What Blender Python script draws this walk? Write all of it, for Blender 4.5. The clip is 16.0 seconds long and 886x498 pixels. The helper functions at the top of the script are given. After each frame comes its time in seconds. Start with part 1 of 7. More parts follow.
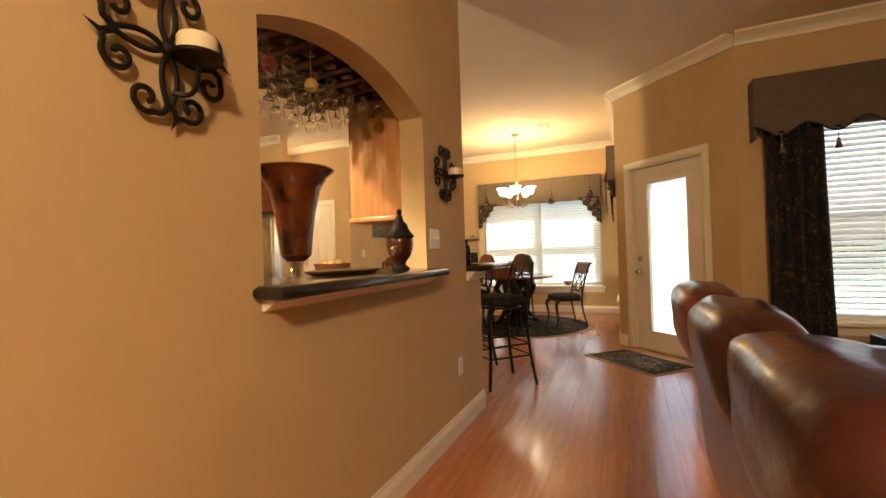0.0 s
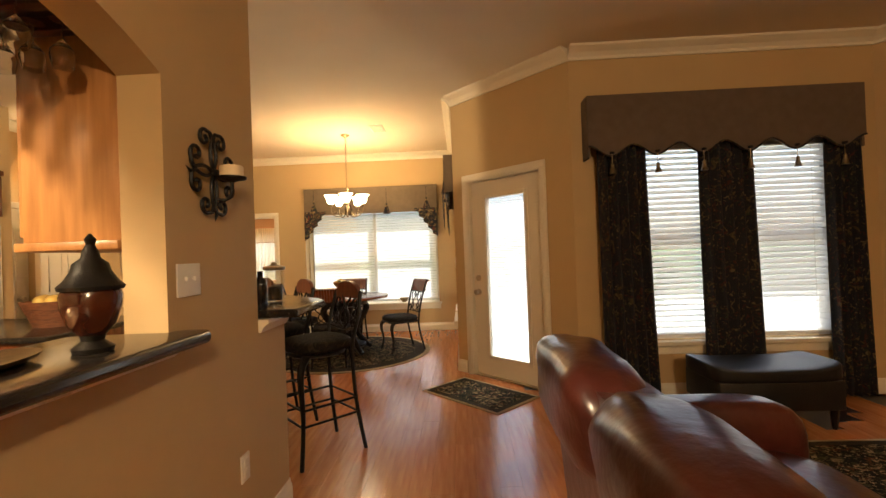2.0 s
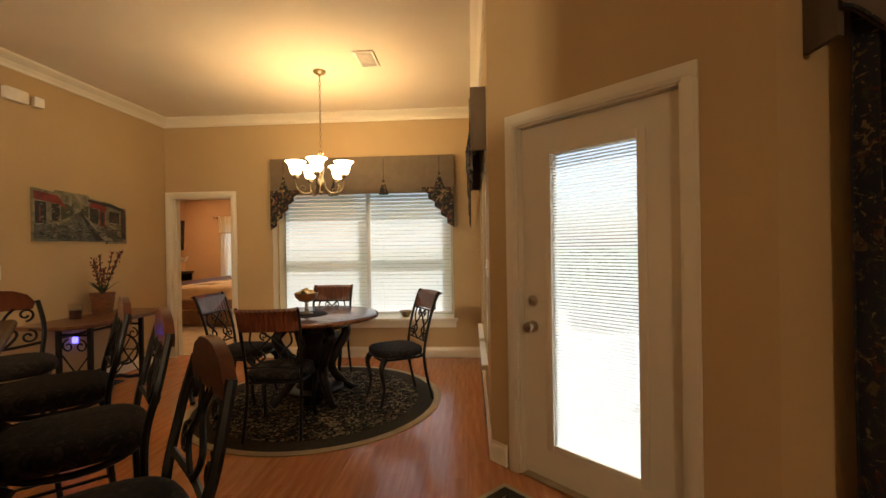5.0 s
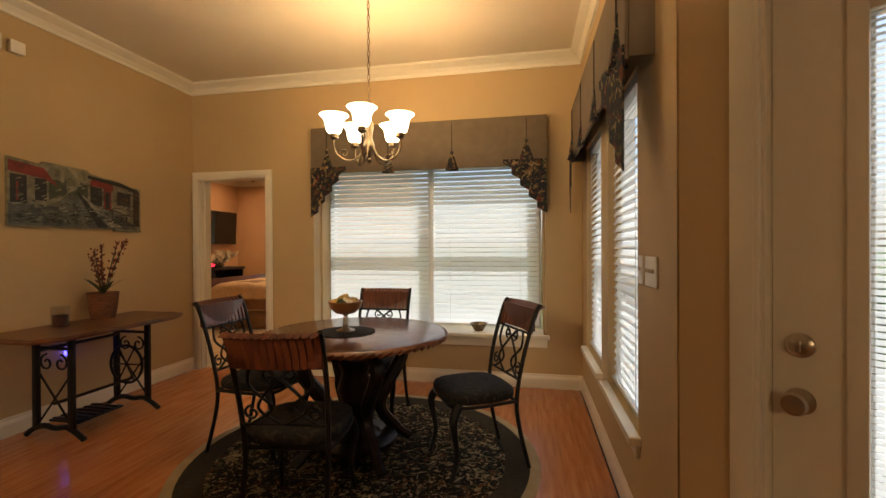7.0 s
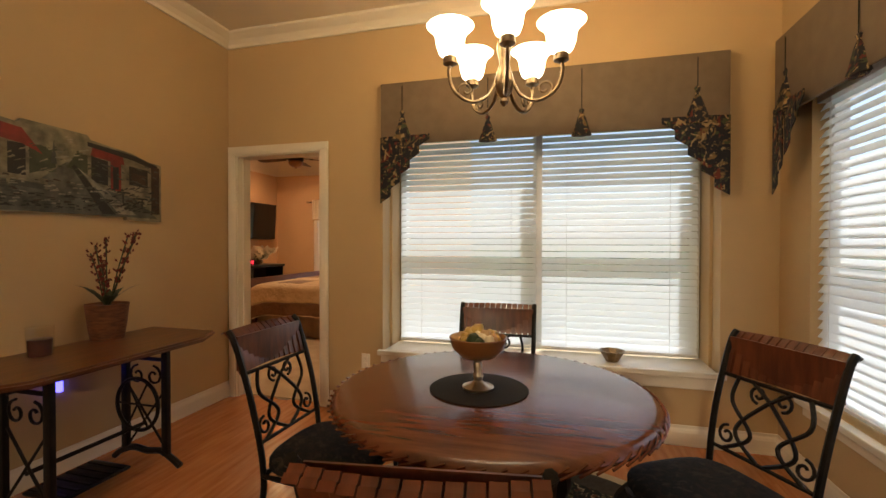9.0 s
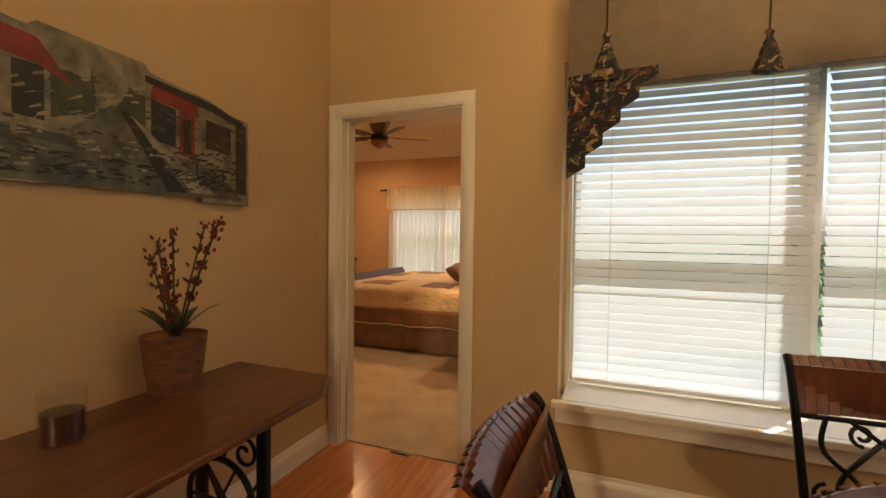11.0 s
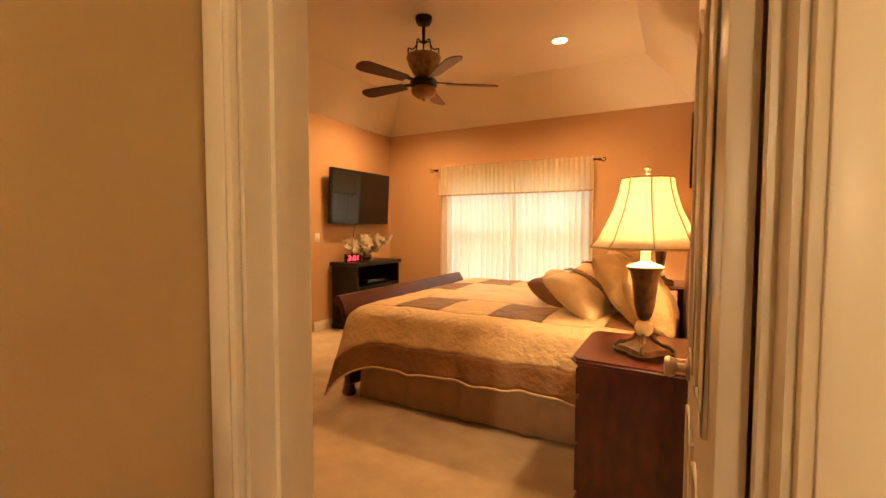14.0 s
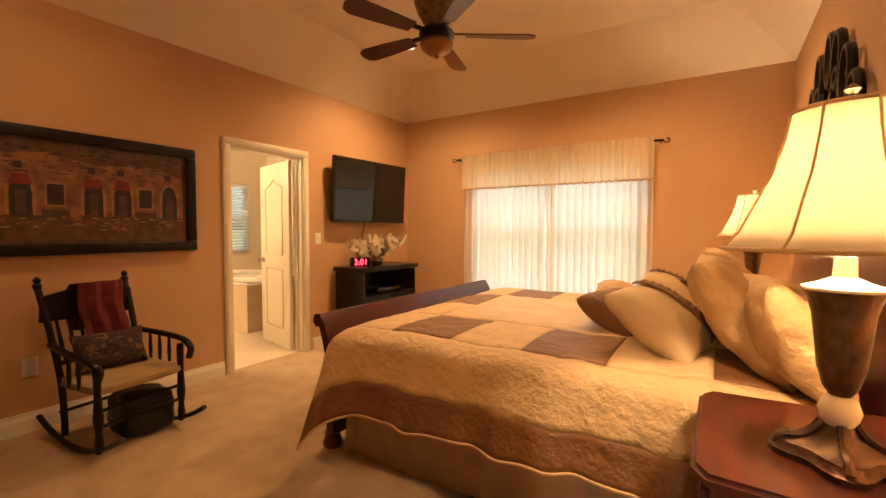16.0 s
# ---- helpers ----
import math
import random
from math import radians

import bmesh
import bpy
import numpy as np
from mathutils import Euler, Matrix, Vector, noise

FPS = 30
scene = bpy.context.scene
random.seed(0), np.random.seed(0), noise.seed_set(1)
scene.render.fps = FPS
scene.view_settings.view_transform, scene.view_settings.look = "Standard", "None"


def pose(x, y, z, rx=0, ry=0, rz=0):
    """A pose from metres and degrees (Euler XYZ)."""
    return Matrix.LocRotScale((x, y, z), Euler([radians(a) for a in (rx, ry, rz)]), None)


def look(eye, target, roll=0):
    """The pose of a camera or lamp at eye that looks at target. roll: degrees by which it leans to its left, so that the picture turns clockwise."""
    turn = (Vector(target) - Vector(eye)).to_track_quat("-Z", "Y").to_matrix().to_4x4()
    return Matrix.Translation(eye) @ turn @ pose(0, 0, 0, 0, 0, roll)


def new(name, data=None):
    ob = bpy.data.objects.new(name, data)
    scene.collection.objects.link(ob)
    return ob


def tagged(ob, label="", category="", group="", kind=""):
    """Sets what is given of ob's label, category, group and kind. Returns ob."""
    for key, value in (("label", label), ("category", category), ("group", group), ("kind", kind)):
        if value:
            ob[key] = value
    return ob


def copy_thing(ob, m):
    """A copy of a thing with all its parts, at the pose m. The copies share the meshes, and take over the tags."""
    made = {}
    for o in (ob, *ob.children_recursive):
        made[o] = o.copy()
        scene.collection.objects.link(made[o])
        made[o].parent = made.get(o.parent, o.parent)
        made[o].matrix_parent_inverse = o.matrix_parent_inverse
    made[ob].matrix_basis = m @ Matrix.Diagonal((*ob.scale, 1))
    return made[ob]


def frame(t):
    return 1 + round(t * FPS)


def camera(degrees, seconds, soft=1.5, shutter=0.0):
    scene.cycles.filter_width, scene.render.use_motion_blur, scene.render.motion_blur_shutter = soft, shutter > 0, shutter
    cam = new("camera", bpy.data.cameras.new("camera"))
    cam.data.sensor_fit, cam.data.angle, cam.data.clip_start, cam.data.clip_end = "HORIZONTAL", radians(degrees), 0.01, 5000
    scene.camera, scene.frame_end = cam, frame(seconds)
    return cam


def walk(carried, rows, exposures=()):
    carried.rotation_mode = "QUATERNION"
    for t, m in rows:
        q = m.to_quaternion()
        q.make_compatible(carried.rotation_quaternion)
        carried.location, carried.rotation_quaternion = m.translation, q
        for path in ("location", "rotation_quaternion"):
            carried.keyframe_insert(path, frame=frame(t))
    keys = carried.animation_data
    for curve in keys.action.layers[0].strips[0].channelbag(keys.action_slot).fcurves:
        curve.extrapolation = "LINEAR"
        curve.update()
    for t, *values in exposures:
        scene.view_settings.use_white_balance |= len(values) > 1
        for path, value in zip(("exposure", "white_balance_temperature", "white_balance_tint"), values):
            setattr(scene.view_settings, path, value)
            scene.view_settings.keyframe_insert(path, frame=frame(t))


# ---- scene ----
cam = camera(91.0, 16.0)
PATH = [
    (0, (-0.048, 0.109, 1.175), (-0.842, 1.945, 1.19), -1.8),
    (0.5, (-0.026, 0.258, 1.245), (-0.546, 2.189, 1.261), -1.9),
    (1, (-0.044, 0.432, 1.274), (-0.338, 2.41, 1.297), -2.2),
    (1.5, (-0.12, 0.662, 1.306), (-0.273, 2.656, 1.326), -2.2),
    (2, (-0.14, 0.934, 1.319), (-0.221, 2.932, 1.335), -2.1),
    (2.5, (-0.142, 1.246, 1.349), (-0.181, 3.245, 1.356), -2.0),
    (3, (-0.213, 1.578, 1.364), (-0.207, 3.578, 1.371), -1.9),
    (3.2, (-0.22, 1.7, 1.37), (-0.207, 3.7, 1.373), -1.8),
    (5.3, (-0.356, 3.211, 1.353), (-0.544, 5.202, 1.342), -0.8),
    (5.5, (-0.387, 3.331, 1.363), (-0.619, 5.317, 1.342), -0.8),
    (6, (-0.48, 3.678, 1.31), (-0.785, 5.655, 1.306), -0.6),
    (6.5, (-0.551, 3.995, 1.307), (-0.907, 5.963, 1.296), -0.6),
    (7, (-0.674, 4.283, 1.302), (-1.06, 6.245, 1.292), -0.3),
    (7.5, (-0.852, 4.572, 1.293), (-1.268, 6.528, 1.284), -0.2),
    (8, (-1.029, 4.818, 1.291), (-1.473, 6.768, 1.279), -0.0),
    (8.5, (-1.241, 5.08, 1.298), (-1.722, 7.021, 1.28), -0.0),
    (9, (-1.504, 5.265, 1.303), (-2.022, 7.196, 1.278), 0.1),
    (9.5, (-1.773, 5.463, 1.298), (-2.335, 7.382, 1.27), 0.4),
    (10, (-2.047, 5.687, 1.308), (-2.667, 7.588, 1.276), 0.3),
    (10.2, (-2.165, 5.76, 1.307), (-2.8, 7.656, 1.27), 0.4),
    (12.5, (-3.126, 6.917, 1.358), (-4.010, 8.709, 1.264), 0.2),
    (13, (-3.243, 7.238, 1.344), (-4.159, 9.014, 1.257), -0.1),
    (14, (-3.457, 7.865, 1.342), (-4.41, 9.62, 1.242), 0.1),
    (14.5, (-3.577, 8.204, 1.31), (-4.548, 9.95, 1.226), 0.2),
    (15, (-3.667, 8.433, 1.303), (-4.665, 10.164, 1.214), 0.1),
    (15.5, (-3.752, 8.587, 1.294), (-4.782, 10.299, 1.209), 0.2),
    (16, (-3.828, 8.727, 1.293), (-4.903, 10.411, 1.207), 0.1),
]
EXPOSURES = [(0.0, 1.85, 5900, 9), (1.5, 1.8, 6100, 9), (3.0, 1.5, 6200, 9), (5.5, 1.0, 6000, 9), (8.0, 0.92, 5950, 10), (10.0, 1.0, 5750, 10), (12.5, 1.12, 7300, 12), (13.2, 1.4, 7800, 15), (14.0, 1.75, 7500, 15), (16.0, 1.62, 6550, 13)]
walk(cam, [(t, look(eye, target, roll)) for t, eye, target, roll in PATH], EXPOSURES)

# ---- world and light ----
world = bpy.data.worlds.new("world")
scene.world = world
world.use_nodes = True
_n = world.node_tree.nodes
_sky = _n.new("ShaderNodeTexSky")
_sky.sky_type, _sky.sun_disc = "NISHITA", False
_sky.sun_elevation, _sky.sun_rotation = radians(66), radians(40)
world.node_tree.links.new(_sky.outputs[0], _n["Background"].inputs[0])
_sky.dust_density, _sky.ozone_density = 3.5, 1.0
_n["Background"].inputs[1].default_value = 0.12
sun = new("sun", bpy.data.lights.new("sun", "SUN"))
sun.data.energy, sun.data.angle, sun.data.color = 4.4, radians(0.6), (1, 0.95, 0.86)
sun.matrix_world = look((5, 6, 18), (0, 0, 0))


def bulb(name, p, watts, color=(1, 0.72, 0.42), size=0.03):
    ob = new(name, bpy.data.lights.new(name, "POINT"))
    ob.data.energy, ob.data.color, ob.data.shadow_soft_size = watts, color, size
    ob.location = p
    return ob


WARM = (1.0, 0.58, 0.25)


def spot(name, p, watts, cone=150):
    ob = new(name, bpy.data.lights.new(name, "SPOT"))
    ob.data.energy, ob.data.color, ob.data.shadow_soft_size = watts, WARM, 0.05
    ob.data.spot_size, ob.data.spot_blend = radians(cone), 1.0
    ob.location = p
    return ob


WARM2 = (1.0, 0.67, 0.37)
# lamps of the place, and an added fill light
CH = (-1.73, 7.08)
for k in range(5):
    a = radians(-80 + 72 * k)
    bulb("chandelier_bulb", (CH[0] + 0.23 * math.cos(a), CH[1] + 0.23 * math.sin(a), 2.19), 4.2, (1, 0.66, 0.30), size=0.05)
bulb("bedside_bulb", (-3.59, 10.04, 1.42), 15, WARM2)
bulb("bedside_bulb", (-3.62, 12.80, 1.42), 15, WARM2)
for x, y in ((-4.55, 12.3), (-6.6, 12.4), (-4.4, 9.6), (-6.5, 9.6)):
    spot("downlight_bulb", (x, y, 3.17), 75 if y > 11 else 15)
bulb("passage_sconce_bulb", (-5.30, 5.60, 2.22), 2.5)
bulb("kitchen_lamp_bulb", (-2.7, 0.3, 2.75), 200, size=0.12)
# added warm fill behind the camera, no known lamp; brightens the pass-through wall
bulb("living_lamp_bulb", (0.7, -1.4, 2.7), 72, size=0.12)
bulb("bathroom_bulb", (-9.2, 10.6, 2.5), 40, size=0.1)


# ---- materials ----
def mat(name, c1, c2=None, rough=0.6, metal=0.0, scale=8.0, stretch=(1, 1, 1), bump=0.0, bscale=60.0, coat=0.0, trans=0.0, bdist=0.01, glow=0.0, vary=0.0, sss=0.0):
    m = bpy.data.materials.new(name)
    m.use_nodes = True
    n, l = m.node_tree.nodes, m.node_tree.links
    b = n["Principled BSDF"]
    b.inputs["Roughness"].default_value, b.inputs["Metallic"].default_value = rough, metal
    b.inputs["Coat Weight"].default_value = coat
    b.inputs["Coat Roughness"].default_value = 0.12
    b.inputs["Transmission Weight"].default_value = trans
    c2 = c2 or tuple(v * 0.86 for v in c1)
    tc = n.new("ShaderNodeTexCoord")
    mp = n.new("ShaderNodeMapping")
    mp.inputs["Scale"].default_value = stretch
    l.new(tc.outputs["Object"], mp.inputs[0])
    nz = n.new("ShaderNodeTexNoise")
    nz.inputs["Scale"].default_value, nz.inputs["Detail"].default_value = scale, 6
    l.new(mp.outputs[0], nz.inputs[0])
    rp = n.new("ShaderNodeValToRGB")
    rp.color_ramp.elements[0].position, rp.color_ramp.elements[1].position = 0.32, 0.68
    rp.color_ramp.elements[0].color, rp.color_ramp.elements[1].color = (*c2, 1), (*c1, 1)
    l.new(nz.outputs["Fac"], rp.inputs[0])
    col = rp.outputs[0]
    if vary:
        oi = n.new("ShaderNodeObjectInfo")
        mr = n.new("ShaderNodeMapRange")
        mr.inputs["To Min"].default_value, mr.inputs["To Max"].default_value = 1 - vary, 1 + vary
        l.new(oi.outputs["Random"], mr.inputs[0])
        hs = n.new("ShaderNodeHueSaturation")
        l.new(mr.outputs[0], hs.inputs["Value"])
        l.new(col, hs.inputs["Color"])
        col = hs.outputs[0]
    l.new(col, b.inputs["Base Color"])
    if sss:
        b.inputs["Subsurface Weight"].default_value = sss
        b.inputs["Subsurface Radius"].default_value = (0.02, 0.02, 0.02)
    if bump:
        bz = n.new("ShaderNodeTexNoise")
        bz.inputs["Scale"].default_value, bz.inputs["Detail"].default_value = bscale, 4
        l.new(mp.outputs[0], bz.inputs[0])
        bp = n.new("ShaderNodeBump")
        bp.inputs["Strength"].default_value, bp.inputs["Distance"].default_value = bump, bdist
        l.new(bz.outputs["Fac"], bp.inputs["Height"])
        l.new(bp.outputs[0], b.inputs["Normal"])
    if glow:
        b.inputs["Emission Color"].default_value = (*c1, 1)
        b.inputs["Emission Strength"].default_value = glow
    return m


def patterned(name, ground, motifs, scale, rough=0.85, bump=0.3, cover=0.5):
    """Woven cloth with blotchy motifs of several colours on a dark ground."""
    m = mat(name, ground, None, rough, bump=bump, bscale=300)
    n, l = m.node_tree.nodes, m.node_tree.links
    b = n["Principled BSDF"]
    base = b.inputs["Base Color"].links[0].from_socket
    tc = next(x for x in n if x.bl_idname == "ShaderNodeTexCoord")
    for i, c in enumerate(motifs):
        mp = n.new("ShaderNodeMapping")
        mp.inputs["Location"].default_value = (3.1 * i, 1.7 * i, 5.3 * i)
        l.new(tc.outputs["Object"], mp.inputs[0])
        w = n.new("ShaderNodeTexNoise")
        w.inputs["Scale"].default_value, w.inputs["Detail"].default_value = scale * (1 + 0.35 * i), 3
        w.inputs["Distortion"].default_value = 1.6
        l.new(mp.outputs[0], w.inputs[0])
        r = n.new("ShaderNodeValToRGB")
        r.color_ramp.elements[0].position, r.color_ramp.elements[1].position = cover + 0.06, cover + 0.11
        l.new(w.outputs["Fac"], r.inputs[0])
        mx = n.new("ShaderNodeMix")
        mx.data_type = "RGBA"
        l.new(r.outputs[0], mx.inputs[0])
        l.new(base, mx.inputs[6])
        mx.inputs[7].default_value = (*c, 1)
        base = mx.outputs[2]
    l.new(base, b.inputs["Base Color"])
    return m


def glass(name, color=(1, 1, 1), rough=0.0, thin=True):
    m = bpy.data.materials.new(name)
    m.use_nodes = True
    n, l = m.node_tree.nodes, m.node_tree.links
    if thin:
        t, g, x = n.new("ShaderNodeBsdfTransparent"), n.new("ShaderNodeBsdfGlossy"), n.new("ShaderNodeMixShader")
        t.inputs[0].default_value = (*color, 1)
        g.inputs["Roughness"].default_value = 0.02
        x.inputs[0].default_value = 0.05
        l.new(t.outputs[0], x.inputs[1]), l.new(g.outputs[0], x.inputs[2])
        l.new(x.outputs[0], n["Material Output"].inputs[0])
    else:
        b = n["Principled BSDF"]
        b.inputs["Base Color"].default_value, b.inputs["Roughness"].default_value = (*color, 1), rough
        b.inputs["Transmission Weight"].default_value = 1
    return m


def sheer(name, color, see=0.45, glow=0.5, rough=0.8):
    """Cloth or slat that lets light through: diffuse, translucent and partly open."""
    m = bpy.data.materials.new(name)
    m.use_nodes = True
    n, l = m.node_tree.nodes, m.node_tree.links
    d, t, o = n.new("ShaderNodeBsdfDiffuse"), n.new("ShaderNodeBsdfTranslucent"), n.new("ShaderNodeBsdfTransparent")
    a, b = n.new("ShaderNodeMixShader"), n.new("ShaderNodeMixShader")
    d.inputs[0].default_value = t.inputs[0].default_value = (*color, 1)
    a.inputs[0].default_value, b.inputs[0].default_value = glow, see
    l.new(d.outputs[0], a.inputs[1]), l.new(t.outputs[0], a.inputs[2])
    l.new(a.outputs[0], b.inputs[1]), l.new(o.outputs[0], b.inputs[2])
    l.new(b.outputs[0], n["Material Output"].inputs[0])
    return m


PAINT = mat("tan wall paint", (0.51, 0.365, 0.178), (0.48, 0.34, 0.164), 0.7, scale=1.5, bump=0.06, bscale=220)
BEDPAINT = mat("bedroom wall paint", (0.54, 0.33, 0.172), (0.51, 0.308, 0.157), 0.7, scale=1.5, bump=0.06, bscale=220)
CEIL = mat("ceiling paint", (0.74, 0.66, 0.52), (0.71, 0.63, 0.49), 0.85, scale=2, bump=0.1, bscale=160)
WHITE = mat("cream trim paint", (0.76, 0.70, 0.56), (0.73, 0.67, 0.53), 0.35, scale=3, bump=0.02)
DOORW = mat("cream door paint", (0.74, 0.68, 0.55), (0.72, 0.66, 0.53), 0.35, scale=2)
PLANK = mat("laminate plank", (0.50, 0.20, 0.068), (0.37, 0.125, 0.036), 0.24, scale=3.5, stretch=(9, 0.8, 1), bump=0.02, bscale=40, coat=0.25, vary=0.06)
CARPET = mat("beige carpet", (0.52, 0.39, 0.24), (0.43, 0.31, 0.185), 0.95, scale=5, bump=0.7, bscale=260)
TILE = mat("bathroom tile", (0.66, 0.56, 0.42), (0.58, 0.48, 0.35), 0.35, scale=3, bump=0.04)
LEATHER = mat("burgundy leather", (0.062, 0.012, 0.009), (0.030, 0.007, 0.006), 0.30, scale=6, bump=0.32, bscale=22, coat=0.25)
BLACKL = mat("black leather", (0.011, 0.0105, 0.0105), (0.006, 0.006, 0.006), 0.45, scale=8, bump=0.2, bscale=90)
IRON = mat("dark wrought iron", (0.014, 0.012, 0.010), (0.007, 0.006, 0.005), 0.45, 0.3, scale=14, bump=0.15, bscale=120)
CHERRY = mat("cherry stained wood", (0.17, 0.050, 0.018), (0.085, 0.022, 0.009), 0.25, scale=3, stretch=(1.5, 12, 3), bump=0.03, coat=0.4)
CHERRYV = mat("cherry stained crest wood", (0.15, 0.042, 0.016), (0.07, 0.018, 0.008), 0.28, scale=3, stretch=(12, 3, 2), bump=0.05, coat=0.4)
REDWOOD = mat("mahogany", (0.085, 0.014, 0.008), (0.034, 0.007, 0.005), 0.28, scale=3, stretch=(8, 1.5, 3), coat=0.2)
OAK = mat("honey oak", (0.46, 0.225, 0.075), (0.31, 0.135, 0.04), 0.38, scale=3, stretch=(9, 9, 0.9), bump=0.04, coat=0.2)
CONSOLEW = mat("brown console wood", (0.155, 0.060, 0.024), (0.085, 0.031, 0.012), 0.35, scale=3, stretch=(12, 1.3, 3), coat=0.2)
DARKW = mat("dark stained wood", (0.014, 0.008, 0.006), (0.007, 0.0045, 0.004), 0.36, scale=5, stretch=(1, 1, 5), coat=0.12)
GRANITE = mat("polished dark granite", (0.030, 0.024, 0.020), (0.008, 0.007, 0.006), 0.16, scale=60)
FLORAL = patterned("dark floral cloth", (0.010, 0.010, 0.016), [(0.16, 0.10, 0.035), (0.12, 0.020, 0.012), (0.05, 0.06, 0.025), (0.30, 0.21, 0.09)], 9, cover=0.53)
DRAPE = patterned("dark floral drape cloth", (0.007, 0.008, 0.013), [(0.07, 0.045, 0.018), (0.05, 0.012, 0.008), (0.02, 0.028, 0.015), (0.13, 0.09, 0.04)], 11, cover=0.55)
RUGM = patterned("olive floral rug", (0.012, 0.012, 0.009), [(0.20, 0.15, 0.07), (0.09, 0.034, 0.015), (0.05, 0.05, 0.023), (0.30, 0.22, 0.11)], 12, 0.95, cover=0.52)
RUGB = mat("tan rug binding", (0.36, 0.26, 0.125), (0.29, 0.2, 0.09), 0.95, bump=0.4, bscale=250)
RUGD = mat("dark rug border", (0.045, 0.036, 0.022), (0.03, 0.024, 0.016), 0.95, scale=40, bump=0.4, bscale=250)
TAUPE = mat("taupe valance cloth", (0.17, 0.125, 0.078), (0.145, 0.105, 0.065), 0.8, scale=12, bump=0.15, bscale=400)
TAUPED = mat("grey-brown cornice cloth", (0.115, 0.083, 0.060), (0.095, 0.068, 0.048), 0.8, scale=12, bump=0.15, bscale=400)
SEATC = patterned("dark woven seat cloth", (0.011, 0.010, 0.010), [(0.032, 0.026, 0.018), (0.022, 0.015, 0.011)], 22, cover=0.5)
SLAT = sheer("white blind slat", (0.88, 0.90, 0.90), 0.0, 0.55)
SHEER = sheer("cream sheer curtain", (0.95, 0.89, 0.78), 0.10, 0.85)
SHEERT = sheer("cream curtain heading", (0.90, 0.80, 0.64), 0.12, 0.75)
PANE = glass("window glass")
CLEAR = glass("clear glass", (0.95, 0.95, 0.93))
VINYL = mat("white vinyl frame", (0.78, 0.77, 0.74), None, 0.4)
NICKEL = mat("satin nickel", (0.55, 0.48, 0.38), (0.45, 0.39, 0.3), 0.28, 1.0)
BRONZE = mat("antique bronze", (0.30, 0.22, 0.12), (0.14, 0.095, 0.05), 0.36, 0.9, scale=20)
STEEL = mat("stainless steel", (0.60, 0.57, 0.52), (0.52, 0.49, 0.44), 0.25, 1.0, scale=2, stretch=(1, 1, 40))
PLASTICW = mat("white plastic", (0.78, 0.74, 0.65), None, 0.4)
BLACKP = mat("black gloss plastic", (0.008, 0.008, 0.009), None, 0.12)
SHADEG = mat("lit frosted glass", (1.0, 0.80, 0.50), (1, 0.78, 0.47), 0.4, glow=4.2)
LAMPSH = sheer("cream lampshade cloth", (0.88, 0.80, 0.64), 0.0, 0.36)
LAMPB = mat("dark bronze lamp body", (0.12, 0.062, 0.028), (0.05, 0.024, 0.012), 0.34, 0.55, scale=24, bump=0.2, bscale=80)
CANLT = mat("lit downlight lens", (1.0, 0.80, 0.52), None, 0.5, glow=8)
CANDLE = mat("ivory candle wax", (0.80, 0.68, 0.46), None, 0.5, sss=0.3)
AMBER = mat("amber art glass", (0.13, 0.030, 0.006), (0.010, 0.004, 0.003), 0.08, scale=9, coat=0.6)
URNR = mat("red brown glazed urn", (0.09, 0.020, 0.007), (0.03, 0.008, 0.005), 0.15, scale=9, coat=0.5)
QUILT = mat("cream quilted satin", (0.66, 0.475, 0.255), (0.56, 0.39, 0.20), 0.5, scale=6, bump=0.6, bscale=26, bdist=0.03)
SATIN = mat("plain cream satin", (0.64, 0.465, 0.25), (0.56, 0.40, 0.21), 0.42, scale=5, bump=0.35, bscale=9, bdist=0.03)
QUILTF = patterned("cream cloth with embroidered vines", (0.66, 0.48, 0.26), [(0.46, 0.30, 0.14)], 22, 0.6, 0.25, cover=0.56)
QUILTB = mat("bronze quilted satin", (0.21, 0.095, 0.032), (0.15, 0.066, 0.022), 0.5, scale=7, bump=0.5, bscale=26, bdist=0.03)
PILLOW = mat("gold satin pillow", (0.56, 0.375, 0.175), (0.47, 0.30, 0.13), 0.5, scale=6, bump=0.8, bscale=16, bdist=0.03)
SKIRT = mat("tan bed skirt", (0.40, 0.255, 0.155), (0.34, 0.215, 0.13), 0.75, scale=10, bump=0.1)
THROW = mat("dark red plush throw", (0.13, 0.010, 0.010), (0.06, 0.005, 0.005), 0.95, scale=12, bump=0.6, bscale=120)
LEAF = mat("dark leaf", (0.03, 0.05, 0.016), (0.018, 0.03, 0.01), 0.45)
PETALR = mat("dark red petal", (0.17, 0.018, 0.014), (0.09, 0.01, 0.01), 0.6)
PETALW = mat("cream petal", (0.75, 0.66, 0.50), None, 0.6)
TERRA = mat("woven basket pot", (0.23, 0.080, 0.026), (0.10, 0.032, 0.012), 0.6, scale=10, stretch=(2, 2, 9), bump=0.9, bscale=45)
FRUIT = mat("yellow green fruit", (0.50, 0.36, 0.08), (0.32, 0.18, 0.05), 0.45, vary=0.3)
BOWLW = mat("golden brown bowl", (0.28, 0.12, 0.035), (0.17, 0.07, 0.02), 0.3, coat=0.3)
REDLED = mat("red display digits", (1.0, 0.03, 0.05), None, 0.5, glow=3.0)
BLUELED = mat("blue indicator", (0.10, 0.08, 1.0), None, 0.5, glow=3.0)
GRASS = mat("lawn", (0.075, 0.13, 0.03), (0.04, 0.08, 0.018), 0.9, scale=3, bump=0.6, bscale=40)
CONCRETE = mat("patio concrete", (0.50, 0.47, 0.42), (0.42, 0.39, 0.35), 0.85, scale=4, bump=0.2)
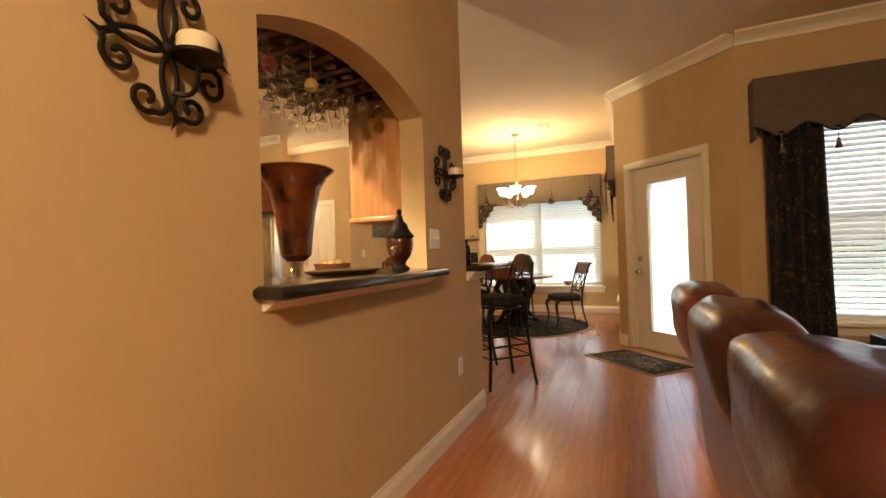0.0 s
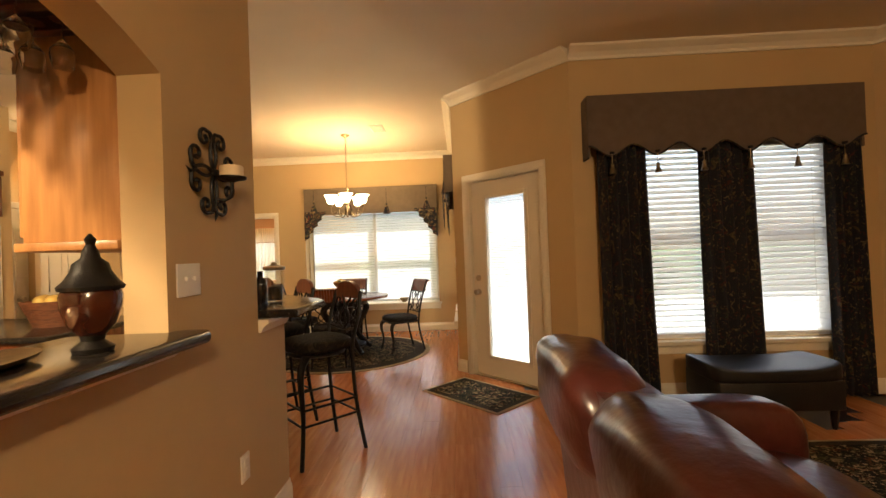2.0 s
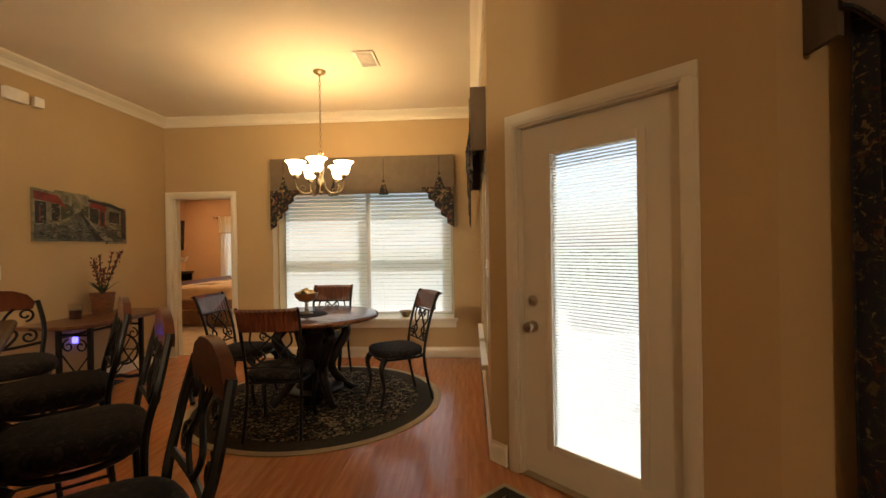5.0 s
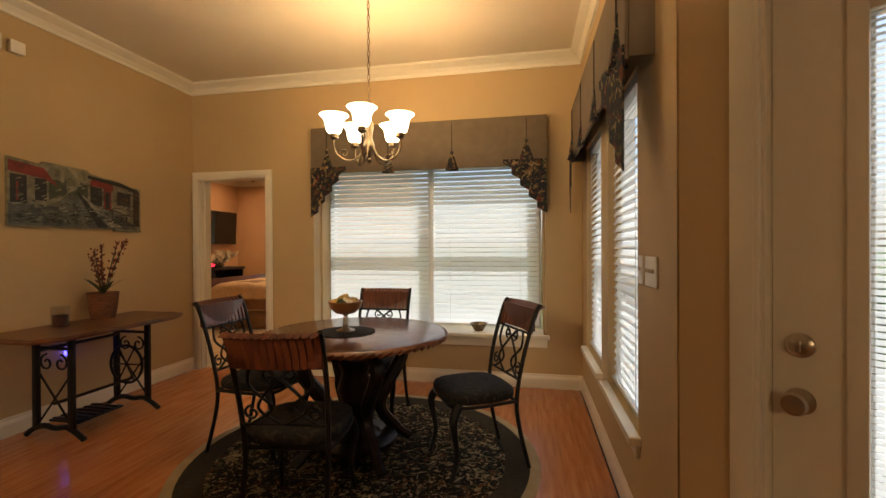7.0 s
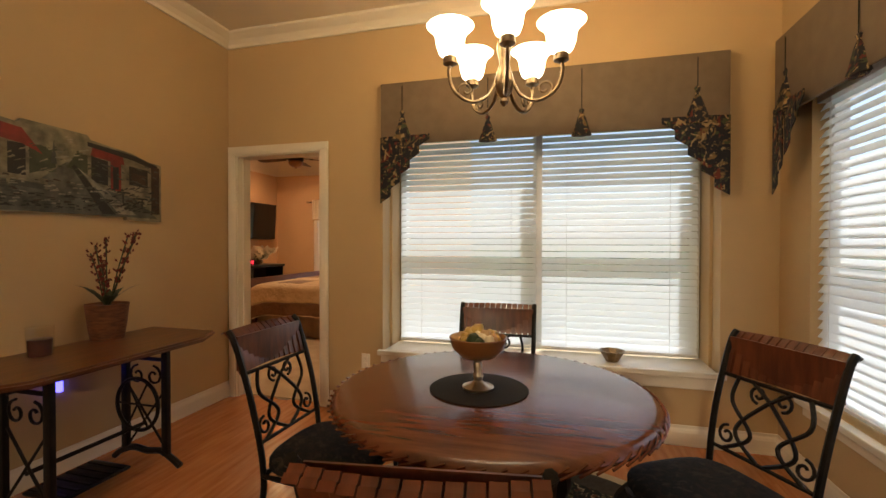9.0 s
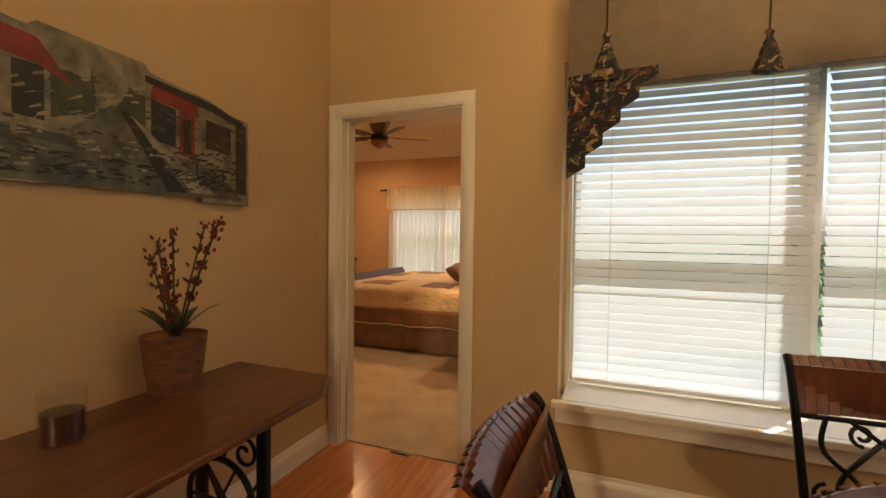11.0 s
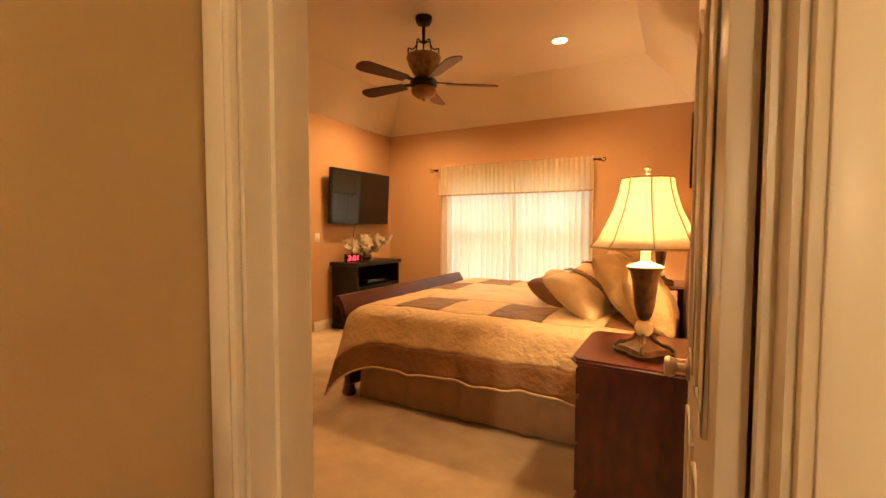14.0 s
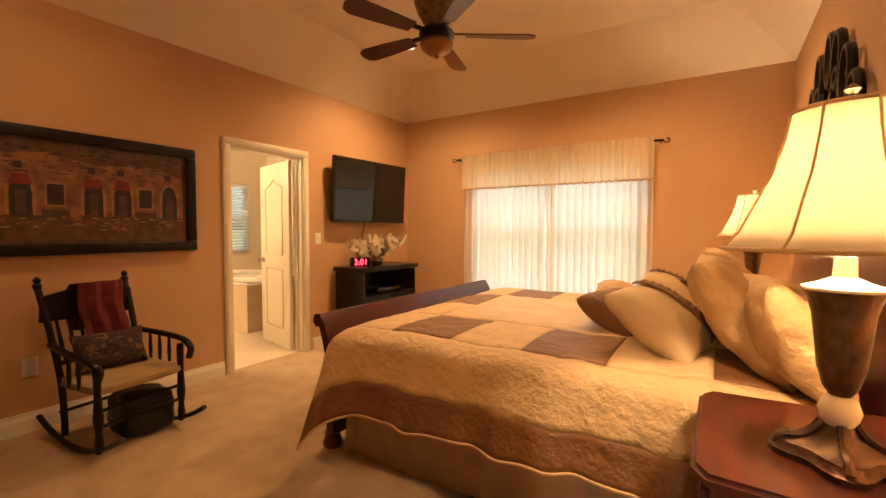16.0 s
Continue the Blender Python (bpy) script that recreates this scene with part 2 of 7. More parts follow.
STUCCO = mat("exterior plaster", (0.55, 0.50, 0.42), (0.48, 0.43, 0.36), 0.9, scale=5, bump=0.3)


for m_, k_ in ((DARKW, 0.2), (IRON, 0.3), (SEATC, 0.2), (RUGM, 0.1), (RUGD, 0.1)):
    m_.node_tree.nodes["Principled BSDF"].inputs["Specular IOR Level"].default_value = k_


# ---- mesh helpers ----
def B():
    return bmesh.new()


def box(bm, x0, x1, y0, y1, z0, z1, bevel=0.0, m=None):
    vs = [bm.verts.new((x, y, z)) for x in (x0, x1) for y in (y0, y1) for z in (z0, z1)]
    fs = [bm.faces.new([vs[i] for i in f]) for f in ((0, 1, 3, 2), (4, 6, 7, 5), (0, 4, 5, 1), (2, 3, 7, 6), (0, 2, 6, 4), (1, 5, 7, 3))]
    geo = vs
    if bevel:
        es = list({e for f in fs for e in f.edges})
        r = bmesh.ops.bevel(bm, geom=es, offset=bevel, segments=2, affect="EDGES", profile=0.5)
        geo = list({v for f in r["faces"] for v in f.verts})
        geo = list({v for f in bm.faces for v in f.verts if v in set(geo)}) if m else geo
    if m:
        bmesh.ops.transform(bm, matrix=m, verts=geo)
    return bm


def lathe(bm, prof, seg=20, at=(0, 0, 0), wob=None, cap=True):
    rings = []
    for r, z in prof:
        ring = []
        for i in range(seg):
            a = 2 * math.pi * i / seg
            k = 1 + (wob(a, z) if wob else 0)
            ring.append(bm.verts.new((at[0] + r * k * math.cos(a), at[1] + r * k * math.sin(a), at[2] + z)))
        rings.append(ring)
    for p, q in zip(rings, rings[1:]):
        for i in range(seg):
            bm.faces.new((p[i], p[(i + 1) % seg], q[(i + 1) % seg], q[i]))
    if cap:
        bm.faces.new(rings[0][::-1])
        bm.faces.new(rings[-1])
    return bm


def tube(bm, pts, r, seg=6, closed=False):
    """A round bar along points; r is a radius or one for each point."""
    pts = [Vector(p) for p in pts]
    n = len(pts)
    rings = []
    up = None
    for i, p in enumerate(pts):
        a, b = (pts[(i - 1) % n], pts[(i + 1) % n]) if closed else (pts[max(i - 1, 0)], pts[min(i + 1, n - 1)])
        d = (b - a).normalized()
        if up is None:
            up = Vector((0, 0, 1)) if abs(d.z) < 0.9 else Vector((1, 0, 0))
        u = (up - d * up.dot(d)).normalized()
        v = d.cross(u)
        up = u
        rr = r[i] if isinstance(r, (list, tuple)) else r
        rings.append([bm.verts.new(p + rr * (math.cos(2 * math.pi * k / seg) * u + math.sin(2 * math.pi * k / seg) * v)) for k in range(seg)])
    for i in range(n if closed else n - 1):
        p, q = rings[i], rings[(i + 1) % n]
        for k in range(seg):
            bm.faces.new((p[k], p[(k + 1) % seg], q[(k + 1) % seg], q[k]))
    if not closed:
        bm.faces.new(rings[0][::-1]), bm.faces.new(rings[-1])
    return bm


def curl(c, r0, r1, a0, a1, plane="xz", n=14):
    """Points on a spiral round c, from radius r0 to r1, angles in degrees."""
    out = []
    for i in range(n + 1):
        t = i / n
        a, r = radians(a0 + (a1 - a0) * t), r0 + (r1 - r0) * t
        u, v = r * math.cos(a), r * math.sin(a)
        out.append((c[0] + u, c[1], c[2] + v) if plane == "xz" else (c[0], c[1] + u, c[2] + v))
    return out


def bez(p, n=12):
    """Points on a smooth line through p."""
    p = [Vector(q) for q in p]
    out = []
    for i in range(len(p) - 1):
        a, b, c, d = p[max(i - 1, 0)], p[i], p[i + 1], p[min(i + 2, len(p) - 1)]
        for k in range(n):
            t = k / n
            out.append(0.5 * (2 * b + (c - a) * t + (2 * a - 5 * b + 4 * c - d) * t * t + (3 * b - a - 3 * c + d) * t ** 3))
    return out + [p[-1]]


def prism(bm, poly, z0, z1, m=None):
    """A flat outline in x, y raised from z0 to z1; m moves it."""
    lo = [bm.verts.new((x, y, z0)) for x, y in poly]
    hi = [bm.verts.new((x, y, z1)) for x, y in poly]
    n = len(poly)
    bm.faces.new(lo[::-1]), bm.faces.new(hi)
    for i in range(n):
        bm.faces.new((lo[i], lo[(i + 1) % n], hi[(i + 1) % n], hi[i]))
    if m:
        bmesh.ops.transform(bm, matrix=m, verts=lo + hi)
    return bm


def soft(x0, x1, y0, y1, z0, z1, puff=0.0, n=10, power=4.0, wob=0.0, seed=0):
    """A rounded cushion-like body that fills a box."""
    bm = B()
    bmesh.ops.create_cube(bm, size=2)
    bmesh.ops.subdivide_edges(bm, edges=bm.edges[:], cuts=n, use_grid_fill=True)
    for v in bm.verts:
        x, y, z = v.co
        k = (abs(x) ** power + abs(y) ** power + abs(z) ** power) ** (1 / power)
        x, y, z = x / k, y / k, z / k
        if puff:
            z *= (1 - puff) + puff * (1 - x * x) ** 0.5 * (1 - y * y) ** 0.5 if abs(x) < 1 and abs(y) < 1 else 1 - puff
        if wob:
            d = noise.noise(Vector((x * 2.2 + seed, y * 2.2, z * 2.2))) * wob
            x, y, z = x * (1 + d), y * (1 + d), z * (1 + d)
        v.co = ((x0 + x1) / 2 + x * (x1 - x0) / 2, (y0 + y1) / 2 + y * (y1 - y0) / 2, (z0 + z1) / 2 + z * (z1 - z0) / 2)
    return bm


def part(name, bm, material, parent=None, label="", smooth=True, m=None):
    me = bpy.data.meshes.new(name)
    bmesh.ops.recalc_face_normals(bm, faces=bm.faces)
    bm.to_mesh(me)
    bm.free()
    me.materials.append(material)
    if smooth:
        me.shade_smooth()
        me.set_sharp_from_angle(angle=radians(40))
    ob = new(name, me)
    if m is not None:
        ob.matrix_world = m
    if parent is not None:
        ob.parent = parent
    if label:
        tagged(ob, label)
    return ob


def share(name, ob, parent, m):
    o = new(name, ob.data)
    o.parent = parent
    o.matrix_local = m
    return o


def thing(name, m, label, category, group=""):
    ob = new(name)
    ob.empty_display_size = 0.1
    ob.matrix_world = m if isinstance(m, Matrix) else pose(*m)
    return tagged(ob, label, category, group)


def struct(name, bm, material, label="", smooth=False):
    return tagged(part(name, bm, material, None, smooth=smooth), label or name.replace("_", " "), "", "", "structure")


# ---- structure ----
H = 3.05
T = 0.15
def holed(name, axis, at, t, u0, u1, z0, z1, holes, material, label):
    """A wall along one axis with rectangular openings (u0, u1, z0, z1) cut through."""
    bm = B()
    us = sorted({u0, u1, *[h[0] for h in holes], *[h[1] for h in holes]})
    for a, b in zip(us, us[1:]):
        spans, z = [], z0
        for h in sorted([h for h in holes if h[0] <= a and h[1] >= b], key=lambda h: h[2]):
            if h[2] > z:
                spans.append((z, h[2]))
            z = h[3]
        if z < z1:
            spans.append((z, z1))
        for p, q in spans:
            if axis == "x":
                box(bm, a, b, min(at, at + t), max(at, at + t), p, q)
            else:
                box(bm, min(at, at + t), max(at, at + t), a, b, p, q)
    bmesh.ops.remove_doubles(bm, verts=bm.verts[:], dist=1e-4)
    seen = {}
    for f in bm.faces:
        seen.setdefault(frozenset(f.verts), []).append(f)
    bmesh.ops.delete(bm, geom=[f for fs in seen.values() if len(fs) > 1 for f in fs], context="FACES_ONLY")
    return struct(name, bm, material, label)


PX, CY = -1.11, 2.96                 # the pass-through wall's face and its end
ARCH = (1.14, 2.33, 1.043, 1.945, 2.087)


def pass_wall():
    """Wall with an arched opening; below the arch's end it goes on as a bar-high half wall."""
    y0, y1, zb, zs, za = ARCH
    n = 24
    curve = [(y0 + (y1 - y0) * i / n, zs + (za - zs) * (1 - (2 * i / n - 1) ** 2)) for i in range(n + 1)]
    bm = B()
    box(bm, PX - T, PX, -3.0, y0, 0, H)
    box(bm, PX - T, PX, y1, CY, 0, H)
    box(bm, PX - T, PX, y0, y1, 0, zb)
    for (a, p), (b, q) in zip(curve, curve[1:]):
        v = [bm.verts.new(c) for c in ((PX, a, p), (PX, b, q), (PX, b, H), (PX, a, H), (PX - T, a, p), (PX - T, b, q), (PX - T, b, H), (PX - T, a, H))]
        for i in ((0, 1, 2, 3), (7, 6, 5, 4), (1, 0, 4, 5)):
            bm.faces.new([v[k] for k in i])
    bmesh.ops.remove_doubles(bm, verts=bm.verts[:], dist=1e-4)
    struct("wall_pass", bm, PAINT, "tan painted wall with an arched pass-through opening")
    bm = B()
    prism(bm, [(PX, CY), (PX, 3.26), (-2.42, 4.57), (-2.53, 4.46), (PX - T, 3.19), (PX - T, CY)], 0, 1.03)
    struct("wall_bar", bm, PAINT, "bar-high tan half wall turning diagonally")


pass_wall()
WX, NX, FY = -4.23, -0.2, 8.38       # dining room: west face, east face, far face
BW, BE, BN, BH = -7.52, -3.32, 13.58, 2.76
holed("wall_dining_north", "x", FY, T, WX - 0.15, NX + 0.15, 0, H, [(-4.16, -3.345, 0, 2.05), (-2.82, -0.52, 0.46, 2.2)], PAINT, "tan dining room wall with doorway and window recess")
holed("wall_dining_west", "y", WX, -T, 6.0, FY, 0, H, [], PAINT, "tan dining room side wall")
holed("wall_dining_east", "y", NX, T, 5.82, FY, 0, H, [(6.34, 7.08, 0.47, 2.1), (7.32, 8.04, 0.47, 2.1)], PAINT, "tan dining room wall with two windows")
holed("wall_living_north", "x", 4.75, T, 0.85, 3.40, 0, H, [(1.28, 3.02, 0.5, 2.2)], PAINT, "tan living room wall with a double window")
bm = B()
prism(bm, [(3.4, 4.75), (3.5, 4.85), (5.6, 2.75), (5.5, 2.65)], 0, H)
struct("wall_living_northeast", bm, PAINT, "tan angled living room wall")
holed("wall_living_east", "y", 5.5, T, -3.0, 2.65, 0, H, [], PAINT, "tan living room end wall")
holed("wall_living_south", "x", -3.0, -T, -8.5, 5.6, 0, H, [], PAINT, "tan wall behind the living room and kitchen")
# the diagonal wall with the patio door: local x along the wall, local y into the outside
DIAG = Matrix.Translation((-0.2, 5.80, 0)) @ Matrix.Rotation(radians(-45), 4, "Z")
DL = math.hypot(1.05, 1.05)
D0, D1 = 0.215, 1.155
wd = holed("wall_diagonal", "x", 0, T, 0, DL, 0, H, [(D0, D1, 0, 2.075)], PAINT, "tan diagonal wall with the patio door")
wd.matrix_world = DIAG
# kitchen
holed("wall_kitchen_north", "x", 6.0, T, -5.55, WX - T, 0, H, [], PAINT, "tan kitchen wall with a panel door")
holed("wall_hall_west", "y", -5.4, -T, 5.42, 6.0, 0, H, [], PAINT, "tan wall at the end of the kitchen passage")
holed("wall_fridge", "x", 5.3, 0.12, -8.5, -4.95, 0, H, [], PAINT, "tan kitchen wall behind the refrigerator")
holed("wall_kitchen_west", "y", -8.35, -T, -3.0, 5.3, 0, H, [], PAINT, "tan kitchen end wall")
# bedroom and bathroom
holed("wall_bedroom_west", "y", BW, -0.12, FY + T, BN, 0, BH + 0.5, [(10.98, 11.79, 0, 2.05)], BEDPAINT, "brown-tan bedroom wall with a bathroom doorway")
holed("wall_bedroom_north", "x", BN, T, BW - 0.12, BE + 0.12, 0, BH + 0.5, [(-6.5, -4.45, 0.5, 2.1)], BEDPAINT, "brown-tan bedroom wall with a double window")
holed("wall_bedroom_east", "y", BE, 0.12, FY + T, BN, 0, BH + 0.5, [], BEDPAINT, "brown-tan bedroom wall behind the bed")
holed("wall_bedroom_south", "x", FY + T, -T, BW - 0.12, WX - 0.15, 0, BH + 0.5, [], BEDPAINT, "brown-tan bedroom wall beside the doorway")
bm = B()
box(bm, WX - 0.15, -4.16, FY + T, FY + T + 0.006, 0, 3.2), box(bm, -3.345, BE, FY + T, FY + T + 0.006, 0, 3.2), box(bm, -4.16, -3.345, FY + T, FY + T + 0.006, 2.05, 3.2)
struct("wall_bedroom_door_side", bm, BEDPAINT, "brown-tan face around the bedroom doorway")
holed("wall_bath_north", "x", 13.5, 0.1, -10.6, BW - 0.12, 0, 2.9, [], CEIL, "cream bathroom wall")
holed("wall_bath_south", "x", 9.6, -0.1, -10.6, BW - 0.12, 0, 2.9, [], CEIL, "cream bathroom wall")
holed("wall_bath_west", "y", -10.5, -0.1, 9.6, 13.5, 0, 2.9, [(12.35, 13.12, 0.92, 2.05)], CEIL, "cream bathroom wall with a window")

# ceilings
bm = B()
prism(bm, [(-8.5, -3.15), (5.65, -3.15), (5.65, 2.7), (3.45, 4.9), (0.91, 4.9), (-0.05, 5.88), (-0.05, 8.53), (-4.38, 8.53), (-4.38, 6.1), (-8.5, 6.1)], H, H + 0.1)
struct("ceiling", bm, CEIL, "cream painted living and dining ceiling")
bm = B()
zf, ins = 3.2, 0.5
o = [bm.verts.new((x, y, BH)) for x, y in ((BW, FY + T), (BE, FY + T), (BE, BN), (BW, BN))]
i_ = [bm.verts.new((x, y, zf)) for x, y in ((BW + ins, FY + T + ins), (BE - ins, FY + T + ins), (BE - ins, BN - ins), (BW + ins, BN - ins))]
for k in range(4):
    bm.faces.new((o[k], o[(k + 1) % 4], i_[(k + 1) % 4], i_[k]))
bm.faces.new(i_)
box(bm, BW - 0.1, BE + 0.1, FY + T, BN + 0.1, zf + 0.06, zf + 0.12)
struct("ceiling_bedroom", bm, CEIL, "cream bedroom tray ceiling with sloped sides")
bm = B()
box(bm, -10.6, BW - 0.12, 9.5, 13.6, 2.9, 3.0)
struct("ceiling_bath", bm, CEIL, "cream bathroom ceiling")

# floors
bm = B()
prism(bm, [(-8.5, -3.15), (5.65, -3.15), (5.65, 2.7), (3.45, 4.9), (0.91, 4.9), (-0.05, 5.88), (-0.05, 8.45), (-4.38, 8.45), (-4.38, 6.1), (-8.5, 6.1)], -0.2, -0.012)
FLOOR = struct("floor", bm, DARKW, "honey brown laminate plank floor")
bm = B()
box(bm, BW - 0.06, BE + 0.1, FY + 0.07, BN + 0.1, -0.2, 0.004)
struct("floor_bedroom", bm, CARPET, "beige carpet floor")
bm = B()
box(bm, -10.6, BW - 0.06, 9.5, 13.6, -0.2, 0.002)
struct("floor_bath", bm, TILE, "beige tiled bathroom floor")


def moulding(name, runs, prof, material, label, closed_ends=True):
    """Mouldings along wall runs ((x0, y0), (x1, y1)); the room lies to the left. prof: (out, z) outline."""
    bm = B()
    for (x0, y0), (x1, y1) in runs:
        d = Vector((x1 - x0, y1 - y0, 0))
        nrm = Vector((-d.y, d.x, 0)).normalized()
        a = [bm.verts.new(Vector((x0, y0, z)) + nrm * o_) for o_, z in prof]
        b = [bm.verts.new(Vector((x1, y1, z)) + nrm * o_) for o_, z in prof]
        n = len(prof)
        for k in range(n):
            bm.faces.new((a[k], a[(k + 1) % n], b[(k + 1) % n], b[k]))
        bm.faces.new(a), bm.faces.new(b[::-1])
    return struct(name, bm, material, label)


CROWN = [(-0.01, H), (0.10, H), (0.10, H - 0.018), (0.085, H - 0.03), (0.045, H - 0.055), (0.022, H - 0.085), (0.018, H - 0.11), (-0.01, H - 0.11)]
BASE = [(-0.01, 0), (0.016, 0), (0.016, 0.085), (0.012, 0.10), (0.007, 0.112), (0.005, 0.13), (-0.01, 0.13)]
moulding("trim_crown", [((NX, 5.8), (NX, FY)), ((NX, FY), (WX, FY)), ((WX, FY), (WX, 6.0)), ((WX, 6.0), (-5.4, 6.0)), ((-5.4, 6.0), (-5.4, 5.42)),
                        ((3.4, 4.75), (0.85, 4.75)), ((0.85, 4.75), (-0.2, 5.8)), ((5.5, 2.65), (3.4, 4.75)), ((5.5, -3), (5.5, 2.65)), ((-4.98, 5.3), (-8.3, 5.3))],
         CROWN, WHITE, "cream crown moulding")
moulding("baseboard", [((NX, 5.8), (NX, FY)), ((NX, FY), (-3.27, FY)), ((WX, FY), (WX, 6.0)), ((3.4, 4.75), (0.85, 4.75)), ((5.5, 2.65), (3.4, 4.75)),
                       ((0.85, 4.75), (0.66, 4.94)), ((-0.11, 5.71), (-0.2, 5.8)), ((PX, 3.26), (PX, -3.0)), ((-2.42, 4.57), (PX, 3.26))], BASE, WHITE, "cream painted baseboard")
moulding("baseboard_bedroom", [((BW, BN), (BW, 11.9)), ((BW, 10.9), (BW, FY + T)), ((BE, BN), (BW, BN)), ((BE, FY + T), (BE, BN)), ((BW, FY + T), (WX - 0.06, FY + T))], BASE, WHITE, "cream painted bedroom baseboard")


def casing(name, m, w, h, label, side=1, depth=0.15, cw=0.075, jamb=True):
    """Door casing and jamb about an opening of width w; local x along the wall, y into the wall."""
    th = thing(name, m, label, "door frame")
    th["kind"] = "structure"
    for y0, y1 in ((-0.018, 0.0), (depth, depth + 0.018)):
        bm = B()
        for x0, x1 in ((-cw + 0.012, 0.012), (w - 0.012, w + cw - 0.012)):
            box(bm, x0, x1, y0, y1, 0, h - 0.012, 0.004)
            box(bm, x0 + 0.012, x1 - 0.012, y0 - 0.006 if y0 < 0 else y1, y0 if y0 < 0 else y1 + 0.006, 0, h + 0.004, 0.003)
        box(bm, -cw + 0.012, w + cw - 0.012, y0, y1, h - 0.012, h + cw - 0.012, 0.004)
        box(bm, -cw + 0.024, w + cw - 0.024, y0 - 0.006 if y0 < 0 else y1, y0 if y0 < 0 else y1 + 0.006, h + 0.004, h + cw - 0.024, 0.003)
        part("casing", bm, WHITE, th)
    bm = B()
    box(bm, 0, 0.02, 0.001, depth - 0.001, 0, h), box(bm, w - 0.02, w, 0.001, depth - 0.001, 0, h), box(bm, 0.02, w - 0.02, 0.001, depth - 0.001, h - 0.02, h)
    box(bm, 0.02, 0.032, 0.06, 0.09, 0, h - 0.02), box(bm, w - 0.032, w - 0.02, 0.06, 0.09, 0, h - 0.02)
    part("jamb", bm, WHITE, th)
    return th


casing("door_frame_bedroom", (-4.16, FY, 0), 0.815, 2.05, "cream painted bedroom door frame")
casing("door_frame_patio", DIAG @ pose(D0, 0, 0), D1 - D0, 2.075, "cream painted patio door frame")
casing("door_frame_bath", pose(BW, 10.98, 0, 0, 0, 90), 0.81, 2.05, "cream painted bathroom door frame", depth=0.12)


def _knob(parent, bm, p, sgn, material):
    ob = part("door_knob", bm, material, parent, "satin nickel door knob")
    ob.matrix_local = pose(*p, 90 if sgn < 0 else -90, 0, 0)
    return ob


def panel_door(name, m, w, h, label, knob_x, arched=True, leaf=False):
    th = thing(name, m, label, "door")
    bm = B()
    box(bm, 0, w, 0, 0.035, 0.01, h, 0.003)
    part("slab", bm, DOORW, th)
    for side in (0, 1):
        for x0, x1 in ((0.16, w - 0.16),) if leaf else ((0.11, w / 2 - 0.04), (w / 2 + 0.04, w - 0.11)):
            for z0, z1 in ((0.22, 0.86), (1.02, h - 0.17)):
                bm = B()
                top = [(x1, z1), (x0, z1)]
                if z1 > 1.5 and arched:
                    s = 1 if x0 < w / 2 - 0.1 else -1
                    top = [(x1, z1 - 0.10), (x1 - 0.32 * (x1 - x0), z1 - 0.05), ((x0 + x1) / 2, z1), (x0 + 0.32 * (x1 - x0), z1 - 0.05), (x0, z1 - 0.10)]
                outline = [(x0, z0), (x1, z0)] + top
                cx, cz = (x0 + x1) / 2, (z0 + z1) / 2
                ring = [(x, -0.004 if side == 0 else 0.039, z) for x, z in outline]
                tube(bm, ring, 0.0055, 5, closed=True)
                part("panel_moulding", bm, DOORW, th)
    _k = B()
    prof = [(0.0, 0), (0.032, 0), (0.034, 0.006), (0.013, 0.012), (0.012, 0.03), (0.024, 0.038), (0.030, 0.05), (0.026, 0.062), (0.0, 0.066)]
    lathe(_k, prof, 16, cap=False)
    _knob(th, _k, (knob_x, 0, 0.95), -1, NICKEL)
    _k = B()
    lathe(_k, prof, 16, cap=False)
    _knob(th, _k, (knob_x, 0.035, 0.95), 1, NICKEL)
    return th


panel_door("door_bedroom", pose(-3.375, FY + T - 0.01, 0, 0, 0, 91), 0.79, 2.02, "cream panelled bedroom door standing open against the wall", 0.72)
panel_door("door_bath", pose(BW - 0.125, 11.745, 0, 0, 0, 166), 0.76, 2.02, "cream arched-panel bathroom door standing open", 0.69, leaf=True)
panel_door("door_pantry", pose(-5.20, 5.972, 0), 0.62, 2.02, "cream panelled kitchen door, closed", 0.55)
panel_door("door_closet", pose(-5.372, 5.45, 0, 0, 0, 90), 0.5, 2.02, "cream panelled closet door, closed", 0.43)
for nm, m, w in (("trim_pantry", pose(-5.20, 5.998, 0), 0.62), ("trim_closet", pose(-5.398, 5.45, 0, 0, 0, 90), 0.5)):
    bm = B()
    box(bm, -0.07, 0.0, -0.02, 0, 0, 2.1), box(bm, w, w + 0.07, -0.02, 0, 0, 2.1), box(bm, 0, w, -0.02, 0, 2.03, 2.1)
    struct(nm, bm, WHITE, "cream door casing").matrix_world = m


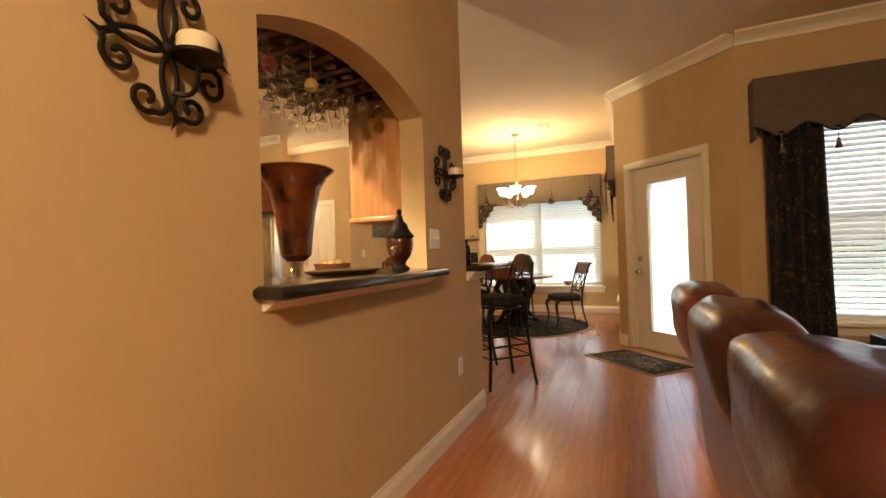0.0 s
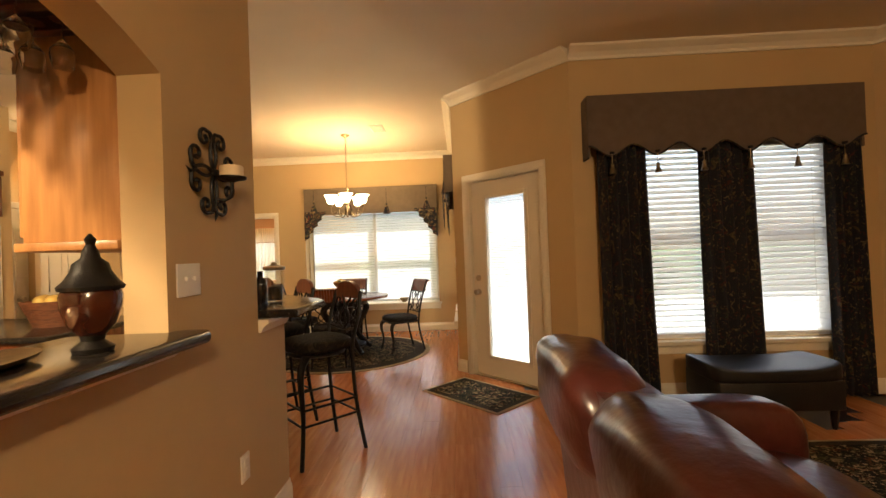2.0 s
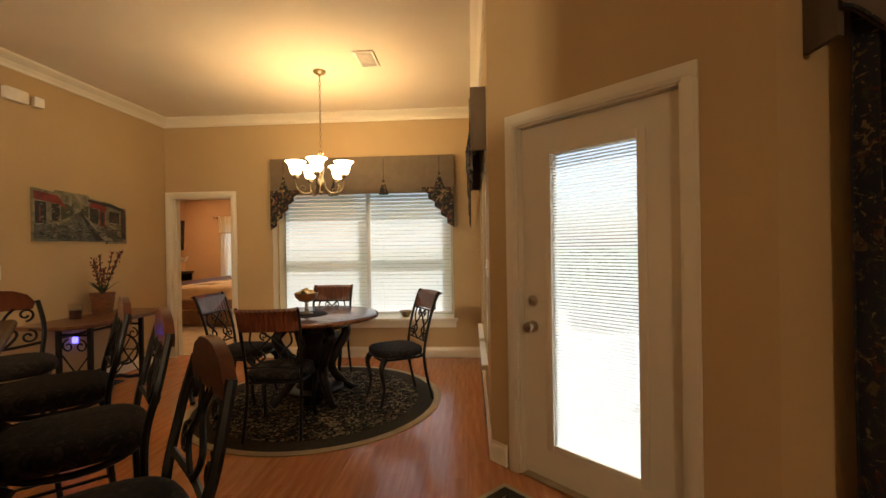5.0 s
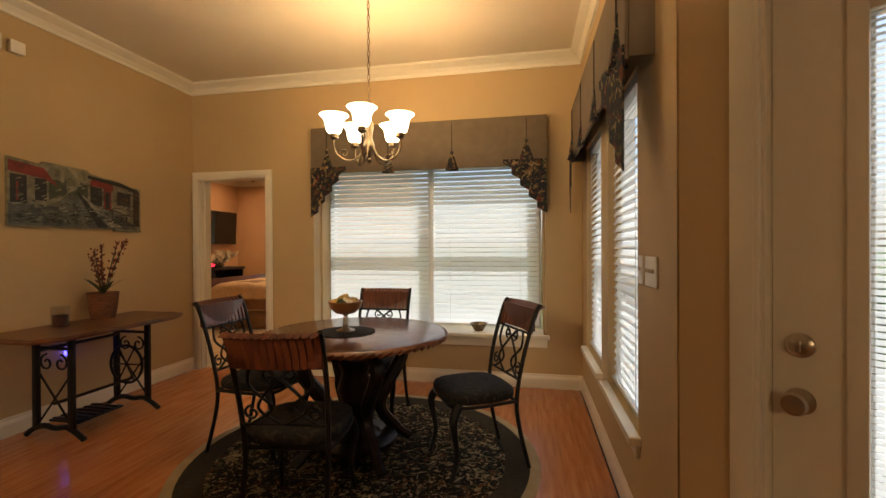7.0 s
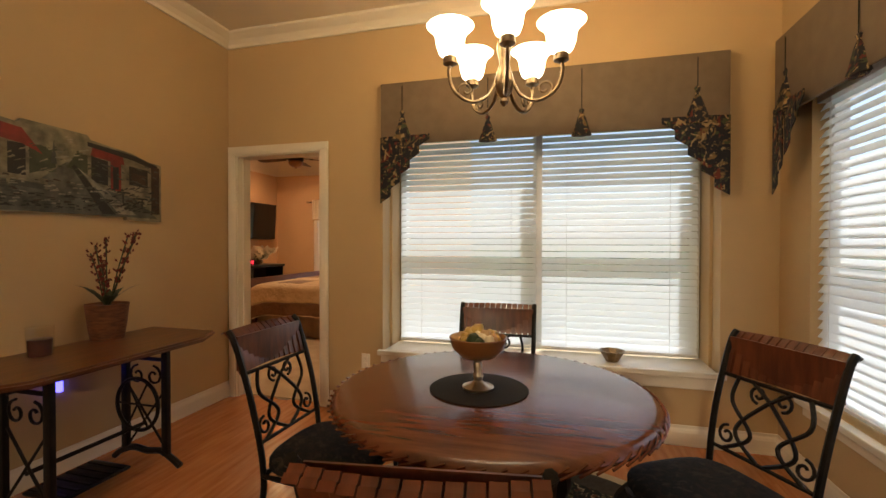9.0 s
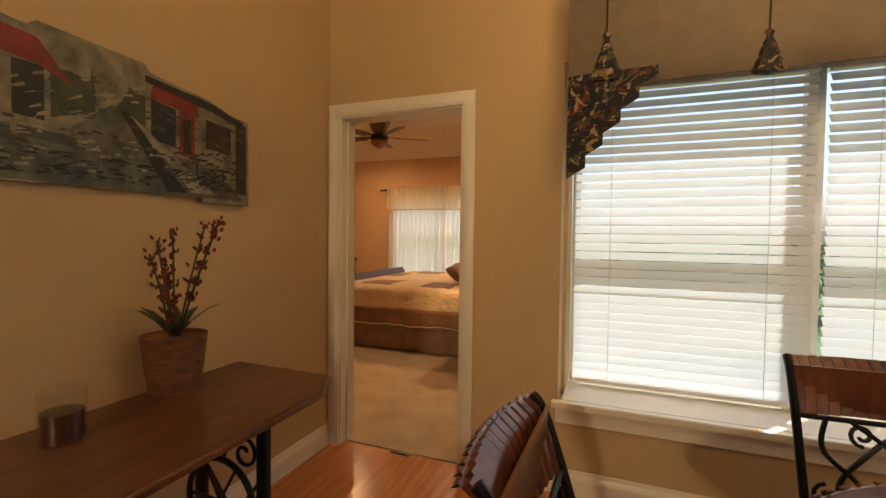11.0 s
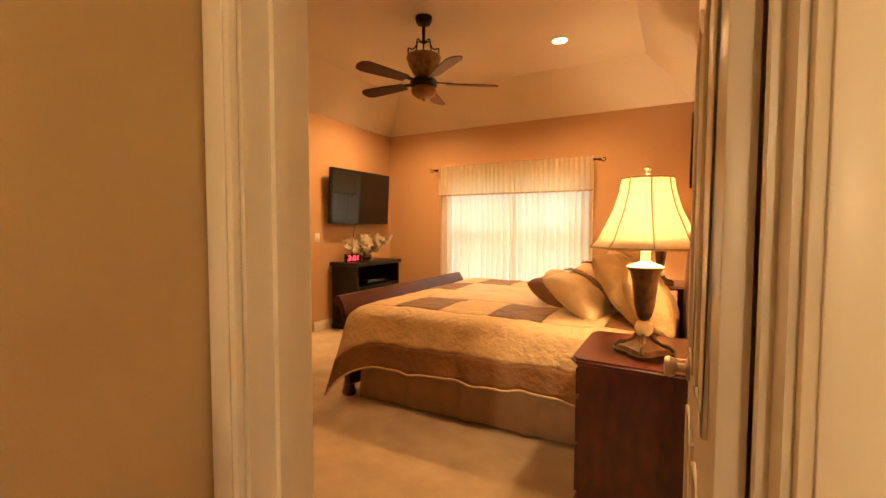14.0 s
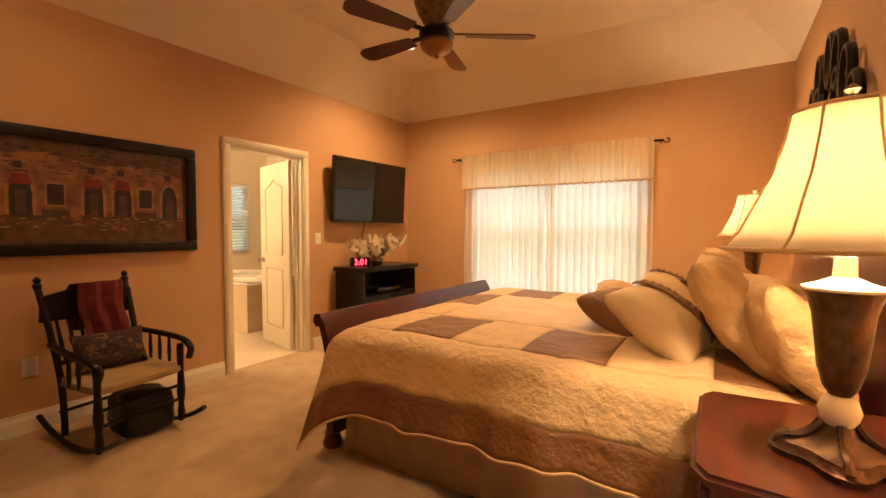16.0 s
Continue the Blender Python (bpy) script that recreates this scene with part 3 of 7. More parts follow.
def blind(name, m, w, h, label, pitch=0.048, depth=0.05, tilt=35, group="blinds"):
    """Horizontal blind; local x along, z up from its bottom rail, y away from the room."""
    th = thing(name, m, label, "window blind", group)
    bm = B()
    prism(bm, [(-w / 2, -depth / 2), (w / 2, -depth / 2), (w / 2, 0), (w / 2, depth / 2), (-w / 2, depth / 2), (-w / 2, 0)], -0.0012, 0.0012)
    first = None
    n = int((h - 0.05) / pitch)
    for i in range(n):
        mm = pose(0, 0, 0.04 + i * pitch, tilt)
        if first is None:
            first = part("slat", bm, SLAT, th, smooth=False)
            first.matrix_local = mm
        else:
            share("slat", first, th, mm)
    bm = B()
    box(bm, -w / 2, w / 2, -depth / 2, depth / 2, 0, 0.02, 0.004)
    part("bottom_rail", bm, VINYL, th)
    bm = B()
    box(bm, -w / 2, w / 2, -depth / 2 - 0.005, depth / 2, h - 0.05, h, 0.004)
    part("head_rail", bm, VINYL, th)
    for x in (-w * 0.33, w * 0.33):
        bm = B()
        tube(bm, [(x, -depth / 2, 0.01), (x, -depth / 2, h - 0.03)], 0.0015, 4)
        part("ladder_cord", bm, VINYL, th)
    return th


def window(name, m, w, h, label, lights=2, sash=0.5):
    """Window set: local x along, z up from the bottom, y outwards."""
    th = thing(name, m, label, "window")
    th["kind"] = "structure"
    f = 0.05
    bm = B()
    box(bm, 0, f, 0, 0.07, 0, h, 0.004), box(bm, w - f, w, 0, 0.07, 0, h, 0.004)
    box(bm, f, w - f, 0, 0.07, 0, f, 0.004), box(bm, f, w - f, 0, 0.07, h - f, h, 0.004)
    part("window_frame", bm, VINYL, th)
    lw = (w - 2 * f) / lights
    for k in range(lights):
        if k:
            bm = B()
            box(bm, f + k * lw - 0.035, f + k * lw + 0.035, 0.002, 0.07, f, h - f, 0.004)
            part("mullion", bm, VINYL, th)
        bm = B()
        box(bm, f + k * lw + 0.03, f + (k + 1) * lw - 0.03, 0.012, 0.05, h * sash - 0.03, h * sash + 0.03, 0.004)
        part("meeting_rail", bm, VINYL, th)
        bm = B()
        box(bm, f + k * lw, f + (k + 1) * lw, 0.038, 0.042, f, h - f)
        g = part("pane", bm, PANE, th, smooth=False)
        g.visible_shadow = False
    return th


# dining far window, in its recess
window("window_1", pose(-2.79, FY + 0.32, 0.49), 2.24, 1.7, "white double window in a deep recess")
bm = B()
box(bm, -2.96, -2.80, FY + T, FY + 0.42, 0.3, 2.3), box(bm, -0.54, -0.38, FY + T, FY + 0.42, 0.3, 2.3), box(bm, -2.80, -0.54, FY + T, FY + 0.42, 2.19, 2.3), box(bm, -2.80, -0.54, FY + T, FY + 0.42, 0.3, 0.47)
struct("window_recess", bm, PAINT, "tan reveals of the window recess")
bm = B()
box(bm, -2.80, -0.54, FY - 0.002, FY + 0.32, 0.471, 0.488, 0.003), box(bm, -2.85, -0.49, FY - 0.045, FY - 0.002, 0.448, 0.488, 0.008), box(bm, -2.83, -0.51, FY - 0.018, FY, 0.37, 0.447, 0.005)
struct("window_sill_1", bm, WHITE, "cream painted window sill")
for x0, x1 in ((-2.77, -1.68), (-1.635, -0.575)):
    blind("window_blind", pose((x0 + x1) / 2, FY + 0.28, 0.51), x1 - x0, 1.66, "white horizontal blind with slats nearly closed", tilt=57)
# dining side windows
for k, (y0, y1) in enumerate(((6.34, 7.08), (7.32, 8.04))):
    window("window_%d" % (k + 2), pose(NX + 0.075, y1, 0.47, 0, 0, -90), y1 - y0, 1.63, "white sash window", 1)
    blind("window_blind", pose(NX + 0.045, (y0 + y1) / 2, 0.50, 0, 0, -90), y1 - y0 - 0.02, 1.6, "white horizontal blind with slats nearly closed", tilt=57)
    bm = B()
    box(bm, NX - 0.05, NX + 0.05, y0 - 0.05, y1 + 0.05, 0.43, 0.468, 0.006), box(bm, NX - 0.016, NX, y0 - 0.03, y1 + 0.03, 0.37, 0.43, 0.004)
    struct("window_sill_%d" % (k + 2), bm, WHITE, "cream painted window sill")
# living window
window("window_4", pose(1.28, 4.80, 0.5), 1.74, 1.7, "white double window")
for x0, x1 in ((1.31, 2.12), (2.17, 2.99)):
    blind("window_blind", pose((x0 + x1) / 2, 4.765, 0.53), x1 - x0, 1.65, "white horizontal blind with slats half open", tilt=46 if x0 < 2 else 58)
bm = B()
box(bm, 1.22, 3.08, 4.68, 4.80, 0.46, 0.498, 0.006), box(bm, 1.25, 3.05, 4.734, 4.75, 0.38, 0.46, 0.004)
struct("window_sill_4", bm, WHITE, "cream painted window sill")
# bedroom and bathroom windows
window("window_5", pose(-6.5, BN + 0.05, 0.5), 2.05, 1.6, "white double window behind sheer curtains")
for x0, x1 in ((-6.45, -5.52), (-5.44, -4.5)):
    blind("window_blind", pose((x0 + x1) / 2, BN + 0.02, 0.52), x1 - x0, 1.55, "white horizontal blind behind sheer curtains", pitch=0.09, depth=0.035, tilt=15)
blind("window_blind", pose(-10.47, 12.735, 0.95, 0, 0, 90), 0.74, 1.08, "white horizontal blind on the bathroom window", tilt=40)
window("window_6", pose(-10.52, 12.35, 0.92, 0, 0, 90), 0.77, 1.13, "small white bathroom window", 1)


def patio_door():
    w = D1 - D0 - 0.044
    th = thing("door_patio", DIAG @ pose(D0 + 0.022, 0.045, 0.012), "cream patio door with a full glass light and inner blinds, closed", "door")
    g0, g1, z0, z1 = 0.19, w - 0.19, 0.20, 1.87
    bm = B()
    for a in ((0, g0, 0, 2.039), (g1, w, 0, 2.039), (g0, g1, 0, z0), (g0, g1, z1, 2.039)):
        box(bm, a[0], a[1], 0, 0.045, a[2], a[3])
    part("slab", bm, DOORW, th, smooth=False)
    bm = B()
    for y0, y1 in ((-0.012, 0.0), (0.045, 0.057)):
        box(bm, g0 - 0.03, g0 + 0.012, y0, y1, z0 - 0.03, z1 + 0.03, 0.003), box(bm, g1 - 0.012, g1 + 0.03, y0, y1, z0 - 0.03, z1 + 0.03, 0.003)
        box(bm, g0 + 0.012, g1 - 0.012, y0, y1, z0 - 0.03, z0 + 0.012, 0.003), box(bm, g0 + 0.012, g1 - 0.012, y0, y1, z1 - 0.012, z1 + 0.03, 0.003)
    part("glazing_bead", bm, DOORW, th)
    for y in (0.006, 0.036):
        bm = B()
        box(bm, g0, g1, y, y + 0.003, z0, z1)
        g = part("pane", bm, PANE, th, smooth=False)
        g.visible_shadow = False
    first = None
    for i in range(int((z1 - z0) / 0.0175)):
        mm = pose((g0 + g1) / 2, 0.023, z0 + 0.01 + i * 0.0175, 46)
        if first is None:
            bm = B()
            box(bm, -(g1 - g0) / 2, (g1 - g0) / 2, -0.008, 0.008, -0.0004, 0.0004)
            first = part("blind_slat", bm, SLAT, th, smooth=False)
            first.matrix_local = mm
        else:
            share("blind_slat", first, th, mm)
    prof = [(0.0, 0), (0.033, 0), (0.035, 0.006), (0.014, 0.012), (0.013, 0.03), (0.025, 0.038), (0.031, 0.05), (0.027, 0.062), (0.0, 0.066)]
    bm = B()
    lathe(bm, prof, 18, cap=False)
    _knob(th, bm, (0.065, 0, 0.87), -1, NICKEL)
    bm = B()
    lathe(bm, [(0.0, 0), (0.033, 0), (0.033, 0.01), (0.024, 0.018), (0.0, 0.02)], 18, cap=False)
    box(bm, -0.006, 0.006, -0.016, 0.016, 0.018, 0.034, 0.002)
    d = part("deadbolt", bm, NICKEL, th, "satin nickel deadbolt turn")
    d.matrix_local = pose(0.065, 0, 1.02, 90)
    for z in (0.25, 1.05, 1.8):
        bm = B()
        lathe(bm, [(0.007, -0.05), (0.007, 0.05)], 10, at=(w + 0.006, -0.008, z))
        part("hinge", bm, NICKEL, th)
    bm = B()
    box(bm, 0.01, w - 0.01, -0.05, 0.1, -0.012, -0.001)
    part("threshold", bm, NICKEL, th)


patio_door()

# ---- outside ----
bm = B()
r = 400
v = [bm.verts.new(c) for c in ((-r, -r, -0.25), (r, -r, -0.25), (r, r, -0.25), (-r, r, -0.25))]
bm.faces.new(v)
struct("ground", bm, GRASS, "green lawn")
bm = B()
prism(bm, [(-0.04, 6.0), (1.05, 4.93), (7.5, 4.93), (7.5, 12.5), (-0.04, 12.5)], -0.24, -0.03)
struct("pavement_patio", bm, CONCRETE, "pale concrete patio")


def shrub(name, at, rx, ry, h, seed, label, material):
    th = thing(name, (*at, -0.25), label, "shrub")
    rnd = random.Random(seed)
    bm = B()
    for k in range(1500):
        a, b = rnd.uniform(0, 2 * math.pi), rnd.uniform(0, 1)
        q = 0.72 + 0.33 * noise.noise(Vector((3 * math.cos(a), 3 * math.sin(a), 4 * b + seed))) + rnd.uniform(-0.15, 0.1)
        s = math.sin(math.pi * (0.15 + 0.82 * b) ) ** 0.6 * q
        p = Vector((rx * s * math.cos(a), ry * s * math.sin(a), h * b))
        u = Vector((rnd.uniform(-1, 1), rnd.uniform(-1, 1), rnd.uniform(-0.4, 1))).normalized()
        w_ = u.cross(Vector((rnd.uniform(-1, 1), rnd.uniform(-1, 1), 0.3))).normalized()
        l_ = rnd.uniform(0.05, 0.12)
        vs = [bm.verts.new(p + c) for c in (-u * l_, w_ * l_ * 0.4, u * l_, -w_ * l_ * 0.4)]
        bm.faces.new(vs)
    part("foliage", bm, material, th, smooth=False)
    bm = B()
    for k in range(4):
        a = k * 1.6
        tube(bm, [(0, 0, 0), (0.2 * rx * math.cos(a), 0.2 * ry * math.sin(a), h * 0.4), (0.45 * rx * math.cos(a), 0.45 * ry * math.sin(a), h * 0.75)], [0.03, 0.02, 0.01], 6)
    part("stem", bm, DARKW, th)
    return th


HEDGE = mat("garden leaf", (0.12, 0.19, 0.06), (0.08, 0.13, 0.035), 0.6, vary=0.2)
for k, (x, y, w_, h_) in enumerate(((-1.9, 15.6, 1.3, 1.5), (0.4, 16.2, 1.5, 1.7), (3.0, 15.2, 1.6, 1.5), (5.2, 14.6, 1.4, 1.3), (9.2, 10.5, 1.6, 2.2), (9.6, 7.2, 1.5, 1.4), (2.0, 10.6, 0.7, 0.9), (3.4, 10.0, 0.6, 0.8))):
    shrub("garden_shrub", (x, y), w_, w_, h_, k, "leafy green garden shrub", HEDGE)


# slabs added out of view above two windows to keep direct sun out
bm = B()
box(bm, -3.2, -0.05, FY + 0.31, 9.0, 2.75, 2.85), box(bm, 1.0, 3.4, 4.91, 5.4, 2.75, 2.85)
struct("eaves", bm, VINYL, "unseen white slabs that block sun above the windows")


def patio_chair(m):
    th = thing("patio_chair", m, "dark wire garden chair on the patio", "garden chair", "patio chairs")
    for s in (-1, 1):
        bm = B()
        tube(bm, bez([(s * 0.24, -0.26, 0), (s * 0.22, -0.22, 0.42), (s * 0.22, 0.18, 0.42), (s * 0.20, 0.30, 0.92)], 6), 0.011, 6)
        part("side_frame", bm, IRON, th)
        bm = B()
        tube(bm, [(s * 0.24, 0.30, 0), (s * 0.22, 0.16, 0.42)], 0.011, 6)
        part("leg", bm, IRON, th)
    for k in range(9):
        bm = B()
        x = -0.18 + 0.045 * k
        tube(bm, bez([(x, -0.22, 0.42), (x, 0.17, 0.41), (x * 0.9, 0.30, 0.92)], 5), 0.004, 5)
        part("wire", bm, IRON, th)
    bm = B()
    tube(bm, bez([(-0.20, 0.30, 0.92), (0, 0.31, 0.98), (0.20, 0.30, 0.92)], 6), 0.011, 6)
    part("top_rail", bm, IRON, th)
    return th


pc = patio_chair(pose(1.40, 6.78, -0.03, 0, 0, 60))
copy_thing(pc, pose(3.1, 7.6, -0.03, 0, 0, -60))

# ---- living room things ----
def scroll_sconce(m, label):
    """Wrought-iron wall sconce: a cross of lens-shaped arms with curled ends, and a candle; local x along the wall, y out of it."""
    th = thing("wall_sconce", m, label, "wall sconce", "candle sconces")
    bm = B()
    lathe(bm, [(0.0, 0.0), (0.020, 0.004), (0.018, 0.014), (0.010, 0.020), (0.0, 0.022)], 14, cap=False)
    bmesh.ops.transform(bm, matrix=pose(0, 0.018, 0, -90), verts=bm.verts)
    part("boss", bm, IRON, th)
    for k in range(4):
        r = Matrix.Rotation(radians(90 * k), 4, "Y")
        e = 0.150 if k % 2 == 0 else 0.132
        for s in (-1, 1):
            bm = B()
            tube(bm, [r @ p for p in bez([(0, 0.02, 0.008), (s * 0.016, 0.021, e * 0.30), (s * 0.019, 0.022, e * 0.55), (s * 0.012, 0.021, e * 0.8), (0, 0.02, e)], 5)], 0.0075, 6)
            part("arm_bar", bm, IRON, th)
            bm = B()
            q = [Vector((s * 0.004, 0.02, e - 0.012)), Vector((s * 0.018, 0.02, e + 0.014))]
            q += [Vector(p) for p in curl((s * 0.058, 0.02, e - 0.016), 0.037, 0.011, 122 if s > 0 else 58, -238 if s > 0 else 418, n=20)]
            tube(bm, [r @ p for p in bez(q, 2)], 0.0078, 6)
            part("scroll", bm, IRON, th)
        bm = B()
        tube(bm, [r @ Vector(p) for p in ((0, 0.02, e - 0.004), (0.017, 0.02, e + 0.022), (0, 0.02, e + 0.054), (-0.017, 0.02, e + 0.022))], 0.0072, 6, closed=True)
        part("diamond_tip", bm, IRON, th)
    bm = B()
    tube(bm, bez([(-0.008, 0.02, -0.105), (-0.03, 0.05, -0.108), (-0.036, 0.074, -0.085), (-0.036, 0.078, -0.03)], 6), 0.007)
    part("bracket", bm, IRON, th)
    bm = B()
    lathe(bm, [(0.010, -0.034), (0.026, -0.028), (0.058, -0.020), (0.060, -0.012), (0.055, -0.014), (0.006, -0.018)], 22, at=(-0.036, 0.078, 0.0))
    part("candle_cup", bm, IRON, th)
    bm = B()
    lathe(bm, [(0.046, -0.014), (0.047, 0.028), (0.043, 0.034), (0.01, 0.031)], 22, at=(-0.036, 0.078, 0))
    part("candle", bm, CANDLE, th, "ivory pillar candle")
    return th


scroll_sconce(pose(PX, 0.835, 1.70, 0, 0, -90) , "black wrought-iron scroll sconce with an ivory candle on the tan wall")
scroll_sconce(pose(PX, 2.59, 1.66, 0, 0, -90) @ Matrix.Scale(0.94, 4), "black wrought-iron scroll sconce with an ivory candle beside the arch")


def counter(name, poly, z0, z1, label, parent=None):
    bm = B()
    prism(bm, poly, z0, z1)
    es = [e for e in bm.edges if abs(e.verts[0].co.z - e.verts[1].co.z) < 1e-5]
    bmesh.ops.bevel(bm, geom=es, offset=(z1 - z0) * 0.42, segments=4, affect="EDGES", profile=0.5)
    return tagged(part(name, bm, GRANITE), label, "countertop")


counter("bar_ledge", [(-0.985, 1.09), (-0.985, 2.36), (-1.01, 2.40), (-1.105, 2.40), (-1.105, 2.325), (-1.45, 2.325), (-1.45, 1.145), (-1.105, 1.145), (-1.105, 1.09)], 1.046, 1.088, "polished dark granite ledge in the arched opening")
moulding("trim_ledge", [((PX, 2.34), (PX, 1.13))], [(-0.005, 1.045), (0.05, 1.045), (0.05, 1.034), (0.03, 1.022), (0.012, 1.008), (-0.005, 1.008)], WHITE, "cream moulding under the granite ledge")
counter("granite_countertop", [(-0.92, 2.965), (-0.92, 3.38), (-1.0, 3.50), (-2.26, 4.76), (-2.56, 4.46), (-1.40, 3.26), (-1.40, 2.965)], 1.035, 1.078, "polished dark granite breakfast bar top")
moulding("trim_bar", [((PX, 3.26), (PX, CY)), ((-2.42, 4.57), (PX, 3.26))], [(-0.005, 1.033), (0.05, 1.033), (0.05, 1.015), (0.025, 0.995), (0.012, 0.97), (-0.005, 0.97)], WHITE, "cream moulding under the bar top")


def vase():
    th = thing("glass_vase", (-1.13, 1.31, 1.089), "tall amber swirled art-glass vase on the granite ledge", "vase")
    bm = B()
    lathe(bm, [(0.055, 0), (0.058, 0.01), (0.03, 0.03), (0.022, 0.05), (0.03, 0.07)], 20)
    part("foot", bm, CLEAR, th, "clear glass foot")
    bm = B()
    lathe(bm, [(0.03, 0.07), (0.052, 0.09), (0.058, 0.15), (0.070, 0.24), (0.088, 0.32), (0.112, 0.365), (0.138, 0.388), (0.136, 0.393), (0.107, 0.37), (0.082, 0.32), (0.062, 0.24), (0.05, 0.15), (0.04, 0.10)], 32, cap=False)
    part("bowl", bm, AMBER, th)


vase()


def urn():
    th = thing("lidded_urn", (-1.13, 2.06, 1.089), "red-brown lidded urn with dark metal trim", "urn")
    bm = B()
    lathe(bm, [(0.045, 0), (0.048, 0.012), (0.026, 0.03), (0.03, 0.045)], 20)
    part("foot", bm, IRON, th)
    bm = B()
    lathe(bm, [(0.03, 0.045), (0.055, 0.075), (0.068, 0.12), (0.07, 0.15), (0.062, 0.17)], 22)
    part("body", bm, URNR, th)
    bm = B()
    lathe(bm, [(0.072, 0.165), (0.075, 0.175), (0.06, 0.19), (0.045, 0.215), (0.04, 0.235), (0.022, 0.25), (0.018, 0.27), (0.01, 0.285), (0.014, 0.30), (0.003, 0.315)], 20)
    part("lid", bm, IRON, th, "dark metal lid with finial")


urn()
bm = B()
lathe(bm, [(0.16, 0), (0.19, 0.012), (0.195, 0.02), (0.185, 0.018), (0.15, 0.008)], 24, cap=True)
bmesh.ops.scale(bm, vec=(0.7, 1.2, 1), verts=bm.verts)
tray = tagged(part("serving_tray", bm, BRONZE), "shallow bronze tray on the granite ledge", "tray")
tray.location = (-1.28, 1.80, 1.0895)


def plate(name, m, w, h, n, label, kind):
    th = thing(name, m, label, kind)
    bm = B()
    box(bm, -w / 2, w / 2, -0.007, 0, -h / 2, h / 2, 0.002)
    part("plate", bm, PLASTICW, th)
    for k in range(n):
        bm = B()
        x = (k - (n - 1) / 2) * 0.046
        if kind == "light switch":
            box(bm, x - 0.005, x + 0.005, -0.017, -0.006, -0.004, 0.012, 0.002)
        else:
            box(bm, x - 0.016, x + 0.016, -0.010, -0.006, -0.04, -0.008, 0.003), box(bm, x - 0.016, x + 0.016, -0.010, -0.006, 0.008, 0.04, 0.003)
        part("toggle" if kind == "light switch" else "socket", bm, PLASTICW, th)
    return th


plate("light_switch", pose(PX, 2.44, 1.255, 0, 0, 90), 0.13, 0.115, 2, "white double dimmer plate on the tan wall", "light switch")
plate("wall_outlet", pose(PX, 2.79, 0.42, 0, 0, 90), 0.07, 0.115, 1, "white outlet low on the tan wall", "outlet")
plate("light_switch", pose(NX, 6.265, 1.20, 0, 0, -90), 0.075, 0.12, 1, "white single switch plate beside the window", "light switch")
plate("light_switch", pose(NX, 6.11, 1.20, 0, 0, -90), 0.165, 0.12, 3, "white triple switch plate beside the window", "light switch")
plate("wall_outlet", pose(-2.96, FY, 0.387, 0, 0, 0), 0.07, 0.115, 1, "white outlet under the dining window wall", "outlet")
plate("wall_outlet", pose(BW, 9.62, 0.42, 0, 0, 90), 0.08, 0.12, 1, "white outlet behind the rocking chair", "outlet")
plate("light_switch", pose(BW, 11.98, 1.2, 0, 0, 90), 0.075, 0.12, 1, "white switch beside the bathroom door", "light switch")
plate("light_switch", pose(WX, 6.36, 1.2, 0, 0, 90), 0.075, 0.12, 1, "white switch on the dining wall", "light switch")


def sofa():
    """Leather reclining sofa with its high padded back to the walkway, facing the room."""
    th = thing("leather_sofa", (0.26, 0.545, 0), "burgundy leather sofa with a high pillowed back", "sofa")
    for k in range(3):
        y1 = 2.20 - 0.70 * k
        bm = soft(-0.10, 0.17, y1 - 0.70, y1 + 0.012, 0.64, 1.0, n=10, power=3.2, wob=0.05, seed=k * 7)
        for v in bm.verts:
            v.co.x += -0.10 * (v.co.z - 0.5) + 0.012 * math.sin(v.co.y * 26) * max(0, v.co.z - 0.9) * 4
        part("head_cushion", bm, LEATHER, th)
        bm = soft(-0.02, 0.26, y1 - 0.70, y1 + 0.01, 0.40, 0.74, n=8, power=4, wob=0.04, seed=k)
        part("back_cushion", bm, LEATHER, th)
        bm = soft(0.22, 0.95, y1 - 0.70, y1 + 0.01, 0.28, 0.52, n=8, power=4, wob=0.03, seed=k + 3)
        part("seat_cushion", bm, LEATHER, th)
    bm = B()
    prism(bm, [(0.02, 0.06), (0.22, 0.06), (0.10, 0.94), (-0.06, 0.94)], -2.19, -0.11, Matrix.Rotation(radians(90), 4, "X"))
    part("back_frame", bm, LEATHER, th)
    bm = soft(0.08, 1.0, 2.19, 2.40, 0.05, 0.66, n=8, power=5)
    part("arm", bm, LEATHER, th)
    bm = soft(0.08, 1.0, -0.12, 0.10, 0.05, 0.66, n=8, power=5)
    part("arm", bm, LEATHER, th)
    bm = B()
    box(bm, 0.1, 0.92, 0.1, 2.19, 0.03, 0.30, 0.02)
    part("base", bm, LEATHER, th)
    for x in (0.14, 0.88):
        for y in (0.0, 2.28):
            bm = B()
            lathe(bm, [(0.03, 0), (0.035, 0.05)], 12, at=(x, y, 0))
            part("foot", bm, DARKW, th)


sofa()


def scallop(x, w, n, lo, hi):
    t = (x / w * n) % 1
    return lo + (hi - lo) * math.sin(math.pi * t) ** 2


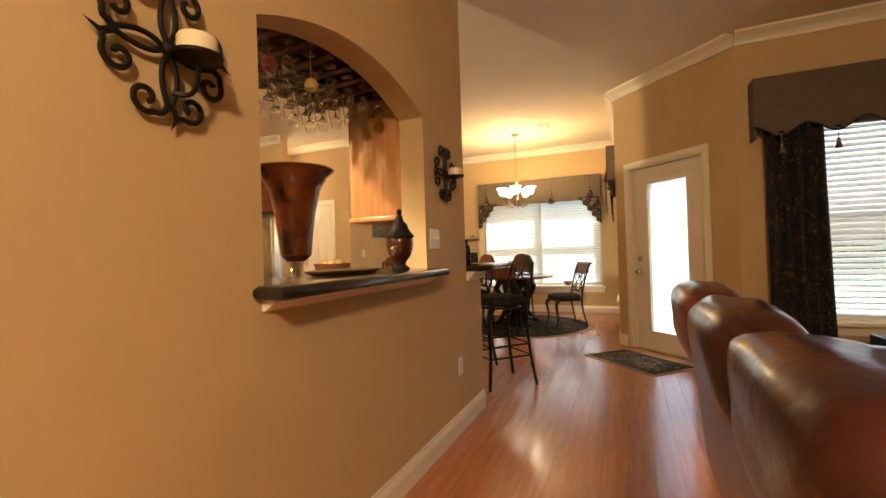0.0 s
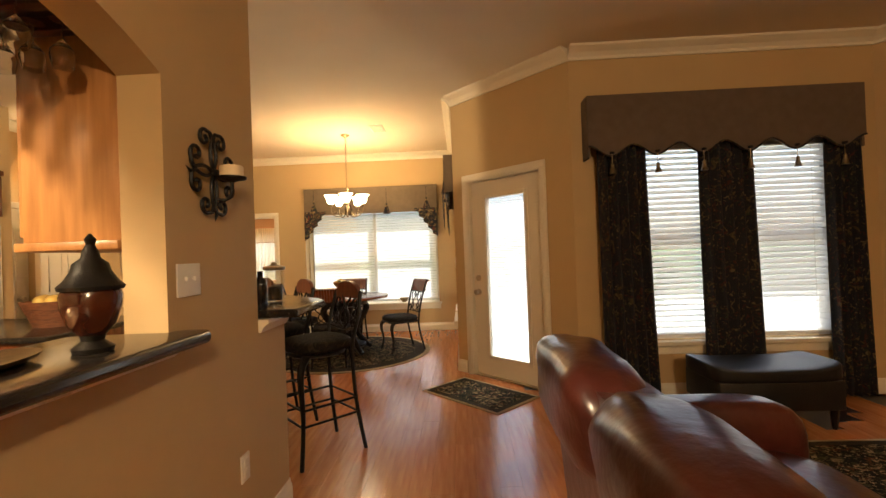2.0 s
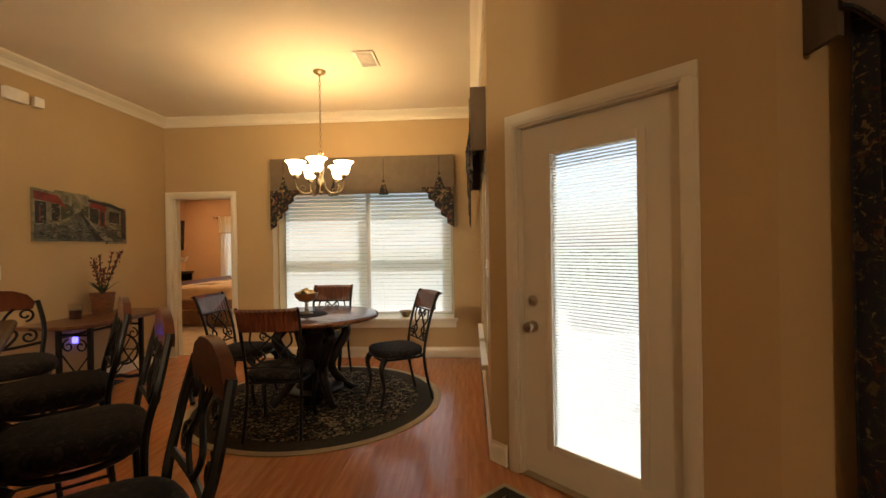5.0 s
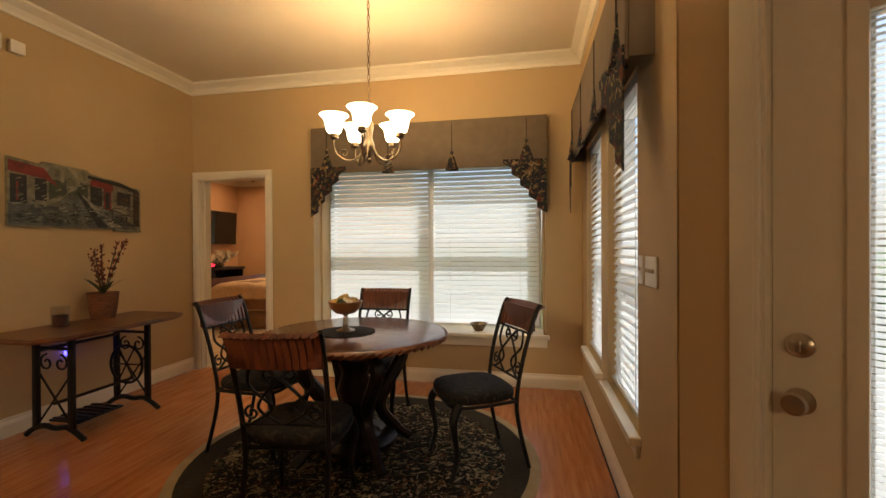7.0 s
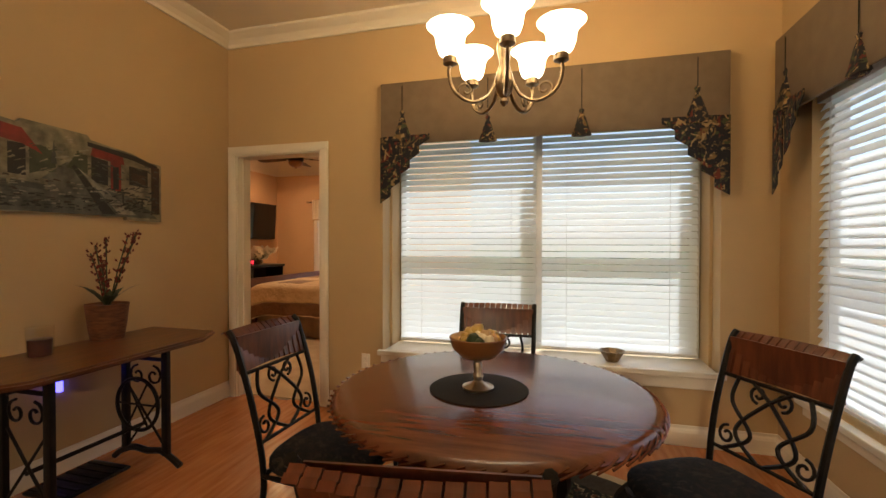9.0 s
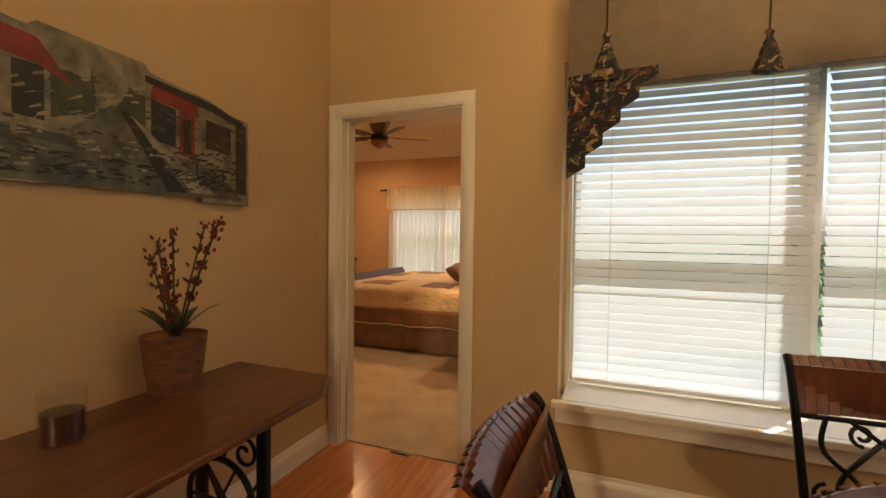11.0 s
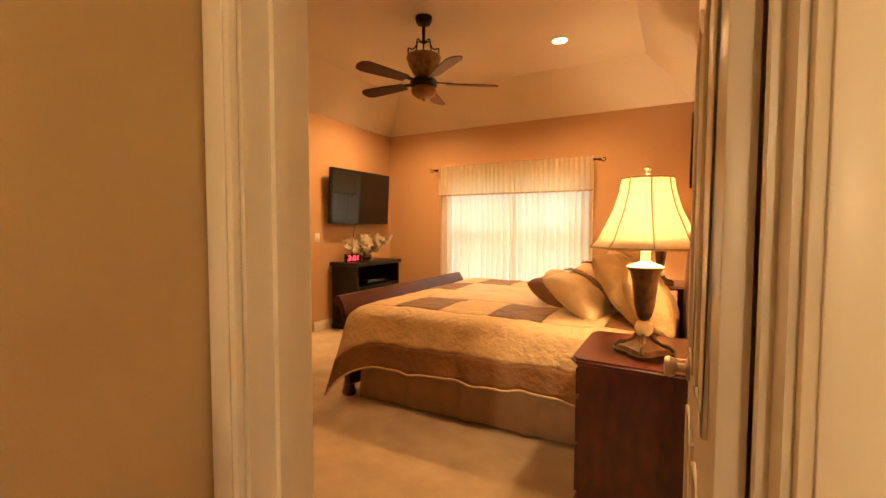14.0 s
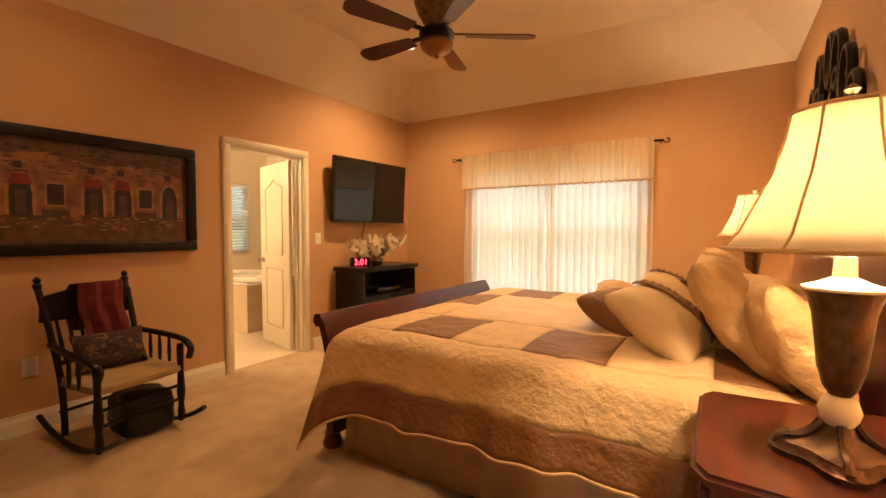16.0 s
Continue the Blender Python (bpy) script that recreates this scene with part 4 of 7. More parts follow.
def living_window_dress():
    th = thing("cornice_valance", (0, 0, 0), "grey-brown upholstered cornice with a scalloped edge", "valance")
    x0, x1, y, zt = 0.945, 3.16, 4.57, 2.57
    bm = B()
    n = 110
    top, bot = [], []
    for dy in (0.0, 0.02):
        t_, b_ = [], []
        for i in range(n + 1):
            x = x0 + (x1 - x0) * i / n
            t_.append(bm.verts.new((x, y + dy, zt)))
            b_.append(bm.verts.new((x, y + dy, scallop(x - x0 + 0.185, x1 - x0, 6.0, 2.06, 2.15))))
        top.append(t_), bot.append(b_)
    for i in range(n):
        bm.faces.new((top[0][i], top[0][i + 1], bot[0][i + 1], bot[0][i]))
        bm.faces.new((top[1][i], bot[1][i], bot[1][i + 1], top[1][i + 1]))
        bm.faces.new((bot[0][i], bot[0][i + 1], bot[1][i + 1], bot[1][i]))
        bm.faces.new((top[0][i], top[1][i], top[1][i + 1], top[0][i + 1]))
    box(bm, x0, x0 + 0.02, y + 0.021, 4.748, 2.06, zt), box(bm, x1 - 0.02, x1, y + 0.021, 4.748, 2.06, zt), box(bm, x0 + 0.021, x1 - 0.021, y + 0.021, 4.748, zt - 0.02, zt)
    part("cornice_board", bm, TAUPED, th)
    bm = B()
    tube(bm, [(x0 + (x1 - x0) * i / n, y - 0.003, scallop((x1 - x0) * i / n + 0.185, x1 - x0, 6.0, 2.06, 2.15)) for i in range(n + 1)], 0.008, 5)
    part("welt", bm, DRAPE, th, "dark piped edge")
    for k in range(6):
        x = x0 - 0.185 + (x1 - x0) * (k + 1) / 6.0
        if x > x1 - 0.02:
            continue
        bm = B()
        lathe(bm, [(0.0, -0.012), (0.018, -0.008), (0.02, 0), (0.018, 0.008), (0.0, 0.012)], 10, at=(x, y - 0.015, 2.085), cap=False)
        part("button", bm, DRAPE, th)
        bm = B()
        tube(bm, [(x, y - 0.012, 2.08), (x, y - 0.012, 1.99)], 0.003, 5)
        lathe(bm, [(0.006, 0.0), (0.014, -0.012), (0.012, -0.025), (0.02, -0.06), (0.028, -0.085), (0.003, -0.085)], 12, at=(x, y - 0.012, 1.995))
        part("tassel", bm, BRONZE, th, "bronze tassel")
    for nm, a, b in (("l", 1.03, 1.43), ("m", 1.86, 2.30), ("r", 2.88, 3.16)):
        th = thing("drape", (0, 0, 0), "dark floral floor-length drape beside the window", "curtain", "drapes")
        bm = B()
        nx, nz = 48, 16
        g = [[None] * (nz + 1) for _ in range(nx + 1)]
        for i in range(nx + 1):
            for j in range(nz + 1):
                u, q = i / nx, j / nz
                spread = 1 + 0.10 * (1 - q)
                x = (a + b) / 2 + (u - 0.5) * (b - a) * spread + 0.03 * (1 - q)
                fold = 0.024 * math.sin(u * 2 * math.pi * 5 + 0.6 * math.sin(q * 3)) + 0.008 * math.sin(u * 31 + q * 2)
                g[i][j] = bm.verts.new((x, 4.632 + fold, 0.03 + q * 2.16))
        for i in range(nx):
            for j in range(nz):
                bm.faces.new((g[i][j], g[i + 1][j], g[i + 1][j + 1], g[i][j + 1]))
        o = part("panel", bm, DRAPE, th)
        sd = o.modifiers.new("thick", "SOLIDIFY")
        sd.thickness = 0.004


living_window_dress()


def ottoman():
    th = thing("storage_ottoman", (2.03, 4.25, 0), "black leather storage bench with tapered legs under the window", "ottoman")
    bm = soft(-0.45, 0.45, -0.25, 0.25, 0.33, 0.43, n=10, power=6)
    for v in bm.verts:
        v.co.z += 0.05 * (v.co.x / 0.45) ** 4 * (v.co.z > 0.36)
    part("lid", bm, BLACKL, th)
    bm = B()
    box(bm, -0.42, 0.42, -0.235, 0.235, 0.14, 0.345, 0.012)
    part("body", bm, BLACKL, th)
    for x in (-0.37, 0.37):
        for y in (-0.19, 0.19):
            bm = B()
            lathe(bm, [(0.016, 0), (0.028, 0.14)], 8, at=(x, y, 0))
            part("leg", bm, DARKW, th)


ottoman()


def flat_rug(name, x0, x1, y0, y1, m, label):
    th = thing(name, m, label, "rug")
    bm = B()
    box(bm, x0, x1, y0, y1, 0.0, 0.008, 0.002)
    part("binding", bm, RUGB, th)
    bm = B()
    box(bm, x0 + 0.03, x1 - 0.03, y0 + 0.03, y1 - 0.03, 0.002, 0.0090)
    part("rug_border", bm, RUGD, th)
    bm = B()
    box(bm, x0 + 0.085, x1 - 0.085, y0 + 0.085, y1 - 0.085, 0.002, 0.0100)
    part("rug_field", bm, RUGM, th)


flat_rug("door_mat", -0.47, 0.47, -0.29, 0.29, Matrix.Translation((-0.02, 4.975, 0)) @ pose(0, 0, 0, 0, 0, -45), "olive and tan floral mat at the patio door")
flat_rug("area_rug", 1.05, 4.2, 0.6, 3.88, pose(0, 0, 0), "dark olive floral area rug by the sofa")


def bar_stool(m):
    th = thing("bar_stool", m, "iron bar stool with a dark padded seat and wooden crest", "bar stool", "stools at the breakfast bar")
    bm = soft(-0.22, 0.22, -0.21, 0.21, 0.685, 0.785, n=8, power=3.2)
    part("seat", bm, SEATC, th)
    bm = B()
    tube(bm, [(0.19 * math.cos(a), 0.18 * math.sin(a), 0.68) for a in [k * math.pi / 10 for k in range(20)]], 0.012, 6, closed=True)
    part("seat_ring", bm, IRON, th)
    feet = []
    for sx in (-1, 1):
        bm = B()
        p = bez([(sx * 0.15, -0.15, 0.68), (sx * 0.18, -0.20, 0.58), (sx * 0.175, -0.19, 0.3), (sx * 0.20, -0.22, 0.0)], 6)
        tube(bm, p, [0.030 - 0.016 * min(1, i / 12) for i in range(len(p))], 8)
        part("leg", bm, IRON, th)
        bm = B()
        tube(bm, bez([(sx * 0.20, 0.24, 0.0), (sx * 0.175, 0.19, 0.35), (sx * 0.17, 0.18, 0.70), (sx * 0.19, 0.22, 0.9), (sx * 0.165, 0.26, 1.07)], 6), 0.013, 7)
        part("leg", bm, IRON, th)
    for z, r in ((0.26, 0.19), (0.36, 0.185)):
        bm = B()
        tube(bm, [(-r, -r - 0.01, z), (r, -r - 0.01, z)], 0.008), tube(bm, [(-r, r + 0.01, z), (r, r + 0.01, z)], 0.008)
        tube(bm, [(-r, -r, z), (-r, r, z)], 0.008), tube(bm, [(r, -r, z), (r, r, z)], 0.008)
        part("footrest", bm, IRON, th)
    bm = B()
    tube(bm, bez([(-0.175, 0.2, 0.82), (0, 0.215, 0.80), (0.175, 0.2, 0.82)], 6), 0.009)
    for s in (-1, 1):
        tube(bm, bez([(s * 0.015, 0.21, 0.805), (s * 0.07, 0.22, 0.88), (s * 0.015, 0.235, 0.96), (s * 0.06, 0.25, 1.03)], 7), 0.008)
        tube(bm, [(x, 0.215 + (z - 0.8) * 0.15, z) for x, _, z in curl((s * 0.12, 0, 0.86), 0.042, 0.01, 90, 90 - s * 450)], 0.007)
        tube(bm, [(x, 0.215 + (z - 0.8) * 0.15, z) for x, _, z in curl((s * 0.11, 0, 0.99), 0.04, 0.012, -90, -90 + s * 430)], 0.007)
    part("back_scroll", bm, IRON, th)
    bm = B()
    out = [(-0.14, 1.02), (0.14, 1.02), (0.155, 1.06), (0.12, 1.11), (0.06, 1.135), (0, 1.14), (-0.06, 1.135), (-0.12, 1.11), (-0.155, 1.06)]
    prism(bm, out, -0.275, -0.245, Matrix.Rotation(radians(90), 4, "X"))
    part("crest", bm, CHERRYV, th, "cherry wood crest")
    return th


st = bar_stool(pose(-1.15, 3.88, 0, 0, 0, -45))
for x, y, a in ((-1.66, 4.40, -47), (-2.20, 4.86, -45), (-2.86, 5.22, 52)):
    copy_thing(st, pose(x, y, 0, 0, 0, a))


def jar():
    th = thing("glass_jar", (-1.20, 3.36, 1.079), "clear glass jar with a chrome lid on the bar", "jar")
    bm = B()
    lathe(bm, [(0.055, 0), (0.058, 0.02), (0.05, 0.06), (0.056, 0.12), (0.05, 0.175), (0.045, 0.17), (0.05, 0.12), (0.045, 0.06), (0.05, 0.02)], 20, cap=False)
    part("body", bm, CLEAR, th)
    bm = B()
    lathe(bm, [(0.056, 0.175), (0.06, 0.18), (0.06, 0.195), (0.02, 0.205), (0.012, 0.22), (0.0, 0.222)], 20)
    part("lid", bm, NICKEL, th)
    bm = B()
    lathe(bm, [(0.04, 0.006), (0.04, 0.08), (0.02, 0.09)], 14)
    part("contents", bm, DARKW, th)


jar()
bm = B()
lathe(bm, [(0.030, 0), (0.032, 0.01), (0.032, 0.11), (0.026, 0.135), (0.013, 0.15), (0.013, 0.175), (0.015, 0.18)], 18)
o = tagged(part("dark_bottle", bm, BLACKP), "dark glass bottle standing on the bar", "bottle")
o.location = (-1.145, 3.07, 1.079)

# ---- kitchen seen through the arch ----
def wall_cabinet():
    th = thing("wall_cabinet", (-1.265, 2.335, 1.40), "honey oak wall cabinet beside the arch", "cabinet")
    bm = B()
    box(bm, -0.34, 0, 0, 0.85, 0, 1.0, 0.004)
    part("body", bm, OAK, th)
    bm = B()
    box(bm, -0.36, 0.0, -0.015, 0.86, -0.03, 0.0, 0.006)
    part("light_rail", bm, OAK, th)
    for y in (0.01, 0.43):
        bm = B()
        box(bm, -0.362, -0.341, y, y + 0.41, 0.02, 0.97, 0.004)
        d = part("door", bm, OAK, th)


wall_cabinet()


def glass_rack():
    th = thing("stemware_rack", (-1.27, 1.72, 2.02), "dark wooden rack holding hanging wine glasses", "glass rack")
    bm = B()
    box(bm, -0.62, 0.0, -0.62, 0.62, 0.10, 0.13, 0.003)
    part("board", bm, REDWOOD, th)
    for k in range(9):
        bm = B()
        y = -0.56 + 0.14 * k
        box(bm, -0.60, -0.0, y - 0.02, y + 0.02, 0.05, 0.062, 0.002), box(bm, -0.60, 0, y - 0.006, y + 0.006, 0.06, 0.10)
        part("rail", bm, REDWOOD, th)
    bm = B()
    lathe(bm, [(0.032, 0.0), (0.033, -0.004), (0.004, -0.01), (0.0035, -0.075), (0.012, -0.085), (0.033, -0.115), (0.036, -0.14), (0.029, -0.18), (0.027, -0.18), (0.034, -0.14), (0.03, -0.115), (0.0, -0.09)], 14, cap=False)
    g = tagged(part("wine_glass", bm, GLASSR), "clear wine glass hanging upside down", "wine glass", "hanging wine glasses")
    first = True
    rnd = random.Random(4)
    for k in range(8):
        for j in range(6):
            m = pose(-1.27 - 0.06 - 0.095 * j, 1.72 - 0.49 + 0.14 * k, 2.072) @ Matrix.Diagonal((rnd.uniform(0.85, 1.15),) * 2 + (rnd.uniform(0.8, 1.05), 1))
            if first:
                g.matrix_world, first = m, False
            else:
                o = copy_thing(g, pose(*m.translation))
    for y, c in ((1.38, PETALR), (1.62, FRUIT)):
        bm = B()
        lathe(bm, [(0.0, -0.035), (0.025, -0.02), (0.03, 0), (0.02, 0.02), (0.0, 0.03)], 12, cap=False)
        tube(bm, [(0, 0, 0.03), (0, 0, 0.15)], 0.002, 4)
        o = tagged(part("hanging_ornament", bm, c), "small coloured glass ornament hanging from the rack", "ornament")
        o.location = (-1.30, y, 1.92)


GLASSR = glass("stemware glass", (0.97, 0.96, 0.92), 0.0, False)
glass_rack()


def fridge():
    th = thing("refrigerator", (-5.83, 5.0, 0), "stainless steel two-door refrigerator", "refrigerator")
    bm = B()
    box(bm, 0, 0.9, 0.06, 0.295, 0.02, 1.78, 0.01)
    part("body", bm, STEEL, th)
    for x0, x1, z0, z1 in ((0, 0.445, 0.62, 1.77), (0.455, 0.9, 0.62, 1.77), (0, 0.9, 0.05, 0.60)):
        bm = B()
        box(bm, x0, x1, 0, 0.055, z0, z1, 0.012)
        d = part("door", bm, STEEL, th)
        bm = B()
        if z0 > 0.3:
            x = x1 - 0.05 if x0 < 0.1 else x0 + 0.05
            tube(bm, [(x, 0, z0 + 0.1), (x, -0.05, z0 + 0.14), (x, -0.05, z1 - 0.3), (x, 0, z1 - 0.26)], 0.012, 8)
        else:
            tube(bm, [(0.1, 0, 0.52), (0.14, -0.05, 0.52), (0.76, -0.05, 0.52), (0.8, 0, 0.52)], 0.012, 8)
        part("handle", bm, STEEL, d)
    th = thing("over_fridge_cabinet", (-5.85, 5.04, 1.86), "dark cherry cabinet above the refrigerator", "cabinet")
    bm = B()
    box(bm, 0, 0.94, 0, 0.255, 0, 0.42, 0.005)
    part("body", bm, CHERRY, th)
    bm = B()
    box(bm, -0.03, 0.97, -0.04, 0.255, 0.421, 0.48, 0.012)
    part("cornice", bm, CHERRY, th)
    for x in (0.01, 0.475):
        bm = B()
        box(bm, x, x + 0.455, -0.02, -0.001, 0.01, 0.41, 0.004)
        part("door", bm, CHERRY, th)
    th = thing("oven_cabinet", (-6.86, 5.0, 0), "tall dark cherry cabinet with built-in oven", "cabinet")
    bm = B()
    box(bm, 0, 0.98, 0, 0.295, 0, 2.28, 0.005)
    part("body", bm, CHERRY, th)
    bm = B()
    box(bm, 0.12, 0.86, -0.03, -0.001, 0.75, 1.5, 0.008)
    ov = part("oven_door", bm, BLACKP, th)
    bm = B()
    tube(bm, [(0.2, -0.03, 1.36), (0.2, -0.07, 1.36), (0.78, -0.07, 1.36), (0.78, -0.03, 1.36)], 0.01, 8)
    part("handle", bm, STEEL, ov)


fridge()


def island():
    th = thing("kitchen_island", (-3.15, 3.75, 0), "cherry kitchen island with panelled sides", "kitchen island")
    bm = B()
    box(bm, -0.62, 0.62, -0.42, 0.42, 0.0, 0.885, 0.006)
    part("body", bm, CHERRY, th)
    for x in (-0.56, -0.14, 0.28):
        bm = B()
        box(bm, x, x + 0.36, -0.44, -0.421, 0.14, 0.66, 0.006)
        part("door", bm, CHERRY, th)
        bm = B()
        box(bm, x, x + 0.36, -0.44, -0.421, 0.70, 0.85, 0.006)
        d = part("drawer", bm, CHERRY, th)
        bm = B()
        tube(bm, [(x + 0.13, -0.44, 0.775), (x + 0.14, -0.465, 0.775), (x + 0.22, -0.465, 0.775), (x + 0.23, -0.44, 0.775)], 0.005)
        part("pull", bm, BRONZE, d)
    c = counter("island_top", [(-0.66, -0.46), (0.66, -0.46), (0.66, 0.46), (-0.66, 0.46)], 0.886, 0.925, "polished dark granite island top")
    c.location = (-3.15, 3.75, 0)
    th = thing("fruit_basket", (-2.86, 3.75, 0.926), "wooden basket of yellow fruit on the island", "basket")
    bm = B()
    lathe(bm, [(0.12, 0), (0.17, 0.12), (0.19, 0.17), (0.18, 0.17), (0.11, 0.01)], 16)
    part("basket", bm, TERRA, th)
    for k in range(6):
        bm = B()
        bmesh.ops.create_icosphere(bm, subdivisions=2, radius=0.045)
        o = part("fruit", bm, FRUIT, th)
        o.location = (0.08 * math.cos(k * 1.05), 0.08 * math.sin(k * 1.05), 0.165)


island()
th = thing("uplight_sconce", (-5.40, 5.60, 2.10), "frosted half-bowl wall light, lit", "wall light")
bm = B()
prism(bm, [(0, -0.14), (0.05, -0.12), (0.10, -0.07), (0.115, 0), (0.10, 0.07), (0.05, 0.12), (0, 0.14)], 0, 0.06)
part("bowl", bm, SHADEG, th)


def kitchen_lamp():
    th = thing("ceiling_lamp", (-2.7, 0.3, 3.05), "frosted glass ceiling lamp, lit", "ceiling light")
    bm = B()
    lathe(bm, [(0.09, 0), (0.09, -0.02), (0.02, -0.03), (0.02, -0.08)], 18)
    part("canopy", bm, BRONZE, th)
    bm = B()
    lathe(bm, [(0.0, -0.20), (0.09, -0.185), (0.15, -0.14), (0.17, -0.09), (0.16, -0.085), (0.14, -0.13), (0.0, -0.18)], 22, cap=False)
    part("bowl", bm, SHADEG, th)


kitchen_lamp()

# ---- dining room things ----
def dining_chair(m):
    th = thing("dining_chair", m, "dark iron dining chair with padded seat and fluted wooden crest", "chair", "chairs round the table")
    bm = soft(-0.225, 0.225, -0.235, 0.205, 0.40, 0.49, n=8, power=3.4)
    part("seat", bm, SEATC, th)
    bm = B()
    tube(bm, bez([(-0.2, 0.18, 0.405), (-0.2, -0.17, 0.405), (0, -0.21, 0.405), (0.2, -0.17, 0.405), (0.2, 0.18, 0.405)], 5), 0.011, 6, closed=True)
    part("seat_frame", bm, IRON, th)
    for s in (-1, 1):
        bm = B()
        p = bez([(s * 0.17, -0.17, 0.41), (s * 0.205, -0.215, 0.33), (s * 0.19, -0.19, 0.15), (s * 0.20, -0.225, 0.0)], 6)
        tube(bm, p, [0.032 - 0.018 * min(1, i / 12) for i in range(len(p))], 8)
        part("leg", bm, IRON, th)
        bm = B()
        tube(bm, bez([(s * 0.20, 0.26, 0.0), (s * 0.19, 0.20, 0.25), (s * 0.19, 0.185, 0.42), (s * 0.20, 0.225, 0.66), (s * 0.205, 0.30, 0.90), (s * 0.205, 0.335, 0.955)], 6), 0.0125, 7)
        part("leg", bm, IRON, th)
    ys = lambda z: 0.19 + max(0, z - 0.45) * 0.21
    bm = B()
    tube(bm, [(-0.19, ys(0.52), 0.52), (0.19, ys(0.52), 0.52)], 0.008)
    for s in (-1, 1):
        tube(bm, [(x, ys(z), z) for x, _, z in bez([(s * 0.01, 0, 0.52), (s * 0.11, 0, 0.60), (s * 0.02, 0, 0.72), (s * -0.07, 0, 0.79)], 7)], 0.0075)
        tube(bm, [(x, ys(z), z) for x, _, z in bez([(s * 0.15, 0, 0.52), (s * 0.05, 0, 0.60), (s * 0.14, 0, 0.70), (s * 0.13, 0, 0.79)], 7)], 0.0075)
        tube(bm, [(x, ys(z), z) for x, _, z in curl((s * 0.14, 0, 0.575), 0.036, 0.01, 90, 90 - s * 420)], 0.006)
        tube(bm, [(x, ys(z), z) for x, _, z in curl((s * 0.045, 0, 0.755), 0.032, 0.01, -90, -90 + s * 420)], 0.006)
    part("back_scroll", bm, IRON, th)
    bm = B()
    tube(bm, [(-0.2, ys(0.79) + 0.005, 0.79), (0.2, ys(0.79) + 0.005, 0.79)], 0.008)
    part("back_rail", bm, IRON, th)
    n = 13
    for k in range(n):
        bm = B()
        x0 = -0.205 + 0.41 * k / n
        c = abs((k + 0.5) / n - 0.5) * 2
        b_ = 0.03 * (1 - c * c)
        v = []
        for z, d in ((0.795, 0), (0.87, 0.004), (0.93, 0.02), (0.955, 0.045), (0.945, 0.06)):
            v.append((ys(z) + d + b_, z))
        out = [(y, z) for y, z in v] + [(y + 0.018, z - 0.006) for y, z in v[::-1]]
        lo = [bm.verts.new((x0 + 0.001, y, z)) for y, z in out]
        hi = [bm.verts.new((x0 + 0.41 / n - 0.0035, y, z)) for y, z in out]
        bm.faces.new(lo), bm.faces.new(hi[::-1])
        for i in range(len(out)):
            bm.faces.new((lo[i], lo[(i + 1) % len(out)], hi[(i + 1) % len(out)], hi[i]))
        part("crest_flute", bm, CHERRYV, th)
    bm = B()
    prism(bm, [(-0.2, 0.80), (0.2, 0.80), (0.2, 0.935), (-0.2, 0.935)], -0.302, -0.296, Matrix.Rotation(radians(90), 4, "X"))
    part("crest_back", bm, CHERRYV, th)
    return th


ch = dining_chair(pose(-1.765, 6.235, 0, 0, 0, 188))
for x, y, a in ((-2.42, 6.89, 88), (-1.835, 7.44, 2), (-1.0, 6.92, -60)):
    copy_thing(ch, pose(x, y, 0, 0, 0, a))


def round_table():
    th = thing("round_table", (-1.745, 6.85, 0), "round cherry dining table with a roped edge on a carved pedestal", "table")
    bm = B()
    lathe(bm, [(0.52, 0.735), (0.570, 0.745), (0.575, 0.757), (0.56, 0.772), (0.545, 0.776), (0.0, 0.776)], 64, cap=False)
    part("tabletop", bm, CHERRY, th)
    bm = B()
    n = 72
    for k in range(n):
        a, b = 2 * math.pi * k / n, 2 * math.pi * (k + 1.5) / n
        tube(bm, [(0.577 * math.cos(a), 0.577 * math.sin(a), 0.742), (0.581 * math.cos((a + b) / 2), 0.581 * math.sin((a + b) / 2), 0.757), (0.572 * math.cos(b), 0.572 * math.sin(b), 0.769)], 0.0042, 5)
    part("rope_edge", bm, CHERRY, th)
    bm = B()
    lathe(bm, [(0.30, 0.66), (0.30, 0.735)], 24)
    part("apron", bm, DARKW, th)
    bm = B()
    lathe(bm, [(0.14, 0.10), (0.16, 0.14), (0.09, 0.2), (0.07, 0.3), (0.11, 0.42), (0.08, 0.52), (0.12, 0.62), (0.2, 0.66)], 20)
    part("pedestal", bm, DARKW, th)
    for k in range(4):
        bm = B()
        r = Matrix.Rotation(radians(45 + 90 * k), 4, "Z")
        tube(bm, [r @ p for p in bez([(0.26, 0, 0.68), (0.33, 0, 0.58), (0.20, 0, 0.38), (0.18, 0, 0.25), (0.30, 0, 0.10), (0.38, 0, 0.035)], 6)], [0.045] * 14 + [0.038] * 10 + [0.032] * 7, 8)
        part("leg", bm, DARKW, th)
    bm = B()
    lathe(bm, [(0.24, 0.09), (0.26, 0.10), (0.26, 0.125), (0.14, 0.14)], 24)
    part("base_shelf", bm, DARKW, th)


round_table()
bm = B()
lathe(bm, [(0.173, 0), (0.178, 0.003), (0.173, 0.006)], 40)
o = tagged(part("placemat", bm, mat("black woven mat", (0.012, 0.011, 0.011), None, 0.9, bump=0.5, bscale=200)), "round black woven mat on the table", "placemat")
o.location = (-1.785, 6.815, 0.777)


